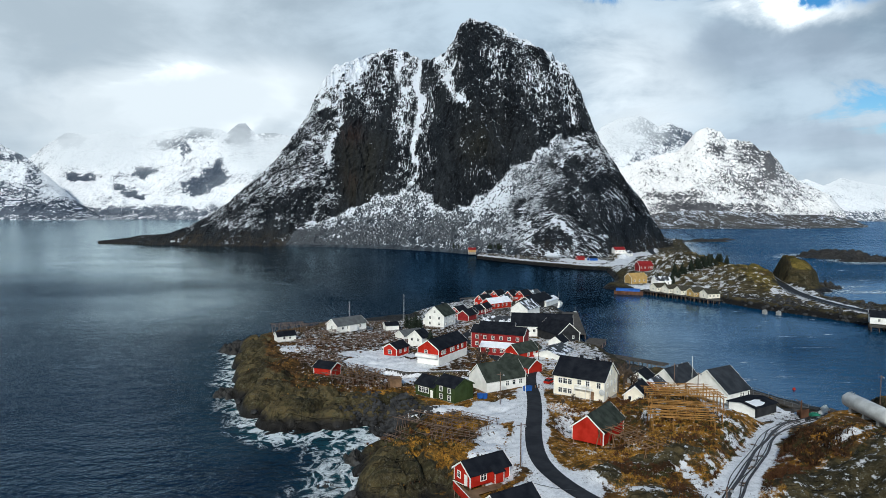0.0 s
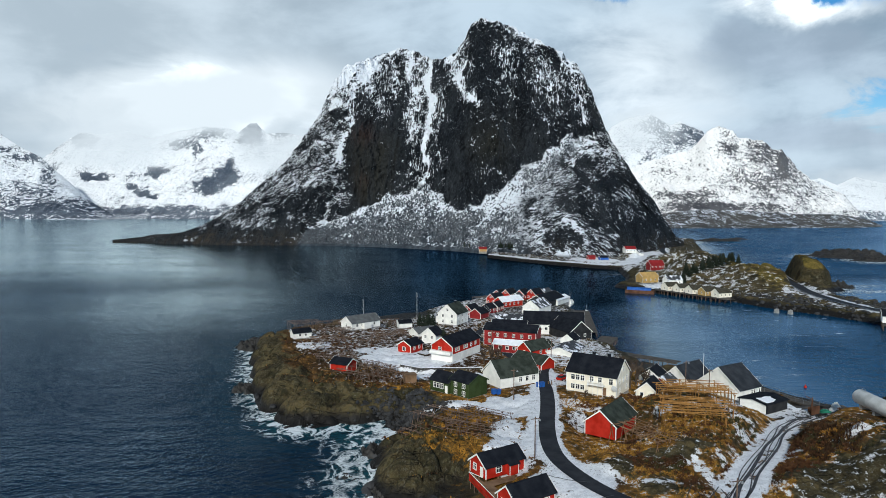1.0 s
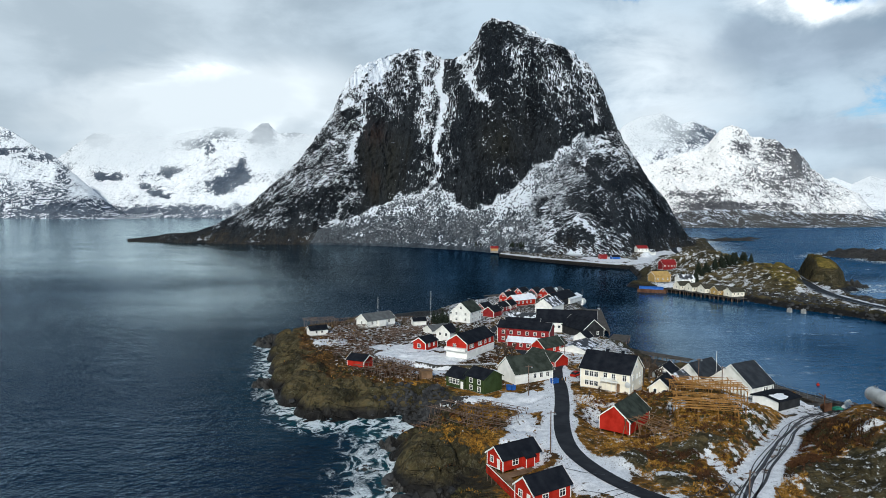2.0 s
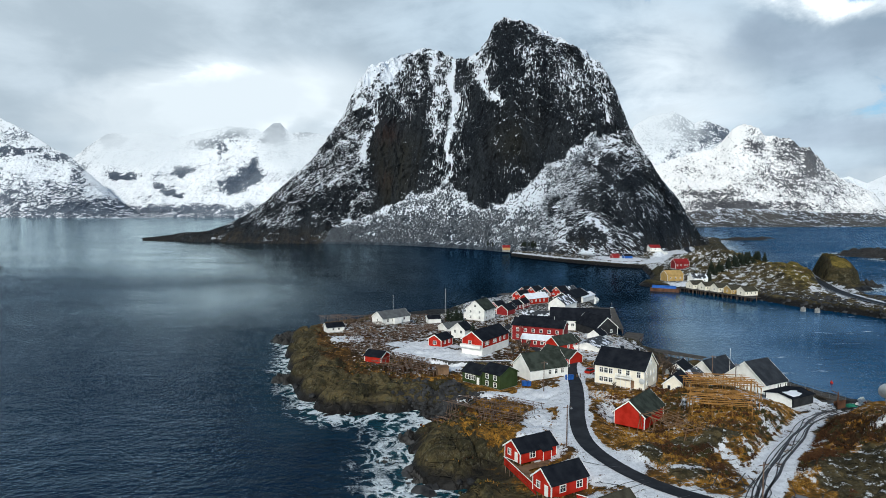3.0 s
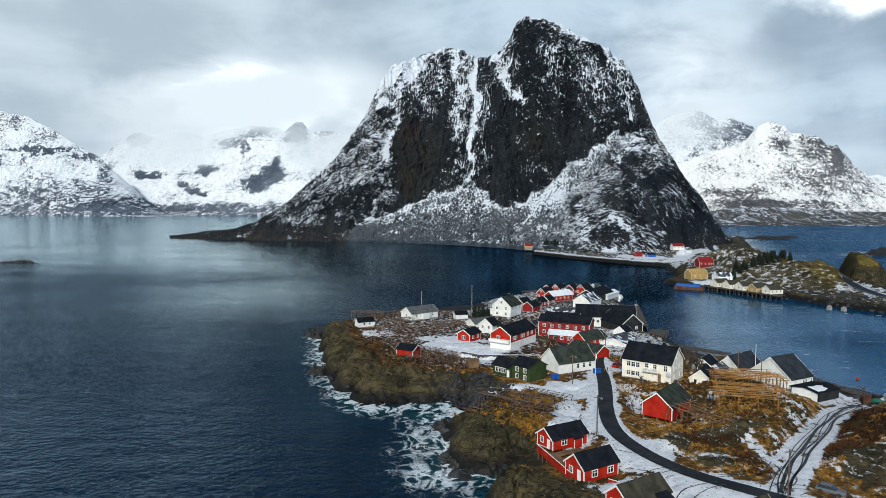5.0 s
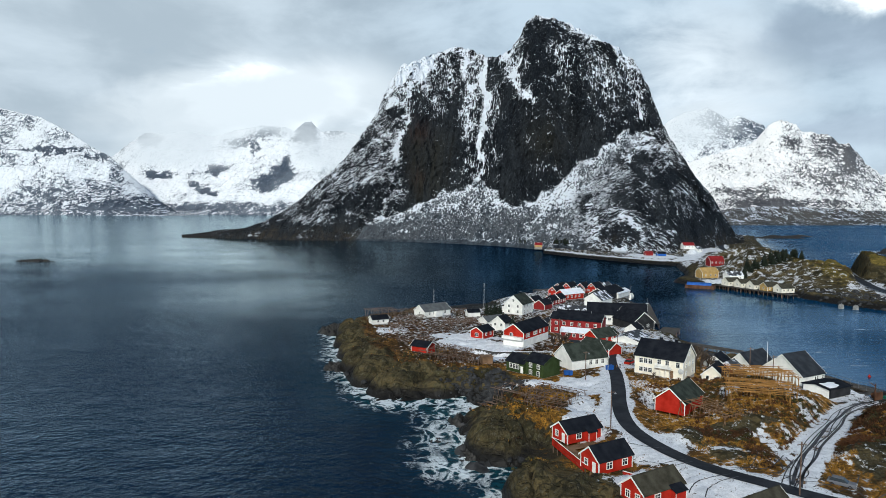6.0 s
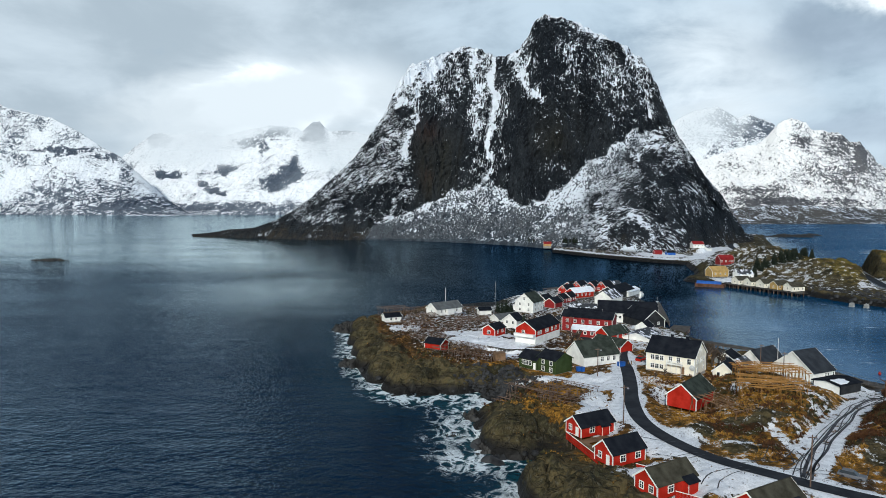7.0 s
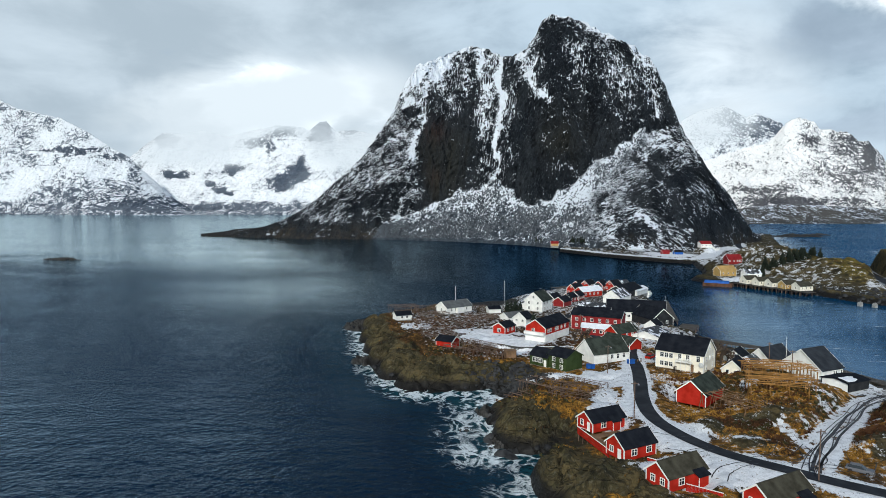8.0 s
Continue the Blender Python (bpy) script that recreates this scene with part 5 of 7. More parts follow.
part("wing", a_box(-2, 1.5, -5.2, -3.6, 0, 2.3), WHITE, bpy.data.objects["white_longhouse"])
house("white_store", (-58.1, 236.0, 5.9), 32, 6.8, 4.2, 2.0, 3.2, WHITE, SLATE, "small white store house with a grey roof", windows=row_of("s", (-1, 1.2), 0.8, 0.7, 0.7), category="store")
house("red_shed", (-34.1, 191.8, 4.7), -23, 6.1, 5.3, 2.6, 3.9, RED, SLATE, "small bright red shed with a black roof", category="shed")
bh = house("white_boathouse", (76.1, 177.5, 3.4), 33, 9.8, 12.4, 2.8, 7.7, WHITE, GREY_SLATE, "white boathouse with a tall dark roof by the water", windows=row_of("s", (0.8, 1.8, 4.2), 1.0, 0.6, 1.1), category="boathouse")
annex = house("low_annex", (79.8, 165.6, 2.9), 33, 9.0, 7.5, 2.4, 3.1, WHITE, SLATE, "low white annex with a flat dark roof", category="annex", trim=SLATE)
bm = bmesh.new()
edge = [(-3.9, -3.4), (-1.2, -3.5), (0.8, -2.9), (0.3, -2.0), (1.1, -1.4), (-0.6, -0.7), (-2.4, -0.9), (-4.0, -0.5)]
low_, top_ = [[bm.verts.new((x, y, 3.1 - 0.7 * abs(y) / 3.75 + up_)) for x, y in edge] for up_ in (0.02, 0.30)]
bm.faces.new(top_)
for i in range(len(edge)):
    bm.faces.new((low_[i], low_[(i + 1) % len(edge)], top_[(i + 1) % len(edge)], top_[i]))
part("snow_cover", bm, SNOW_CAP, annex, "melting patch of snow")
# thin black sheet over the front wall only
part("cladding", a_box(-4.3, 4.3, -3.83, -3.752, 0.0, 2.25), TARRED, annex, "black sheet over the front wall")
house("grey_boathouse", (67.7, 186.5, 3.0), 41, 12.5, 7.5, 2.9, 6.4, WHITE, GREY_SLATE, "white boathouse with dark grey roof on the quay", category="boathouse")
house("small_red_store", (58, 176.5, 4.4), 50, 6.5, 5.0, 2.2, 4.0, DARK_RED, SNOWY, "small red store with snow on its roof", category="store")
house("white_bungalow", (50.6, 165.5, 5.4), 62, 8.0, 5.4, 2.3, 4.7, CREAM, SLATE, "small cream house with a dark gabled roof", windows=row_of("w", (-1.2, 1.2), 1.0, 0.7, 1.0), chimneys=((1, 0, 0.7),))
house("grey_outhouse", (57, 184, 4.2), 60, 8, 6, 2.4, 4.6, WHITE, SLATE, "white outhouse with a dark roof near the quay", category="house")
house("fish_hall", (40.6, 266.6, 3.0), -8, 24.5, 12, 4.2, 8.4, WHITE, SLATE, "large white fish hall with a black roof", windows=row_of("s", (-8, -3, 2, 7), 1.8, 1.0, 1.0), category="hall")
house("fish_hall_wing", (45.6, 256.2, 3.0), 114, 15, 10, 3.4, 7.4, TARRED, SLATE, "black-clad wing of the fish hall on the quay", windows=row_of("w", (-2, 2), 1.4), category="hall")
house("white_workshop", (43.0, 240.0, 3.4), 60, 6.5, 5.2, 2.2, 4.2, WHITE, SLATE, "white gabled workshop with a dark roof", category="workshop")
house("white_shed_row", (38, 219, 3.8), 62, 14, 9.0, 2.4, 4.0, WHITE, SNOWY, "long low white shed under snow", category="shed")
house("red_store_house", (20.7, 234, 4.4), -20, 19.5, 8, 5.6, 7.6, DARK_RED, SLATE, "long dark red two-storey store house", windows=row_of("s", (-7.5, -4.5, -1.5, 1.5, 4.5, 7.5), 3.4, 0.9, 1.1) + row_of("s", (-7.5, -4.5, -1.5), 1.0, 0.9, 1.1))
house("red_bunkhouse", (21.0, 222.2, 4.4), -18, 15, 5.5, 2.7, 3.9, DARK_RED, SNOW_CAP, "low red bunkhouse with snow on its roof", windows=row_of("s", (-5, -2.5, 0, 3, 5), 1.1, 0.9, 1.0))
house("red_workshop", (26.5, 215.5, 4.8), 42, 10, 6.0, 2.6, 5.0, RED, GREEN_SLATE, "red workshop with a grey-green roof", windows=row_of("s", (0, 3), 1.0) + row_of("w", (0,), 1.0))
house("red_annex", (30.5, 221, 4.4), 55, 6, 4.6, 2.4, 4.2, RED, GREEN_SLATE, "small red annex with white bargeboards", windows=row_of("w", (0,), 1.0))
house("red_garage", (23.9, 195.7, 5.5), -46, 11.5, 6.5, 2.3, 4.2, RED, GREEN_SLATE, "red garage with a long mossy roof", category="garage")
for name, at, yaw, L, W, e, r, roof, ps in (("red_cabin", (8.3, 119.4, 4.5), 35, 9.2, 4.9, 2.25, 4.0, SLATE, (1.3, 2.2, 1.0)), ("red_cabin", (12.2, 104.5, 4.5), 35, 8.3, 4.9, 2.5, 4.5, SLATE, None), ("red_cabin", (17.9, 92.3, 4.5), 36, 9.5, 5.0, 2.5, 4.5, TURF, (2.6, 2.6, 1.2)), ("red_cabin", (32.0, 85.2, 4.6), 36, 10.5, 5.0, 2.5, 4.5, TURF, (2.6, 2.6, 1.2))):
    ws = row_of("w", (0.9,), 0.9, 0.8, 1.1) + row_of("s", (-1.6,), 0.8, 1.2, 1.1)
    if ps is None:
        ws += row_of("s", (2.2,), 0.8, 1.2, 1.1)
    c = house(name, at, yaw, L, W, e, r, RED, roof, "red fishing cabin with white trim and a %s" % ("weathered shingle roof" if roof is TURF else "black slate roof"), windows=ws + row_of("w", (-1.2,), 0.9, 0.8, 1.1) * (roof is TURF), doors=(("w", -1.2, 0.9, 2.0, WHITE),) if roof is SLATE else (), group="red fishing cabins", category="cabin", sink=3.2, stilts=True, over=0.3)
    if ps:
        porch(c, *ps, 2.0, L, W, RED, SLATE, WHITE)
for i, (x, y, big_) in enumerate(((21, 347, 1), (30, 366, 1), (37.5, 366, 1), (45, 368, 1), (33, 356, 0), (12, 304, 0), (16, 316, 0), (7, 312, 0), (20, 322, 0), (52, 378, 0), (25, 372, 0))):
    L_, W_, e_, r_ = (10.0, 5.4, 3.2, 5.7) if big_ else (8.5, 4.8, 2.6, 4.6)
    house("harbour_cabin", (x, y, 3.0), 60 + 5 * (i % 3 - 1), L_, W_, e_, r_, RED if big_ else DARK_RED, (SLATE, SLATE, SLATE, SLATE, SNOWY)[i % 5], "%s harbour cabin with %s roof" % ("tall bright red" if big_ else "dark red", "a snowy" if i % 5 == 4 else "a black"), windows=row_of("w", (0,), 3.6 if big_ else 2.4, 0.8, 0.9) + row_of("w", (-1.4, 1.4), 0.9, 0.8, 1.0) + row_of("s", (-2.5, 0.5, 3), 0.9), stilts=True, sink=4, group="harbour cabins", category="cabin")
house("snowy_red_store", (27.5, 339, 3.0), 40, 15, 6.5, 3.0, 5.2, RED, SNOW_CAP, "long red store under an even cover of snow", windows=row_of("s", (-5, -2, 1, 4), 1.0) + row_of("w", (0,), 1.0), category="store")
house("harbour_hall", (48, 344, 3.0), 60, 26, 10, 3.4, 6.4, TARRED, SLATE, "long black harbour hall with a dark slate roof", windows=row_of("w", (-2, 2), 1.2), category="hall")
house("harbour_shed", (56, 352, 2.8), 60, 18, 6, 2.6, 4.0, WHITE, SNOW_CAP, "low white harbour shed beneath snow", category="shed")
house("white_net_house", (40, 318, 3.0), 58, 14, 9, 3.4, 6.6, WHITE, SNOWY, "white net house with a broad snowy roof", category="store")
house("dark_store", (22, 262, 3.6), -10, 14, 8, 3.0, 5.0, DARK_RED, SLATE, "dark red store with a black roof", category="store")
house("black_roof_store", (24, 282, 3.4), -6, 13, 7, 2.6, 4.2, WHITE, SNOWY, "low white store with a snowy roof", category="store")
house("tarred_hut", (-22, 268, 4.2), 20, 5.5, 4.5, 2.0, 3.0, WHITE, SLATE, "tiny white hut with a dark roof", category="hut")


# ---- the islet, the causeway and the skerries ----
COAST_ROAD = [(420, 1200), (380, 1120), (330, 1010), (280, 880), (245, 760), (235, 640), (244, 560), (246, 505), (233, 450), (219, 405), (212, 370), (211, 335), (222, 305), (260, 272), (330, 240)]
LOCAL_ROAD = [(26, 750), (66, 684), (98, 640), (130, 606), (158, 600), (190, 680), (220, 760)]


def islet_height(x, y):
    x, y = np.asarray(x, float), np.asarray(y, float)
    d = shore_distance(x, y, SHORE_TWO) + 3 * (fbm(x / 14, y / 14, 203, 3) - 0.5)
    rough = 1 - fbm((x + 0.5 * y) / 28, (y - 0.5 * x) / 18, 211, 4, 0.5, True)
    crag = 1 - fbm((x - 0.5 * y) / 9, (y + 0.5 * x) / 6, 217, 4, 0.55, True)
    z = -2.5 + 6.2 * smooth(d, -4, 7) + (crag - 0.45) * 2.4 * smooth(d, -3, 3)
    for cx, cy, rx, ry, hh in ((188, 518, 38, 52, 18), (208, 438, 26, 34, 13.5), (172, 462, 22, 26, 7), (250, 470, 17, 27, 19)):
        q = ((x - cx) / rx) ** 2 + ((y - cy) / ry) ** 2
        z = z + hh * (np.sqrt(np.clip(1 - q, 0, 1)) * smooth(q, 1.0, 0.8) * (0.85 + 0.3 * rough) if hh > 18.5 else np.exp(-q ** 1.3) * (0.72 + 0.6 * rough))
    for line, wide, level in ((COAST_ROAD, 4.5, 4.2), (LOCAL_ROAD, 4, 3.4)):
        rd, _ = seg_distance(x, y, line)
        f = 1 - smooth(rd, wide, wide * 2.2)
        z = z * (1 - f) + f * level
    for cx, cy, r, level in ((128, 452, 14, 3.6), (150, 440, 10, 3.6), (153.7, 500, 10, 8.0), (203, 724, 14, 3.6), (187, 700, 9, 8.3), (140, 660, 16, 3.6), (212, 785, 24, 3.6)):
        f = 1 - smooth(np.hypot(x - cx, y - cy), r * 0.8, r * 1.5)
        z = z * (1 - f) + f * level
    return z


def islet():
    xs, ys = np.arange(20, 372, 1.5), np.concatenate([np.arange(215, 640, 1.3), np.arange(640, 1250, 3.0)])
    X, Y = np.meshgrid(xs, ys)
    X = X + np.maximum(Y - 640, 0) * 0.16
    Z = islet_height(X, Y)
    wx = X + 9 * (fbm(X / 9, Y / 9, 231, 4) - 0.5)
    wy = Y + 9 * (fbm(X / 9, Y / 9, 237, 4) - 0.5)
    d = shore_distance(X, Y, SHORE_TWO)
    grass = -0.05 + (0.20 + 0.25 * smooth(X, 180, 205)) * smooth(d, 4, 14) * smooth(Z, 3, 6) + 0.40 * smooth(Z, 6, 15) * smooth(X, 185, 215) + 0.5 * np.exp(-((X - 186) / 14) ** 2 - ((Y - 560) / 20) ** 2)
    snow = 0.37 * smooth(d, 3, 10) + 0.10 * smooth(-X, -205, -180)
    for line, wide in ((COAST_ROAD, 9), (LOCAL_ROAD, 12)):
        rd, _ = seg_distance(wx, wy, line)
        snow = np.maximum(snow, 0.75 * (1 - smooth(rd, wide * 0.6, wide)) * smooth(d, 2, 5))
    rd, _ = seg_distance(X, Y, LOCAL_ROAD)
    snow = np.maximum(snow, 0.85 * (1 - smooth(rd, 3.0, 5.5)))
    for cx, cy, rx, ry, v in ((212, 785, 40, 60, 0.9), (140, 655, 26, 40, 0.8), (215, 395, 22, 10, 0.55), (206, 350, 8, 26, 0.5), (140, 430, 18, 14, 0.8), (150, 560, 26, 40, 0.6), (250, 470, 22, 30, 0.12)):
        q = ((wx - cx) / rx) ** 2 + ((wy - cy) / ry) ** 2
        snow = snow * smooth(q, 0.4, 1.3) + v * (1 - smooth(q, 0.4, 1.3))
    snow = snow * smooth(Z, 2.2, 3.2)
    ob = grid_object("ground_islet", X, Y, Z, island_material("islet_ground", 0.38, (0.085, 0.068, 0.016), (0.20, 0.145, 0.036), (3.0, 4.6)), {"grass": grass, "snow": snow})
    return tagged(ob, "rocky islet and causeway with straw grass and snow", "islet", kind="structure")


islet()


def drape(name, line, half, lift, mat, height, label):
    pts = [Vector(p) for p in line]
    dense = []
    for i in range(len(pts) - 1):
        p0, p1, p2, p3 = pts[max(i - 1, 0)], pts[i], pts[i + 1], pts[min(i + 2, len(pts) - 1)]
        for j in range(10):
            u = j / 10
            dense.append(0.5 * (2 * p1 + (p2 - p0) * u + (2 * p0 - 5 * p1 + 4 * p2 - p3) * u * u + (3 * p1 - p0 - 3 * p2 + p3) * u**3))
    dense.append(pts[-1])
    off = np.linspace(-half, half, 5)
    X, Y = np.zeros((len(dense), 5)), np.zeros((len(dense), 5))
    for i, p in enumerate(dense):
        t = (dense[min(i + 1, len(dense) - 1)] - dense[max(i - 1, 0)]).normalized()
        X[i], Y[i] = p.x - t.y * off, p.y + t.x * off
    return tagged(grid_object(name, X, Y, height(X, Y) + lift, mat), label, "road", kind="structure")


drape("road_coast", COAST_ROAD, 3.4, 0.25, ASPHALT, islet_height, "grey coast road along the causeway")
for side in (-1, 1):
    line = [(x + side * 4.4, y + side * 1.2) for x, y in COAST_ROAD[6:]]
    rail = drape("guard_rail", line, 0.22, 0.85, STEEL, islet_height, "low grey steel guard rail beside the road")
    rail["category"] = "rail"


SKERRY = paint("skerry_rock", (0.030, 0.028, 0.025), 0.6, 0.5)


def skerry(name, cx, cy, rx, ry, h, seed, label, grassy=-0.8):
    n = 90
    a, r = np.meshgrid(np.linspace(0, 2 * math.pi, n), np.linspace(0, 1, 40))
    edge = 0.72 + 0.55 * fbm(2.2 * np.cos(a) + 5, 2.2 * np.sin(a) + 5, seed, 4)
    X, Y = cx + rx * r * edge * np.cos(a), cy + ry * r * edge * np.sin(a)
    s = min(rx, ry) / 2.2
    crag = 1 - fbm(X / s, Y / (0.7 * s), seed + 3, 5, 0.55, True)
    Z = -2.5 + (h + 2.5) * (1 - r ** 2.2) * (0.35 + 1.15 * crag)
    ob = grid_object(name, X, Y, Z, bpy.data.materials["island_ground"], {"grass": np.full(X.shape, grassy), "snow": np.zeros(X.shape)})
    if grassy < 0:
        ob.data.materials[0] = SKERRY
    return tagged(ob, label, "skerry", kind="structure")


skerry("ground_skerry_1", 468, 775, 48, 40, 11, 301, "low dark rock skerry ringed with foam")
skerry("ground_skerry_2", 470, 715, 50, 16, 6, 311, "low dark rock skerry ringed with foam")
skerry("ground_skerry_3", -446, 535, 24, 9, 3.0, 321, "small dark rock out in the fjord")
skerry("ground_skerry_4", 274, 462, 12, 10, 4, 331, "dark rock beside the islet")
skerry("ground_skerry_5", 470, 1180, 55, 18, 5, 341, "dark low rocks off the point")
skerry("ground_skerry_6", 545, 1255, 28, 9, 3.5, 347, "dark low rocks off the point")
skerry("ground_skerry_7", -79, 247, 9, 16, 3.5, 351, "dark wet rock at the island's edge")
skerry("ground_skerry_8", -62, 186, 6, 7, 2.6, 357, "dark wet rock at the island's edge")
skerry("ground_skerry_9", -18, 139, 5, 7, 1.3, 363, "dark wet rock in the surf")
skerry("ground_skerry_10", -21, 125, 5, 4, 0.8, 369, "dark wet rock in the surf")
skerry("ground_skerry_11", -14, 117, 4, 5, 1.1, 373, "dark wet rock in the surf")
HEADLAND = mountain_material("headland_rock", (0.045, 0.045, 0.045), (0.09, 0.085, 0.075), 0.10, 0.6)
far_range("headland", "low dark headland with patchy snow", [(1120, 392), (1160, 378), (1220, 372), (1300, 375), (1380, 380), (1450, 381), (1490, 386), (1515, 394), (1530, 401)], 1900, 320, 401, HEADLAND, lo=1120, hi=1530, cols=260, rough=0.25, foot=0,
          base_line=[(1120, 2000), (1250, 2050), (1400, 2150), (1530, 2300)])


# ---- low cloud on the far mountains ----
def cloud_bank(name, px0, px1, py0, py1, dist, seed, dense, label):
    m = bpy.data.materials.new(name)
    m.use_nodes = True
    k = Nodes(m.node_tree)
    out = k.n("ShaderNodeOutputMaterial")
    # the mist glows by itself, in place of daylight scattered in it
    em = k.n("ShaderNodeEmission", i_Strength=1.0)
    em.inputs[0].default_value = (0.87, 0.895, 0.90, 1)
    clear = k.n("ShaderNodeBsdfTransparent")
    mixer = k.n("ShaderNodeMixShader")
    co = k.n("ShaderNodeNewGeometry").outputs["Position"]
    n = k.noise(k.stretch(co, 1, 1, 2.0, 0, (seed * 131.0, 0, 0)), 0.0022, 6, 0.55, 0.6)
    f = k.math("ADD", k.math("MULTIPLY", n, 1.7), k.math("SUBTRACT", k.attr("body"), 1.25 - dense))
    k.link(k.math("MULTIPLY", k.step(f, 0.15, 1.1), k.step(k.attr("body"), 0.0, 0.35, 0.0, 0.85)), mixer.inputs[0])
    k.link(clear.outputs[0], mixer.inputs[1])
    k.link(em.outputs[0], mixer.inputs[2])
    k.link(mixer.outputs[0], out.inputs[0])
    u, v = np.meshgrid(np.linspace(0, 1, 40), np.linspace(0, 1, 16))
    bulge = 60 * (fbm(u * 4, v * 2, seed, 3) - 0.5)
    Y = dist + bulge
    X = 1.9 + bearing(px0 + (px1 - px0) * u) * Y
    Z = EYE + rise_of(py1 + (py0 - py1) * v) * Y
    body = np.clip(np.sin(math.pi * u), 0, 1) ** 1.0 * np.clip(np.sin(math.pi * v), 0, 1) ** 1.2
    ob = grid_object(name, X, Y, Z, m, {"body": body})
    ob.visible_shadow = False
    return tagged(ob, label, "cloud", kind="structure")


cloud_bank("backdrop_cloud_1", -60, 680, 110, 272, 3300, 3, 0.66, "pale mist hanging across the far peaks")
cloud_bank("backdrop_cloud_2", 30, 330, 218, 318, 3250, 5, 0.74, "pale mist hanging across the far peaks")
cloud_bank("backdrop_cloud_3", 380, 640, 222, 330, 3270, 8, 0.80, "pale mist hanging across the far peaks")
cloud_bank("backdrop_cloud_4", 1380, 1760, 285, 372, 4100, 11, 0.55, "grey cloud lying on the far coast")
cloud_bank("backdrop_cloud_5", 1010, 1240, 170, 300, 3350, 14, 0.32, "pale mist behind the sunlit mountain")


# ---- houses on the far shores ----
for i in range(5):
    house("quay_cabin", (157.5 - 4.9 * i, 383 + 8.0 * i, 2.9), 22, 9.5, 6.4, 2.8, 5.0, CREAM if i != 1 else OCHRE, TURF, "pale yellow quay cabin on timber piles", trim=CREAM, windows=row_of("s", (-3, 0, 3), 1.0) + row_of("w", (0,), 1.0), stilts=True, sink=5, group="quay cabins", category="cabin")
house("ochre_house", (134, 453, 3.7), 20, 13, 8, 4.2, 7.0, OCHRE, OCHRE, "ochre yellow warehouse with ochre roof", windows=row_of("s", (-4, 0, 4), 1.5))
house("white_islet_house", (147.5, 440, 3.7), 15, 11, 7, 3.4, 6.0, WHITE, SNOWY, "white house above the quay cabins", windows=row_of("s", (-3, 0, 3), 1.2))
house("red_islet_house", (153.7, 500, 8.1), 10, 11, 8, 4.5, 7.4, DARK_RED, DARK_RED, "red and white house on the islet", windows=row_of("s", (-4, -1, 2, 4), 2.2))
house("red_shore_house", (187, 700, 8.5), 10, 12, 8, 4.2, 7.0, WHITE, DARK_RED, "white house with a red roof below the mountain", windows=row_of("s", (-4, 0, 4), 2.0))
house("white_shore_house", (204, 724, 3.7), 40, 9, 7, 3.6, 6.4, WHITE, SNOWY, "white house below the mountain", windows=row_of("s", (-3, 0, 3), 2.0))
house("blue_shore_house", (150, 660, 3.5), 8, 9, 6, 2.6, 4.4, BLUE, SLATE, "blue boathouse on the far shore", category="boathouse")
house("red_roof_boathouse", (138, 664, 3.5), 8, 8, 6, 2.6, 4.4, DARK_RED, DARK_RED, "dark red boathouse on the far shore", category="boathouse")
house("orange_cabin", (30, 775, 4.0), 5, 9, 6, 3, 5.5, OCHRE, DARK_RED, "orange cabin at the foot of the mountain", category="cabin")
house("white_pier_house", (205, 296, 3.0), -28, 17, 8, 3.2, 5.6, WHITE, SLATE, "long white house on a timber pier", windows=row_of("s", (-5, -1, 3, 6), 1.2), stilts=True, sink=4.5)


# ---- drying racks ----
def bar(bm, a, b, r, sides=5):
    """A thin round pole from a to b."""
    a, b = Vector(a), Vector(b)
    m = (b - a).to_track_quat("Z", "Y").to_matrix()
    rings = []
    for p, q in ((a, r), (b, r * 0.8)):
        rings.append([bm.verts.new(p + m @ Vector((q * math.cos(t), q * math.sin(t), 0))) for t in (2 * math.pi * i / sides for i in range(sides))])
    for i in range(sides):
        bm.faces.new((rings[0][i], rings[0][(i + 1) % sides], rings[1][(i + 1) % sides], rings[1][i]))
    bm.faces.new(rings[0][::-1])
    bm.faces.new(rings[1])


def a_bar(*c):
    bm = bmesh.new()
    bar(bm, *c)
    return bm


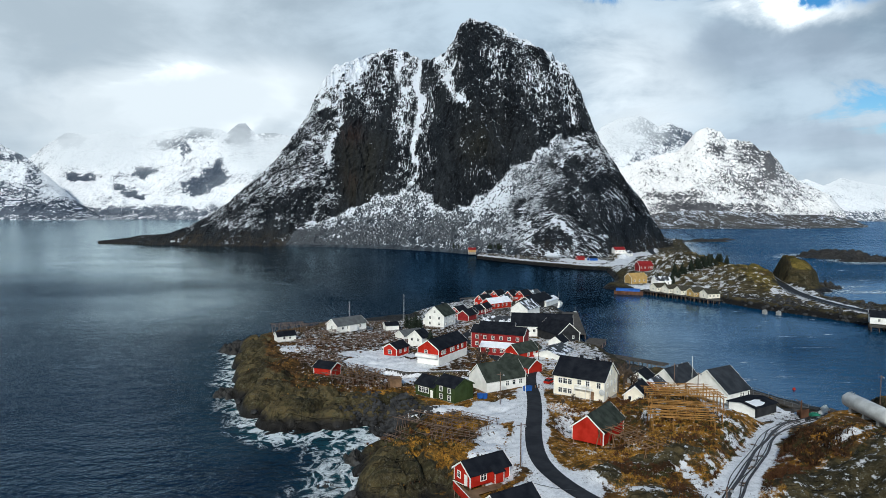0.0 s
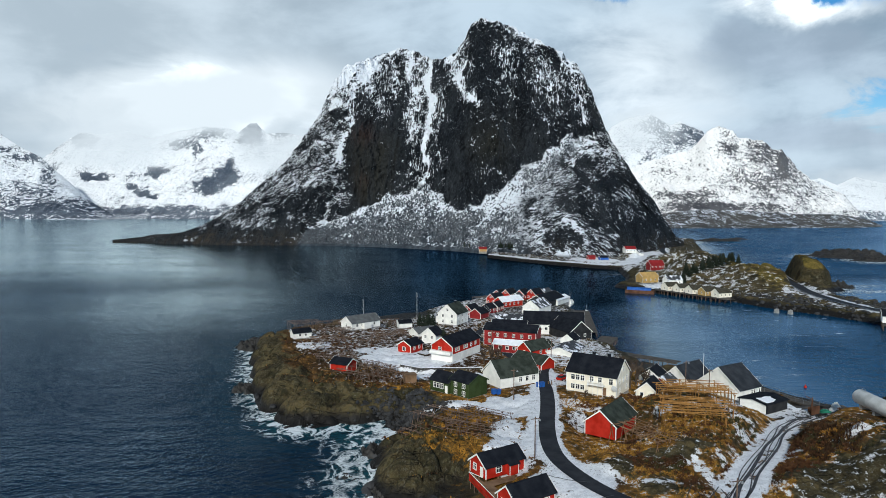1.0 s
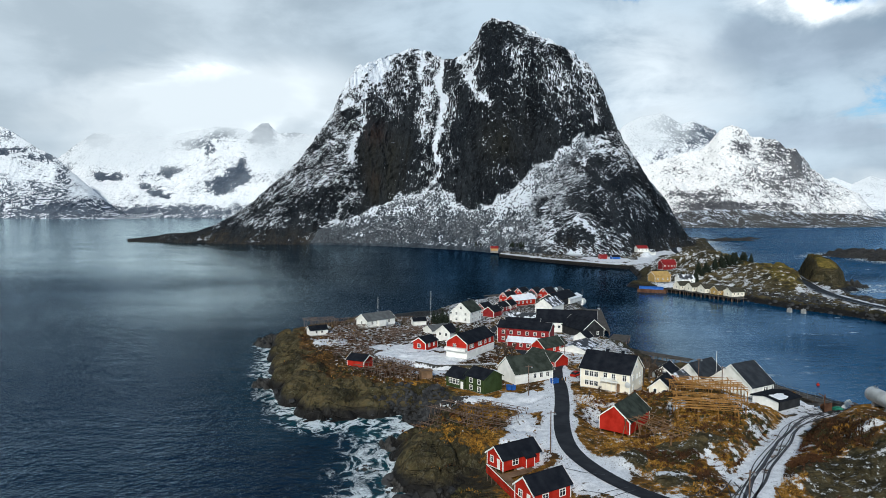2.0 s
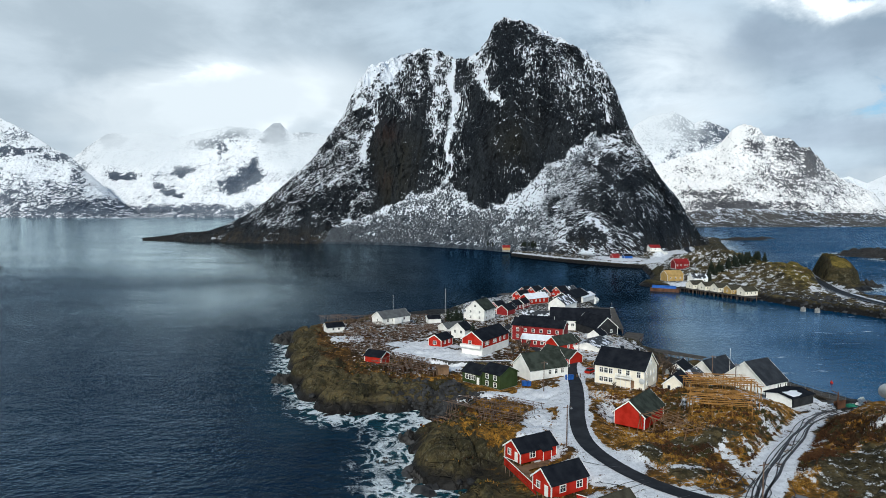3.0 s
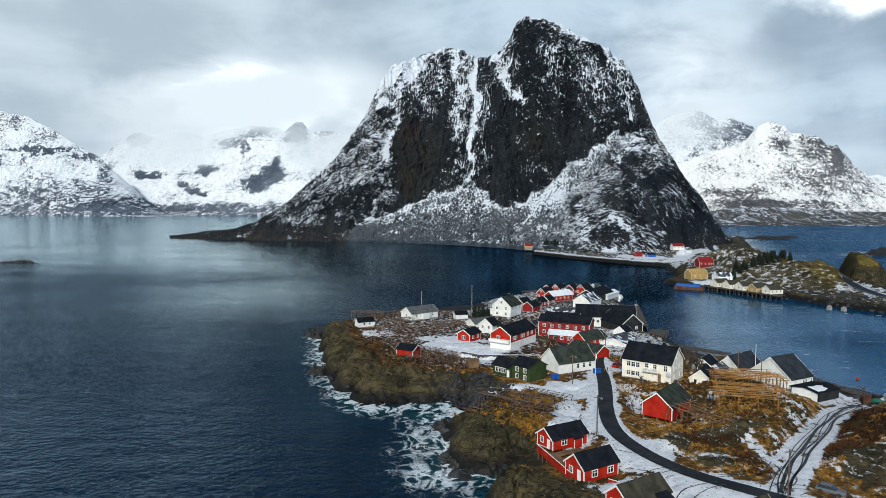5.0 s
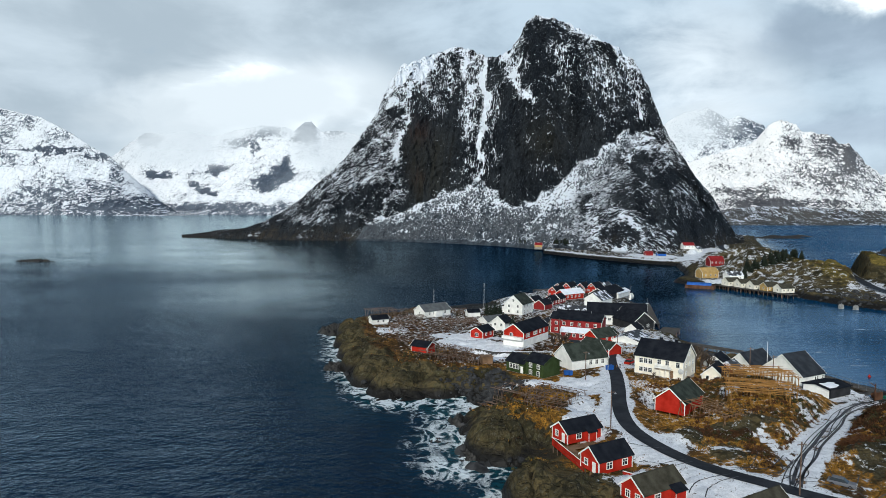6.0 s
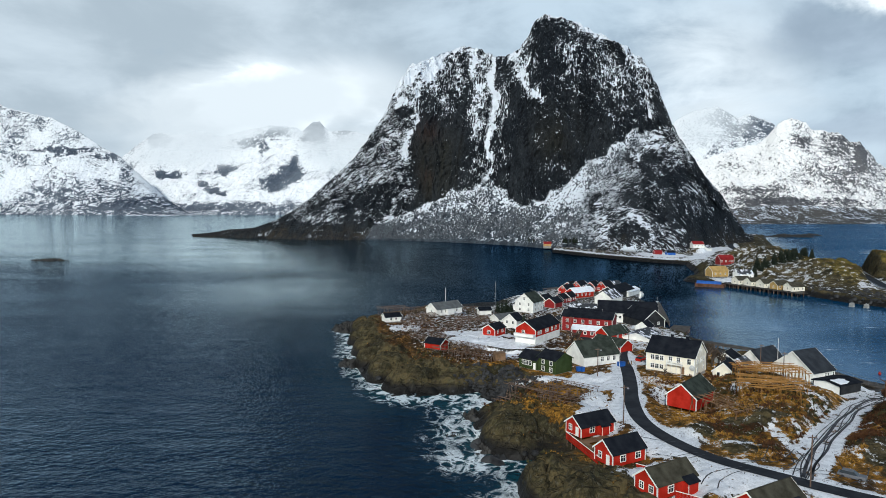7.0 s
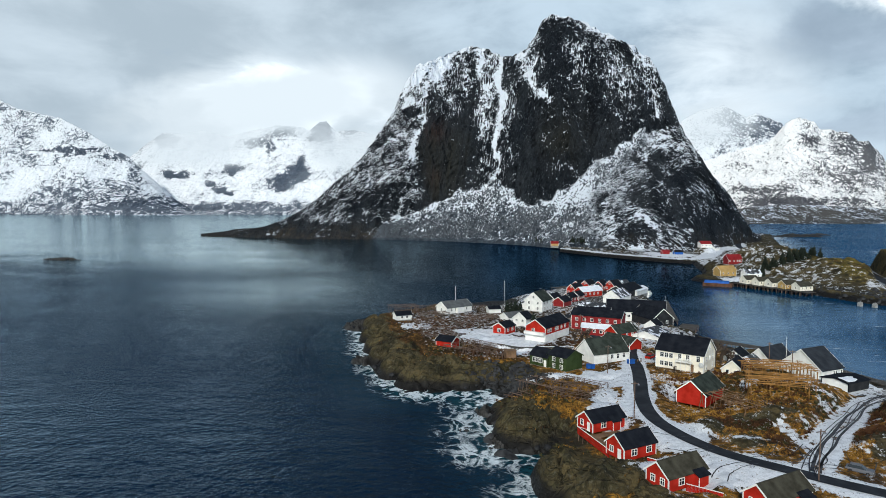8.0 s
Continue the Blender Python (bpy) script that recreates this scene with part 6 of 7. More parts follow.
def drying_rack(at, yaw, long, wide, high, rails, mat, label, rng, thick=0.09, row_gap=2.6, post_gap=4.0, loose=0.0):
    """A fish rack: pairs of leaning posts that carry long poles."""
    r = thing("drying_rack", at, yaw, label, "rack", "drying racks")
    rows_n = max(2, int(wide / row_gap) + 1)
    for y in np.linspace(-wide / 2, wide / 2, rows_n):
        for x in np.linspace(-long / 2 + 0.4, long / 2 - 0.4, max(2, int(long / post_gap) + 1)):
            if rng.random() < loose:
                continue
            part("post", a_bar((x, y - 0.9, -2.5), (x + rng.uniform(-0.1, 0.1) - 2 * loose * rng.uniform(-1, 1), y + 0.25, high + 0.05), thick), mat, r)
            part("post", a_bar((x, y + 0.9, -2.5), (x + rng.uniform(-0.1, 0.1) - 2 * loose * rng.uniform(-1, 1), y - 0.25, high + 0.05), thick), mat, r)
    for y in np.linspace(-wide / 2, wide / 2, rails):
        if rng.random() < loose:
            continue
        part("pole", a_bar((-long / 2 - rng.uniform(0, 0.8), y + rng.uniform(-0.45, 0.45), high + rng.uniform(-0.3, 0.25)), (long / 2 + rng.uniform(0, 0.8), y + rng.uniform(-0.45, 0.45), high + rng.uniform(-0.3, 0.25)), thick), mat, r)
    for x in np.linspace(-long / 2 + 0.6, long / 2 - 0.6, max(2, int(long / 4) + 1)):
        part("beam", a_bar((x, -wide / 2 - 0.5, high - 0.12), (x, wide / 2 + 0.5, high - 0.12), thick), mat, r)
    return r


rng = random.Random(7)
for x, y, yaw, lo_, wi, hi_, n_, mat in ((55, 145.5, -8, 15, 7, 1.5, 8, PALE_TIMBER), (58, 154.5, -7, 17, 8, 1.7, 9, PALE_TIMBER), (61, 164, -5, 14, 8, 2.0, 8, PALE_TIMBER), (51, 137, -9, 13, 7, 1.9, 8, PALE_TIMBER), (39.6, 131.5, -58, 13, 7, 1.6, 7, TIMBER)):
    drying_rack((x, y, float(ground_height(x, y))), yaw, lo_, wi, hi_, n_, mat, "tall rack of bare %s poles for drying fish" % ("orange-brown" if mat is PALE_TIMBER else "weathered"), rng)
DARK_TIMBER = paint("dark_timber", (0.14, 0.095, 0.070), 0.9, 0.4)
for x, y, yaw, lo_, wi, n_ in ((-2, 148, -35, 14, 8, 8), (6, 145, -32, 12, 8, 8), (-6, 139, -40, 12, 8, 8), (3, 137, -30, 10, 7, 6), (-23, 188, -38, 13, 7, 8), (-18, 179, -40, 12, 8, 8), (-28, 180, -30, 11, 7, 7), (-38, 200, 20, 12, 7, 6),
                               (-40, 214, 15, 14, 7, 7), (-28, 226, 25, 14, 8, 8), (-46, 228, 20, 12, 8, 8), (-26, 240, 20, 14, 8, 8), (-46, 244, 30, 12, 7, 7), (-16, 252, 20, 14, 8, 8), (-60, 250, 30, 12, 7, 7), (-52, 268, 35, 14, 6, 6), (-30, 276, 30, 12, 8, 7)):
    drying_rack((x, y, float(ground_height(x, y))), yaw, lo_, wi, 1.7 + 0.5 * rng.random(), n_, DARK_TIMBER, "grey-brown weathered fish drying rack above snow patches", rng, 0.075, 2.0, 2.4, 0.3)


# ---- poles, masts ----
def utility_pole(x, y, high, label, arm=True, mat=None, r=0.13, name="utility_pole"):
    z = float(ground_height(x, y))
    p = thing(name, (x, y, z), 20, label, "pole")
    part("shaft", a_bar((0, 0, -0.6), (0, 0, high), r, 8), mat or DARK_TIMBER, p)
    if arm:
        part("crossarm", a_box(-0.9, 0.9, -0.06, 0.06, high - 0.5, high - 0.38), mat or DARK_TIMBER, p)
        lamp = bmesh.new()
        bmesh.ops.create_cone(lamp, cap_ends=True, segments=10, radius1=0.28, radius2=0.12, depth=0.3, matrix=pose(0.9, 0, high - 0.7))
        part("lamp_head", lamp, STEEL, p, "grey lamp head")
    return p


for x, y, h_ in ((15.6, 121.4, 8.5), (14.9, 160.5, 8), (41.4, 92.6, 9), (112.3, 165.6, 9), (66, 166, 7), (62.3, 172.7, 7.5), (30, 200, 8), (12, 214, 8)):
    utility_pole(x, y, h_, "tarred timber utility pole with a small lamp")
for x, y, h_ in ((68.9, 177.6, 11), (-39.5, 268, 11), (-17.5, 280, 14), (22.3, 169.5, 6.5)):
    utility_pole(x, y, h_, "thin white wooden flagpole in the yard", False, WHITE, 0.065, "flagpole")


# ---- storage tank, jetty, quays and boats ----
tank = thing("storage_tank", (96.8, 146.5, 9.6), 90, "long pale grey steel storage tank on concrete saddles", "tank")
bm = bmesh.new()
R = 1.75
prof = [(-8.2, 0.0), (-8.15, 0.6), (-7.95, 1.15), (-7.6, 1.5), (-7.1, R), (7.1, R), (7.6, 1.5), (7.95, 1.15), (8.15, 0.6), (8.2, 0.0)]
rings = [[bm.verts.new((x, r * math.cos(a), r * math.sin(a))) for a in (2 * math.pi * i / 40 for i in range(40))] if r > 0 else [bm.verts.new((x, 0, 0))] for x, r in prof]
for p, q in zip(rings, rings[1:]):
    for i in range(40):
        j = (i + 1) % 40
        if len(p) == 1:
            bm.faces.new((p[0], q[j], q[i]))
        elif len(q) == 1:
            bm.faces.new((p[i], p[j], q[0]))
        else:
            bm.faces.new((p[i], p[j], q[j], q[i]))
for f in bm.faces:
    f.smooth = True
part("shell", bm, TANK, tank)
for x in (-4.8, 0, 4.8):
    bm = bmesh.new()
    prism(bm, [(-1.5, -4.5), (1.5, -4.5), (1.2, -1.25), (-1.2, -1.25)], x - 0.4, x + 0.4)
    part("saddle", bm, CONCRETE, tank, "rough concrete saddle")
for x in (5.2, 6.2):
    part("valve", a_bar((x, 0, R - 0.1), (x, 0, R + 0.5), 0.14, 8), STEEL, tank)
for x in (-7.1, -2.4, 2.4, 7.1):
    bm = bmesh.new()
    bmesh.ops.create_cone(bm, segments=40, radius1=R + 0.015, radius2=R + 0.015, depth=0.08, matrix=pose(x, 0, 0, 0, 90, 0))
    part("weld_band", bm, TANK, tank)


def quay(name, at, yaw, L, W, label, top=0.0, rails=False):
    q = thing(name, at, yaw, label, "quay")
    n = int(L / 0.45)
    bm = bmesh.new()
    for i in range(n):
        x = -L / 2 + L * i / n
        box(bm, x, x + L / n - 0.05, -W / 2, W / 2, -0.12, 0)
    part("deck", bm, GREY_TIMBER, q, "weathered plank deck")
    for y in (-W / 2 + 0.3, W / 2 - 0.3):
        part("beam", a_box(-L / 2, L / 2, y - 0.12, y + 0.12, -0.45, -0.125), GREY_TIMBER, q)
        for x in np.arange(-L / 2 + 0.5, L / 2, 3.2):
            part("pile", a_bar((x, y, -6), (x, y, -0.1), 0.17, 7), DARK_TIMBER, q)
        if rails:
            for x in np.arange(-L / 2 + 0.5, L / 2, 2.4):
                part("railing_post", a_bar((x, y, 0), (x, y, 1.05), 0.05), STEEL, q)
            part("railing", a_bar((-L / 2, y, 1.05), (L / 2, y, 1.05), 0.05), STEEL, q)
    return q


quay("jetty", (91.5, 177, 2.5), -65, 22, 3.6, "timber jetty with steel railing beside the boathouse", rails=True)
quay("timber_quay", (96, 167, 2.5), 5, 14, 5, "weathered timber quay at the end of the track")
quay("timber_quay", (56, 246, 2.2), 66, 34, 7, "timber quay along the fish hall")
quay("timber_quay", (60, 300, 2.2), 82, 60, 8, "timber quay along the harbour cabins")
quay("timber_quay", (36, 392, 2.2), 35, 60, 10, "timber quay at the harbour mouth")
quay("timber_quay", (145.5, 397, 2.6), -58, 54, 6, "timber quay in front of the pale cabins")
quay("timber_quay", (66, 226, 2.3), -40, 26, 4, "narrow timber quay behind the houses")
quay("timber_quay", (203, 290, 2.6), -28, 20, 6, "dark timber pier on piles under the house")


def boat(at, yaw, L, hull, cabin, label):
    b_ = thing("fishing_boat", at, yaw, label, "boat", "fishing boats")
    bm = bmesh.new()
    secs = []
    for i in range(11):
        u = i / 10
        x = -L / 2 + L * u
        half = L * 0.15 * (1 - max(0, u - 0.55) ** 2 / 0.2025 * 0.97) * (0.85 + 0.15 * min(1, u * 4))
        sheer = 0.10 * L + 0.05 * L * u * u
        secs.append([bm.verts.new(p) for p in ((x, -half, sheer), (x, -half * 0.85, 0.1), (x, 0, -0.4), (x, half * 0.85, 0.1), (x, half, sheer), (x, half * 0.8, sheer - 0.3), (x, -half * 0.8, sheer - 0.3))])
    for a, b2 in zip(secs, secs[1:]):
        for i in range(7):
            bm.faces.new((a[i], a[(i + 1) % 7], b2[(i + 1) % 7], b2[i]))
    bm.faces.new(secs[0][::-1])
    bm.faces.new(secs[-1])
    part("hull", bm, hull, b_)
    hz = 0.1 * L
    w_ = part("wheelhouse", a_box(-L * 0.25, L * 0.05, -L * 0.09, L * 0.09, hz - 0.4, hz + L * 0.13), cabin, b_, "white wheelhouse")
    part("pane", a_box(L * 0.05, L * 0.05 + 0.05, -L * 0.08, L * 0.08, hz + L * 0.07, hz + L * 0.115), GLASS, w_)
    part("roof", a_box(-L * 0.27, L * 0.07, -L * 0.1, L * 0.1, hz + L * 0.13, hz + L * 0.14), cabin, w_)
    part("mast", a_bar((-L * 0.1, 0, hz), (-L * 0.1, 0, hz + L * 0.55), 0.09), STEEL, b_)
    part("boom", a_bar((-L * 0.1, 0, hz + L * 0.3), (L * 0.3, 0, hz + L * 0.42), 0.06), STEEL, b_)
    return b_


boat((64.5, 364, 0), 70, 13, WHITE, WHITE, "white fishing boat with a mast moored at the quay")
boat((68, 335, 0), 82, 7, BLUE, WHITE, "small blue fishing boat moored at the quay")
barge = thing("barge", (119.5, 419, 0), -20, "rusty barge with blue tarpaulins by the islet", "barge")
part("hull", a_box(-9, 9, -3, 3, -0.5, 2.2), paint("rust", (0.10, 0.045, 0.022), 0.9, 0.4), barge, "rust-brown hull")
bm = bmesh.new()
prism(bm, [(-2.4, 2.2), (2.4, 2.2), (2.2, 3.4), (0.8, 3.9), (-0.8, 3.9), (-2.2, 3.4)], -8, 7)
part("tarpaulin", bm, BLUE, barge, "blue tarpaulin")

crane = thing("net_winch", (90.2, 162.0, 2.6), 30, "rusty winch and crane with nets on the quay", "winch")
RUST = bpy.data.materials["rust"]
part("mast", a_bar((0, 0, 0), (0.3, 0, 4.2), 0.18, 8), RUST, crane)
part("jib", a_bar((0.2, 0, 3.6), (-1.6, 0.5, 4.6), 0.12), RUST, crane)
bm = bmesh.new()
bmesh.ops.create_cone(bm, cap_ends=True, segments=16, radius1=0.8, radius2=0.8, depth=1.5, matrix=pose(0.9, 0.3, 0.85, 0, 90, 0))
part("drum", bm, RUST, crane)
part("frame", a_box(-1.2, 2.0, -0.9, -0.7, 0, 2.0), RUST, crane)
NET = paint("green_net", (0.02, 0.16, 0.10), 0.9, 0.4)


def heap(name, at, rx, ry, rz, mat, label, category, seed):
    bm = bmesh.new()
    bmesh.ops.create_icosphere(bm, subdivisions=3, radius=1)
    for v in bm.verts:
        f = 0.75 + 0.5 * noise.noise(v.co * 2.3 + Vector((seed, 0, 0)))
        v.co = Vector((v.co.x * rx * f, v.co.y * ry * f, max(-0.15, v.co.z) * rz * f))
    me = bpy.data.meshes.new(name)
    bm.to_mesh(me)
    bm.free()
    me.materials.append(mat)
    ob = new(name, me)
    ob.location = at
    return tagged(ob, label, category)


heap("net_pile", (94.5, 163.4, 2.5), 1.8, 1.1, 1.0, NET, "heap of green fishing net on the quay", "net", 3)
heap("bulk_sack", (99, 166.5, 2.5), 1.4, 1.2, 1.9, WHITE, "pile of white sacks on the quay", "sacks", 5)
heap("bulk_sack", (97.2, 165.2, 2.5), 0.9, 0.8, 0.8, WHITE, "pile of white sacks on the quay", "sacks", 9)
for i, (x, y, c) in enumerate(((107, 196, RED), (84, 226, WHITE), (92, 214, WHITE))):
    bm = bmesh.new()
    bmesh.ops.create_uvsphere(bm, u_segments=14, v_segments=10, radius=0.45)
    bmesh.ops.create_cone(bm, cap_ends=True, segments=8, radius1=0.12, radius2=0.12, depth=0.5, matrix=pose(0, 0, 0.5))
    me = bpy.data.meshes.new("buoy")
    bm.to_mesh(me)
    bm.free()
    me.materials.append(c)
    ob = new("buoy", me)
    ob.location = (x, y, 0.15)
    tagged(ob, "%s mooring buoy afloat in the bay" % ("orange-red" if c is RED else "white"), "buoy", "mooring buoys")


# ---- cars, decks, walls, bins ----
def car(at, yaw, mat, label):
    c = thing("parked_car", at, yaw, label, "car", "parked cars")
    bm = bmesh.new()
    prism(bm, [(-0.85, 0.3), (0.85, 0.3), (0.88, 0.75), (0.8, 0.92), (-0.8, 0.92), (-0.88, 0.75)], -2.15, 2.15)
    bmesh.ops.bevel(bm, geom=bm.edges[:], offset=0.06, segments=2, affect="EDGES")
    part("body", bm, mat, c)
    bm = bmesh.new()
    vs = [bm.verts.new(p) for p in ((-1.9, -0.76, 0.9), (1.0, -0.76, 0.9), (1.0, 0.76, 0.9), (-1.9, 0.76, 0.9), (-1.5, -0.62, 1.42), (0.25, -0.62, 1.42), (0.25, 0.62, 1.42), (-1.5, 0.62, 1.42))]
    for f in ((0, 3, 2, 1), (4, 5, 6, 7), (0, 1, 5, 4), (1, 2, 6, 5), (2, 3, 7, 6), (3, 0, 4, 7)):
        bm.faces.new([vs[i] for i in f])
    part("cabin", bm, GLASS, c, "dark tinted windows")
    part("roof", a_box(-1.5, 0.25, -0.63, 0.63, 1.41, 1.47), mat, c)
    for x in (-1.35, 1.35):
        for y in (-0.8, 0.8):
            bm = bmesh.new()
            bmesh.ops.create_cone(bm, cap_ends=True, segments=16, radius1=0.32, radius2=0.32, depth=0.22, matrix=pose(x, y, 0.32, 90, 0, 0))
            wheel = part("wheel", bm, SLATE, c, "black tyre")
            bm = bmesh.new()
            bmesh.ops.create_cone(bm, cap_ends=True, segments=12, radius1=0.18, radius2=0.18, depth=0.235, matrix=pose(x, y, 0.32, 90, 0, 0))
            part("rim", bm, STEEL, wheel)
    for y in (-0.6, 0.6):
        part("headlight", a_box(2.12, 2.18, y - 0.15, y + 0.15, 0.66, 0.78), WHITE, c)
    return c


CAR_SILVER = paint("silver_car_paint", (0.13, 0.135, 0.15), 0.45, 0.1)
car((51.2, 99.2, float(ground_height(51.2, 99.2))), -34, CAR_SILVER, "silver car parked in trampled snow beside the lane")
car((30.4, 180.0, float(ground_height(30.4, 180))), 50, RED, "red car parked behind the cream house")

deck = thing("cabin_deck", (0, 0, 4.45), 0, "timber deck with a red fence and white rail between cabins", "deck")
bm = bmesh.new()
outline = [(2.9, 116.0), (7.9, 103.2), (10.6, 105.4), (7.2, 112.6), (12.6, 116.2), (11.4, 117.6), (5.6, 113.8), (3.6, 117.4)]
lo_v, hi_v = [bm.verts.new((x, y, -0.15)) for x, y in outline], [bm.verts.new((x, y, 0)) for x, y in outline]
bm.faces.new(lo_v[::-1])
bm.faces.new(hi_v)
for i in range(len(outline)):
    j = (i + 1) % len(outline)
    bm.faces.new((lo_v[i], lo_v[j], hi_v[j], hi_v[i]))
part("platform", bm, TIMBER, deck)
p0, p1 = Vector((2.9, 116.0, 0)), Vector((7.9, 103.2, 0))
for i in range(30):
    a, b2 = p0.lerp(p1, i / 30), p0.lerp(p1, (i + 0.88) / 30)
    bm = bmesh.new()
    vs = [bm.verts.new(p) for p in (a + Vector((0, 0, -0.6)), b2 + Vector((0, 0, -0.6)), b2 + Vector((0, 0, 0.95)), a + Vector((0, 0, 0.95)))]
    f = bm.faces.new(vs)
    ext = bmesh.ops.extrude_face_region(bm, geom=[f])
    for v in ext["geom"]:
        if isinstance(v, bmesh.types.BMVert):
            v.co += Vector((0.05, 0.02, 0))
    part("board", bm, RED, deck)
part("rail", a_bar(p0 + Vector((0, 0, 1.0)), p1 + Vector((0, 0, 1.0)), 0.09), WHITE, deck, "white top rail")
part("rail", a_bar((2.9, 116, 1.0), (5.2, 113.6, 1.0), 0.07), WHITE, deck, "white top rail")
part("rail", a_bar((7.9, 103.2, 1.0), (9.6, 103.9, 1.0), 0.07), WHITE, deck, "white top rail")
for i in range(8):
    p = p0.lerp(p1, i / 7)
    part("stilt", a_bar((p.x + 0.3, p.y, -4), (p.x + 0.3, p.y, 0), 0.1), DARK_TIMBER, deck)
for x, y, yaw, L_ in ((21.5, 88.0, -30, 6.0), (16.8, 99.0, -32, 5.5)):
    f = thing("cabin_fence", (x, y, 4.5), yaw, "red fence with a white top rail at a cabin", "fence", "cabin fences")
    for i in range(int(L_ / 0.22)):
        part("board", a_box(-L_ / 2 + 0.22 * i, -L_ / 2 + 0.22 * i + 0.18, -0.02, 0.02, -0.8, 0.9), RED, f)
    part("rail", a_box(-L_ / 2, L_ / 2, -0.08, 0.08, 0.9, 1.0), WHITE, f, "white top rail")

STONE = paint("wall_stone", (0.06, 0.058, 0.055), 0.85, 0.5)
for (xa, ya), (xb, yb) in (((-17.4, 198.4), (-10.8, 194.0)), ((-10.8, 194.0), (8.2, 195.6))):
    L_ = math.hypot(xb - xa, yb - ya) / 2
    wall = thing("retaining_wall", ((xa + xb) / 2, (ya + yb) / 2, float(ground_height(-8, 197.5)) + 0.1), math.degrees(math.atan2(yb - ya, xb - xa)), "low dark stone retaining wall capped with snow", "wall", "yard walls")
    rows_ = 4
    part("core", a_box(-L_, L_, -0.12, 0.3, -3.0, -0.02), STONE, wall)
    for r_ in range(rows_):
        x = -L_ + (0.35 if r_ % 2 else 0.0)
        while x < L_ - 0.3:
            w_ = min(rng.uniform(0.7, 1.3), L_ - x)
            part("stone", a_box(x + 0.03, x + w_ - 0.03, -0.22 - rng.uniform(0, 0.1), -0.1, -0.45 * (r_ + 1) + 0.03, -0.45 * r_ - 0.03), STONE, wall)
            x += w_
    part("coping", a_box(-L_, L_, -0.3, 0.5, -0.02, 0.12), SNOW, wall, "snow on the coping")
cube = thing("timber_hut", (-12.7, 176.8, float(ground_height(-12.7, 176.8))), 20, "weathered grey-brown timber hut beside the racks", "hut")
part("body", a_box(-1.6, 1.6, -1.3, 1.3, -1.0, 2.1), TIMBER, cube)
part("lid", a_box(-1.75, 1.75, -1.45, 1.45, 2.1, 2.28), TIMBER, cube)
for x, y in ((10.2, 166.0), (11.4, 166.6), (22.6, 171.4), (23.6, 171.9)):
    bn = thing("waste_bin", (x, y, float(ground_height(x, y))), 30, "blue plastic waste bin beside the white hall", "bin", "waste bins")
    bm = bmesh.new()
    prism(bm, [(-0.45, 0.1), (0.45, 0.1), (0.55, 1.3), (-0.55, 1.3)], -0.5, 0.5)
    part("body", bm, BLUE, bn)
    part("lid", a_box(-0.58, 0.58, -0.62, 0.62, 1.3, 1.38), BLUE, bn)

RUT = paint("wet_gravel", (0.060, 0.060, 0.066), 0.7, 0.5)


def shifted(line, off):
    out = []
    for i, (x, y) in enumerate(line):
        t = (Vector(line[min(i + 1, len(line) - 1)]) - Vector(line[max(i - 1, 0)])).normalized()
        out.append((x - t.y * off + 0.35 * math.sin(2.1 * i + 2.3 * off), y + t.x * off + 0.3 * math.sin(1.3 * i + 5 * off)))
    return out


for off, wide in ((-1.2, 0.24), (-0.75, 0.10), (-0.1, 0.10), (0.45, 0.30), (0.95, 0.12), (1.6, 0.09)):
    drape("tyre_track", shifted(TRACK, off), wide, 0.12, RUT, ground_height, "dark tyre track pressed into the snow")
for (x0, y0), (x1, y1), (x2, y2) in (((36, 101), (42, 102), (47, 108)), ((34, 103), (41, 104), (46, 110)), ((33, 101.5), (38, 104), (41, 109)), ((40, 100), (46, 100), (54, 97)), ((42, 98), (48, 98), (56, 94)), ((27, 106), (22, 104), (18.5, 106)), ((28, 105), (23, 102.5), (19, 103.5)), ((33, 100), (27, 97), (24, 93)), ((34, 99), (28.5, 95.5), (26, 91)), ((24, 111), (20, 112), (16, 115)), ((43, 97.5), (47, 102), (47.5, 108)), ((41, 98.5), (45.2, 102.5), (46, 109)), ((39, 99.5), (43, 103), (44.5, 110)), ((45, 96), (50, 99.5), (52, 106)), ((47, 95), (52.5, 98), (56, 103)), ((50, 93), (55, 95.5), (60, 98)), ((23, 103), (20, 99.5), (20.5, 96)), ((25, 101.5), (22, 98.5), (22.5, 95.5))):
    drape("tyre_track", [(x0, y0), (x1, y1), (x2, y2)], 0.09, 0.12, RUT, ground_height, "dark tyre track pressed into the snow")


# ---- trees ----
BARK = paint("bark", (0.07, 0.05, 0.035), 0.9, 0.4)
NEEDLES = paint("needles", (0.014, 0.022, 0.012), 0.9, 0.5)


def bare_tree(at, high, seed, label, name="bare_tree"):
    t = thing(name, at, 0, label, "tree")
    r = random.Random(seed)
    trunk, twigs = bmesh.new(), bmesh.new()

    def grow(p, d, length, rad, level):
        q = p + d * length
        bar(trunk if level == 0 else twigs, p, q, rad, 5 if level < 2 else 3)
        if level >= 4:
            return
        for _ in range(3 if level else 5):
            nd = (d + Vector((r.uniform(-0.8, 0.8), r.uniform(-0.8, 0.8), r.uniform(-0.1, 0.6)))).normalized()
            grow(p.lerp(q, r.uniform(0.45, 1.0)), nd, length * r.uniform(0.5, 0.75), rad * 0.68, level + 1)
    grow(Vector((0, 0, -0.3)), Vector((0, 0, 1)), high * 0.4, high * 0.042, 0)
    part("trunk", trunk, BARK, t)
    part("crown", twigs, BARK, t, "bare grey-brown twigs")
    return t


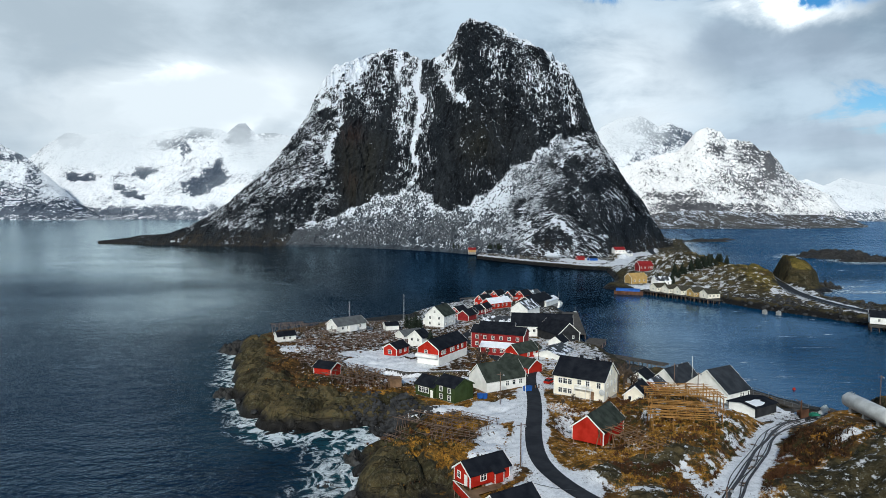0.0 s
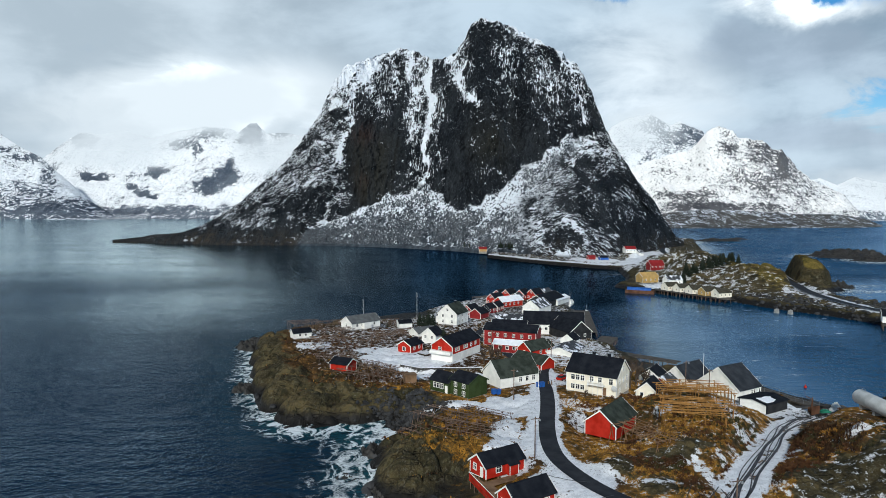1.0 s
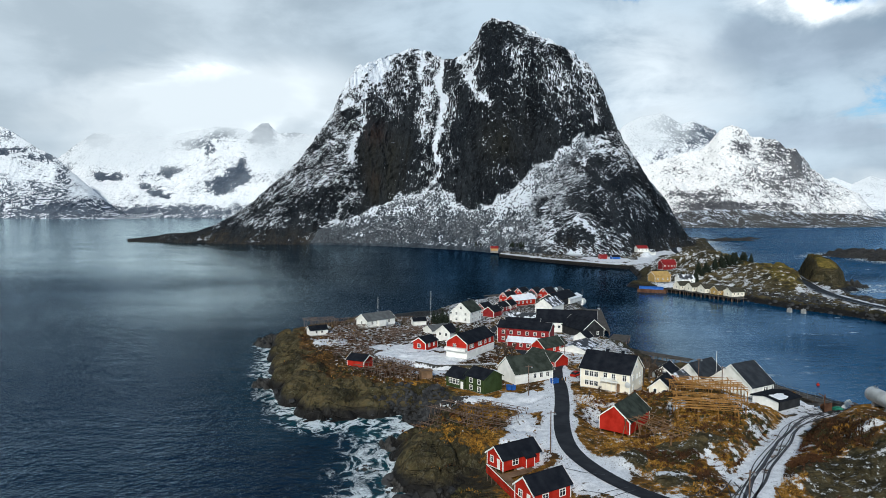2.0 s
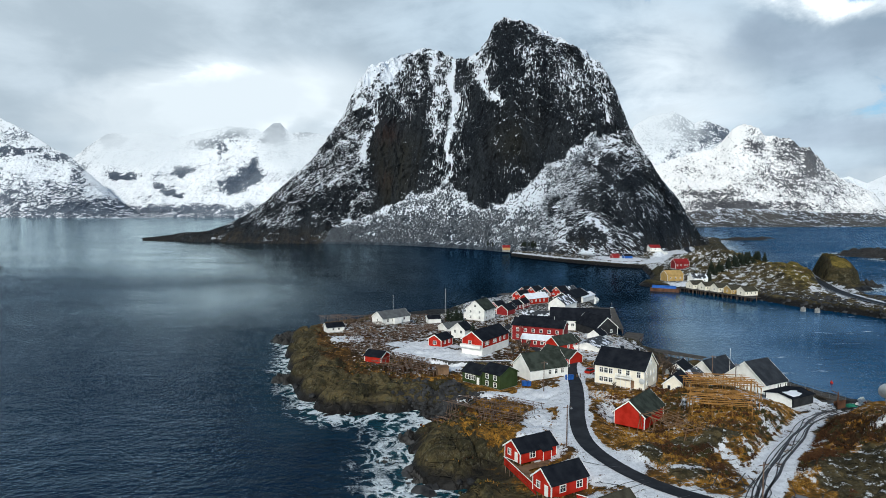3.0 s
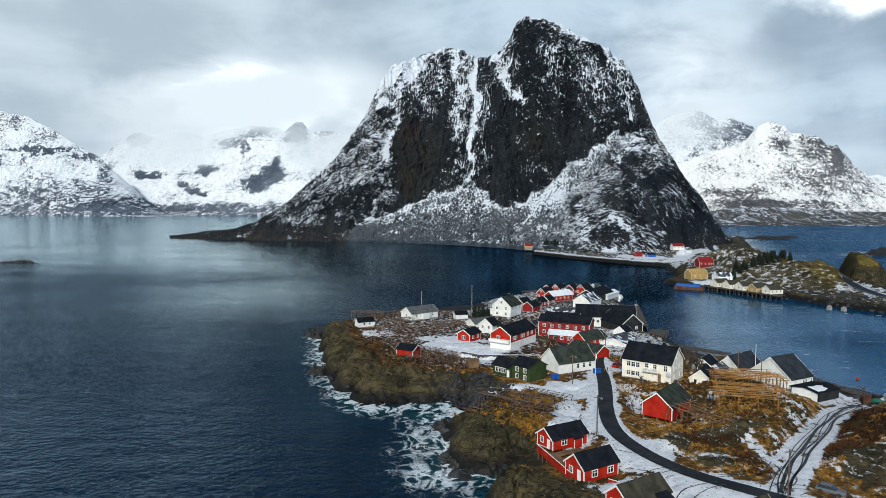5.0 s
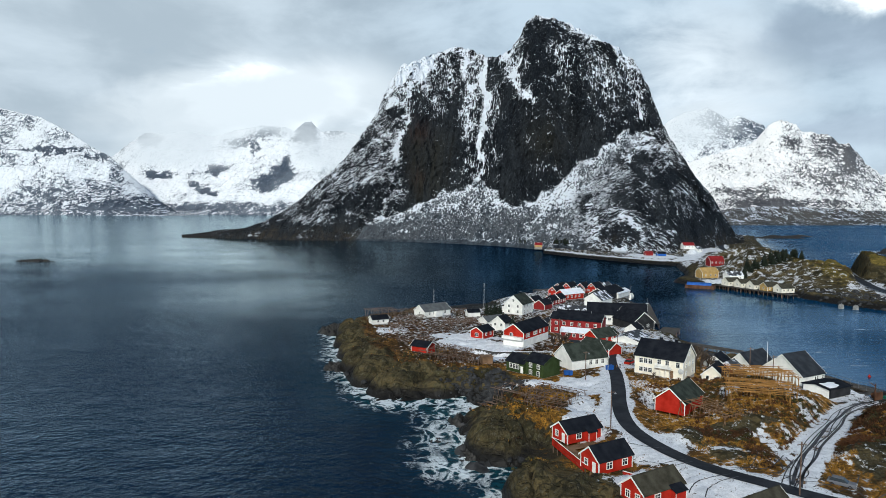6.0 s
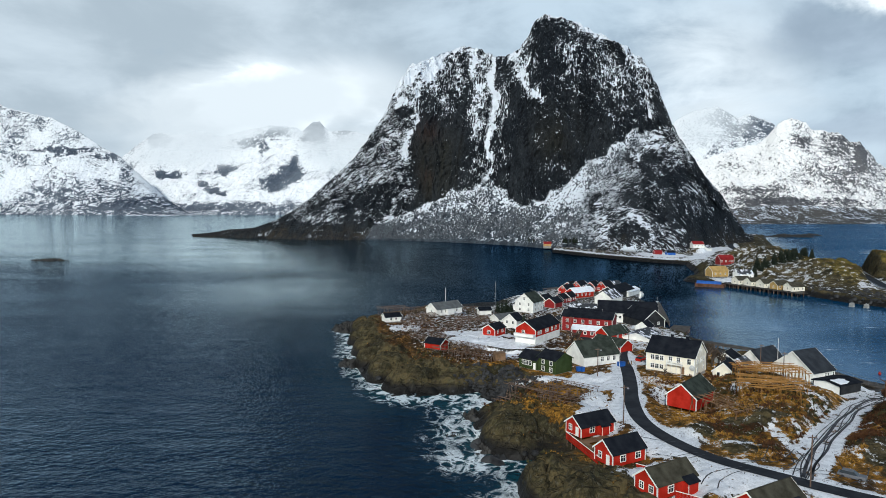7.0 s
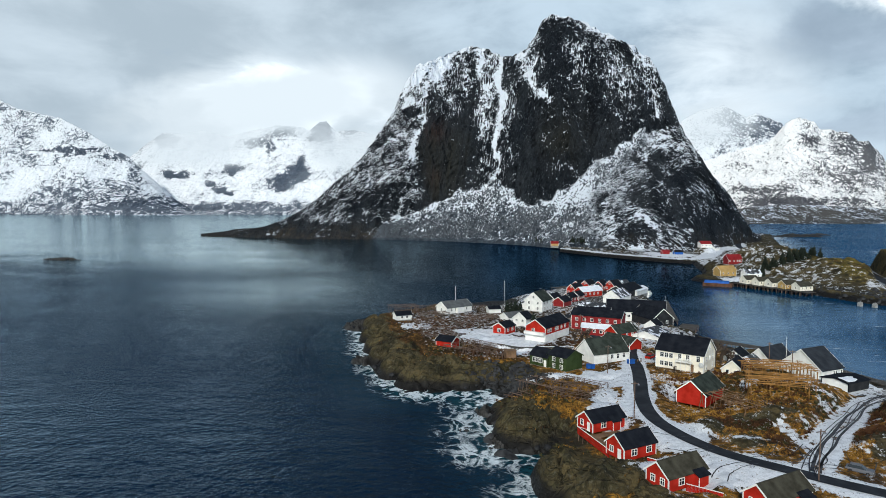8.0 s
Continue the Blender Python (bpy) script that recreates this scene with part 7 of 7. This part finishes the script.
for x, y, h_, sd in ((47.2, 172.5, 9.5, 1), (49.8, 175.5, 8, 2), (51.5, 172.0, 6.5, 11), (11.5, 200.5, 7.5, 3), (13.5, 203, 7, 4), (9.0, 199, 6, 5), (52.5, 178, 5, 6), (55, 170, 4, 7), (52, 160.5, 3.6, 8), (33, 160.8, 2.8, 9), (30, 158, 2.6, 10)):
    bare_tree((x, y, float(ground_height(x, y))), h_, sd, "bare leafless tree beside the houses")


def conifer(at, high, seed):
    t = thing("spruce_tree", at, seed * 37 % 360, "dark green spruce on the rocky slope", "tree", "spruces")
    r = random.Random(seed)
    part("trunk", a_bar((0, 0, -1), (0, 0, high * 0.95), high * 0.025, 6), BARK, t)
    bm = bmesh.new()
    for i in range(230):
        u = r.random() ** 0.8
        z = high * (0.1 + 0.9 * u)
        reach = high * 0.33 * (1 - u) ** 0.65 + 0.25
        a = r.uniform(0, 6.283)
        rr = reach * r.uniform(0.5, 1.1)
        c, s_ = math.cos(a), math.sin(a)
        w_ = 0.16 * high * (1 - 0.7 * u) * 0.5
        tip = Vector((c * rr, s_ * rr, z - 0.35 * rr))
        base = Vector((c * rr * 0.1, s_ * rr * 0.1, z + 0.1))
        side = Vector((-s_, c, 0)) * w_
        mid = base.lerp(tip, 0.55)
        v = [bm.verts.new(p) for p in (base, mid + side, tip, mid - side, mid + Vector((0, 0, 0.12 * rr)))]
        for f in ((0, 1, 4), (1, 2, 4), (2, 3, 4), (3, 0, 4)):
            bm.faces.new([v[k2] for k2 in f])
    part("crown", bm, NEEDLES, t)
    return t


protos = [conifer((0, 0, -60), h_, sd) for h_, sd in ((6.5, 11), (5.6, 12), (7.4, 13))]
rng = random.Random(21)
spots = [(148 + 1.15 * i + rng.uniform(-3, 3), 446 + 0.45 * i + rng.uniform(-6, 6)) for i in range(34)] + [(188 + 1.5 * i + rng.uniform(-3, 3), 462 + 1.2 * i + rng.uniform(-6, 6)) for i in range(14)]
for i, (x, y) in enumerate(spots):
    copy_thing(protos[i % 3], pose(x, y, float(islet_height(x, y)) - 0.2, 0, 0, rng.uniform(0, 360)))
for i, (x, y, z) in enumerate([(62 + rng.uniform(-14, 10), 760 + rng.uniform(-8, 14), 9) for _ in range(9)] + [(8, 790, 8), (14, 785, 8), (-462, 990, 3), (-470, 993, 3), (-455, 990, 4), (-478, 996, 3), (-448, 991, 3)]):
    copy_thing(protos[i % 3], pose(x, y, z, 0, 0, rng.uniform(0, 360)))
for x, y in ((-4.5, 233), (-12, 275), (-14, 272), (-10, 270), (-16, 276), (-12.5, 268)):
    copy_thing(protos[1], pose(x, y, float(ground_height(x, y)), 0, 0, 40))
for p in protos:
    for o in list(p.children_recursive):
        bpy.data.objects.remove(o)
    bpy.data.objects.remove(p)


def bollard(x, y):
    t = thing("bollard", (x, y, float(ground_height(x, y))), 20, "short dark post standing at the lane's end", "bollard", "bollards")
    part("post", a_bar((0, 0, -0.3), (0, 0, 0.95), 0.17, 10), TIMBER, t)
    part("cap", a_bar((0, 0, 0.95), (0, 0, 1.12), 0.22, 10), SLATE, t)


bollard(25.6, 174.6)
bollard(26.5, 174.4)


def mooring_block(x, y, yaw):
    t = thing("mooring_block", (x, y, 0), yaw, "pale concrete mooring block at the rocky shore", "mooring block", "mooring blocks")
    bm = bmesh.new()
    prism(bm, [(-1.2, -2.5), (1.2, -2.5), (0.85, 1.9), (0.4, 2.3), (-0.4, 2.3), (-0.85, 1.9)], -0.9, 0.9)
    part("block", bm, CONCRETE, t)
    part("mooring_post", a_bar((0, 0, 2.2), (0, 0, 2.8), 0.2, 8), STEEL, t)


mooring_block(169.5, 341, 30)
mooring_block(175, 337.5, 30)

# ---- loose stones, tufts and brush ----
def scatter(name, places, make, mat, label, category):
    verts, faces = [], []
    for p in places:
        v, f = make(p)
        n0 = len(verts)
        verts += v
        faces += [tuple(i + n0 for i in q) for q in f]
    me = bpy.data.meshes.new(name)
    me.from_pydata(verts, [], faces)
    me.materials.append(mat)
    return tagged(new(name, me), label, category, kind="stuff")


ico = bmesh.new()
bmesh.ops.create_icosphere(ico, subdivisions=1, radius=1)
ICO_V, ICO_F = [v.co.copy() for v in ico.verts], [tuple(v.index for v in f.verts) for f in ico.faces]
ico.free()
rng = random.Random(33)


def stone(p):
    x, y, z, s_ = p
    sx, sy, sz, a = s_ * rng.uniform(0.7, 1.4), s_ * rng.uniform(0.6, 1.1), s_ * rng.uniform(0.5, 0.9), rng.uniform(0, 6.28)
    c, n_ = math.cos(a), math.sin(a)
    out = []
    for v in ICO_V:
        j = rng.uniform(0.75, 1.2)
        out.append((x + (v.x * sx * c - v.y * sy * n_) * j, y + (v.x * sx * n_ + v.y * sy * c) * j, z + v.z * sz * j))
    return out, ICO_F


def dropped(xs, ys, low, high, sizes, height, sink=0.2):
    zs = height(np.array(xs), np.array(ys))
    out = []
    for x, y, z in zip(xs, ys, zs):
        if low < z < high:
            s_ = rng.uniform(*sizes)
            out.append((x, y, float(z) + s_ * sink, s_))
    return out


STONE = paint("shore_stone", (0.036, 0.036, 0.037), 0.8, 0.5)
pts = dropped([rng.gauss(-12, 5) for _ in range(700)], [rng.gauss(160, 4) for _ in range(700)], 0.2, 7, (0.3, 0.8), ground_height)
pts = [p for p in pts if p[1] < 165 - 0.75 * (p[0] + 8)]
pts += dropped([rng.uniform(-75, 5) for _ in range(900)], [rng.uniform(95, 260) for _ in range(900)], 0.0, 1.8, (0.4, 1.3), ground_height)
for cx, cy, n_ in ((-14, 121, 5), (-11.5, 112.5, 6), (-16, 131, 4), (-12, 149, 4)):
    pts += [(rng.gauss(cx, 1.8), rng.gauss(cy, 2.0), rng.uniform(-0.5, 0.0), rng.uniform(0.8, 2.1)) for _ in range(n_)]
scatter("boulders", pts, stone, STONE, "dark broken boulders along the shore", "boulders")
pts = dropped([rng.uniform(160, 290) for _ in range(2600)], [rng.uniform(270, 420) for _ in range(2600)], -0.3, 3.6, (0.6, 1.5), islet_height)
scatter("boulders", pts, stone, STONE, "dark riprap boulders of the causeway", "boulders")


def tuft(p):
    x, y, z, s_ = p
    v, f = [], []
    for i in range(6):
        a, lean = rng.uniform(0, 6.28), rng.uniform(0.25, 0.8)
        c, n_ = math.cos(a), math.sin(a)
        wv = 0.16 * s_
        h_ = s_ * rng.uniform(0.6, 1.1)
        n0 = len(v)
        ox, oy = x + rng.uniform(-0.4, 0.4) * s_, y + rng.uniform(-0.4, 0.4) * s_
        v += [(ox - n_ * wv, oy + c * wv, z - 0.1), (ox + n_ * wv, oy - c * wv, z - 0.1), (ox + c * lean * s_, oy + n_ * lean * s_, z + h_)]
        f.append((n0, n0 + 1, n0 + 2))
    return v, f


def straw(name, ca, cb):
    m, k, b = material(name)
    k.link(k.mix(k.n("ShaderNodeNewGeometry").outputs["Random Per Island"], ca, cb), b.inputs["Base Color"])
    b.inputs["Roughness"].default_value = 0.9
    b.inputs["Specular IOR Level"].default_value = 0.15
    return m


# brown brush, its colour darkened for the deep shadow on the track's bank
STRAW, BRUSH = straw("straw_grass", (0.15, 0.072, 0.014), (0.47, 0.26, 0.048)), straw("brown_brush", (0.022, 0.013, 0.008), (0.075, 0.038, 0.017))
pts, bank_spots = [], []
for cx, cy, rx, ry, n_ in ((50, 136, 17, 20, 5200), (45, 113, 15, 10, 3200), (36, 125, 9, 11, 1600), (92, 122, 24, 26, 5200), (-8, 132, 13, 14, 2600), (-38, 185, 22, 20, 1800), (2, 108, 12, 14, 1500), (30, 150, 6, 12, 900), (-55, 235, 18, 18, 500)):
    xs = [cx + rx * math.sqrt(rng.random()) * math.cos(a) for a in (rng.uniform(0, 6.28) for _ in range(n_))]
    ys = [cy + rng.uniform(-1, 1) * ry * math.sqrt(max(0, 1 - ((x - cx) / rx) ** 2)) for x in xs]
    slope = np.hypot(ground_height(np.array(xs) + 0.8, np.array(ys)) - ground_height(np.array(xs) - 0.8, np.array(ys)), ground_height(np.array(xs), np.array(ys) + 0.8) - ground_height(np.array(xs), np.array(ys) - 0.8)) / 1.6
    flat_x, flat_y = [x for x, q in zip(xs, slope) if q < 0.55], [y for y, q in zip(ys, slope) if q < 0.55]
    banks = [(x, y) for x, y in zip(xs, ys) if 62 < x < 80 and y < 0.9 * (x - 62) + 128 and y > 0.9 * (x - 62) + 108]
    bank_spots += [(x + 0.3, y) for x, y in banks]
    pts += dropped(flat_x, flat_y, 3.4, 20, (0.18, 0.45), ground_height, 0.0)


def clear_of(p, reach=1.0):
    x, y = p[0], p[1]
    rd = seg_distance(np.array([x]), np.array([y]), ROAD)[0][0]
    td = seg_distance(np.array([x]), np.array([y]), TRACK)[0][0]
    return rd > (2.9 if x > 21 + 0.12 * abs(y - 128) else 5.2) and td > 3.6 and not any(((x - a) / c_) ** 2 + ((y - b2) / d_) ** 2 < 0.7 for a, b2, c_, d_ in ROCKY) and all(math.hypot(x - a, y - b2) > r_ * 0.85 for a, b2, _, r_ in YARDS) and not (abs(x - 45.5) < 2.0 and 101 < y < 125)


pts = [p for p in pts if clear_of(p)]
keep = fbm(np.array([p[0] for p in pts]) / 6, np.array([p[1] for p in pts]) / 6, 501, 3)
scatter("grass", [p for p, q in zip(pts, keep) if q > 0.47], tuft, STRAW, "yellow-brown winter grass tufts", "grass")
banks = [p for p in dropped([x for x, _ in bank_spots], [y for _, y in bank_spots], 3, 20, (0.5, 1.0), ground_height, 0.0) if clear_of(p)]
scatter("brush", banks + [(x, y, z, s_ * 1.25) for (x, y, z, s_), q in zip(pts, keep) if q < 0.40], tuft, BRUSH, "dark brown heather and brush", "brush")


def shrub(p):
    x, y, z, s_ = p
    v, f = [], []
    for i in range(26):
        a, e = rng.uniform(0, 6.28), rng.uniform(0.15, 1.45)
        c, n_ = math.cos(a), math.sin(a)
        r0, r1 = s_ * rng.uniform(0.05, 0.5), s_ * rng.uniform(0.6, 1.1)
        wv = 0.10 * s_
        n0 = len(v)
        h0, h1 = r0 * math.sin(e), r1 * math.sin(e)
        d0, d1 = r0 * math.cos(e), r1 * math.cos(e)
        v += [(x + c * d0 - n_ * wv, y + n_ * d0 + c * wv, z + h0), (x + c * d0 + n_ * wv, y + n_ * d0 - c * wv, z + h0), (x + c * d1, y + n_ * d1, z + h1), (x + c * (d0 + d1) / 2, y + n_ * (d0 + d1) / 2, z + (h0 + h1) / 2 + wv)]
        f += [(n0, n0 + 1, n0 + 2), (n0, n0 + 3, n0 + 2)]
    return v, f


SHRUB_A, SHRUB_B = straw("russet_shrub", (0.05, 0.022, 0.012), (0.13, 0.06, 0.025)), straw("olive_shrub", (0.028, 0.03, 0.014), (0.085, 0.075, 0.03))
for tone_, label_, groups_ in ((SHRUB_A, "russet leafless shrubs among the rocks", ((52, 134, 13, 15, 130), (66, 118, 6, 14, 150), (61, 118, 4, 7, 110), (70, 131, 5, 6, 130), (77, 141, 4, 5, 80), (45, 114, 12, 7, 90), (36, 124, 7, 8, 70), (-2, 142, 12, 9, 150), (-20, 182, 13, 9, 110), (33, 152, 4, 7, 40), (54, 167, 4, 6, 100), (44, 160, 8, 4, 50), (41, 152, 8, 5, 60), (98, 146, 8, 8, 60), (11, 201, 4, 3, 60), (-42, 225, 16, 18, 110), (-20, 248, 14, 14, 70))),
                               (SHRUB_B, "dark olive scrub on the slopes", ((56, 128, 10, 14, 120), (48, 150, 7, 6, 60), (42, 116, 10, 7, 70), (72, 125, 6, 16, 90), (-8, 132, 10, 9, 80), (-38, 180, 16, 12, 90), (2, 104, 8, 8, 40), (88, 128, 14, 14, 110), (62, 142, 6, 10, 60)))):
    spots_ = []
    for cx, cy, rx, ry, n_ in groups_:
        xs, ys = [rng.gauss(cx, rx * 0.5) for _ in range(n_)], [rng.gauss(cy, ry * 0.5) for _ in range(n_)]
        spots_ += [p for p in dropped(xs, ys, 2.6, 20, (0.4, 1.0), ground_height, 0.0) if clear_of(p)]
    scatter("shrubs", spots_, shrub, tone_, label_, "shrubs")

# bare birches on the lower slope of the mountain
def birch(p):
    x, y, z, s_ = p
    v, f = [], []
    for i in range(6):
        a = rng.uniform(0, 6.28)
        c, n_ = math.cos(a), math.sin(a)
        h_, out = s_ * rng.uniform(0.55, 1.0), s_ * rng.uniform(0.05, 0.30)
        wv = s_ * 0.07
        n0 = len(v)
        v += [(x + 0.2 * c, y + 0.2 * n_, z - 0.4), (x + c * out - n_ * wv, y + n_ * out + c * wv, z + 0.65 * h_), (x + 1.5 * c * out, y + 1.5 * n_ * out, z + h_), (x + c * out + n_ * wv, y + n_ * out - c * wv, z + 0.65 * h_)]
        f.append((n0, n0 + 1, n0 + 2, n0 + 3))
    return v, f


BIRCH = straw("birch_twigs", (0.034, 0.040, 0.048), (0.19, 0.21, 0.235))
stand = fbm(BIRCH_SLOPE[:, 0] / 22, (BIRCH_SLOPE[:, 1] + BIRCH_SLOPE[:, 2]) / 22, 641, 3)
spots_ = [tuple(float(c) for c in BIRCH_SLOPE[i]) for i in np.nonzero(stand > 0.40)[0]]
spots_ = rng.sample(spots_, min(5500, len(spots_)))
scatter("birch_wood", [(x, y, z, rng.uniform(2.2, 4.6)) for x, y, z in spots_], birch, BIRCH, "bare grey birch wood on the snowy scree", "wood")

# wiry grass poking through the snow of the verges
verge = []
for line, n_, lo_, hi_ in ((ROAD, 1500, 2.3, 7.0), (TRACK, 800, 2.2, 5.5), (LANE, 500, 2.2, 6.0)):
    for _ in range(n_):
        i = rng.randrange(len(line) - 1)
        u, off = rng.random(), rng.choice((-1, 1)) * rng.uniform(lo_, hi_)
        (xa, ya), (xb, yb) = line[i], line[i + 1]
        t = Vector((xb - xa, yb - ya)).normalized()
        verge.append((xa + (xb - xa) * u - t.y * off, ya + (yb - ya) * u + t.x * off))
patchy = fbm(np.array([p[0] for p in verge]) / 2.5, np.array([p[1] for p in verge]) / 2.5, 611, 3)
verge = [p for p, q in zip(verge, patchy) if q > 0.53 and all(math.hypot(p[0] - a, p[1] - b2) > r_ * 0.75 for a, b2, _, r_ in YARDS)]
scatter("verge_grass", dropped([p[0] for p in verge], [p[1] for p in verge], 2, 20, (0.10, 0.28), ground_height, 0.0), tuft, BRUSH, "dark wiry grass poking through roadside snow", "grass")
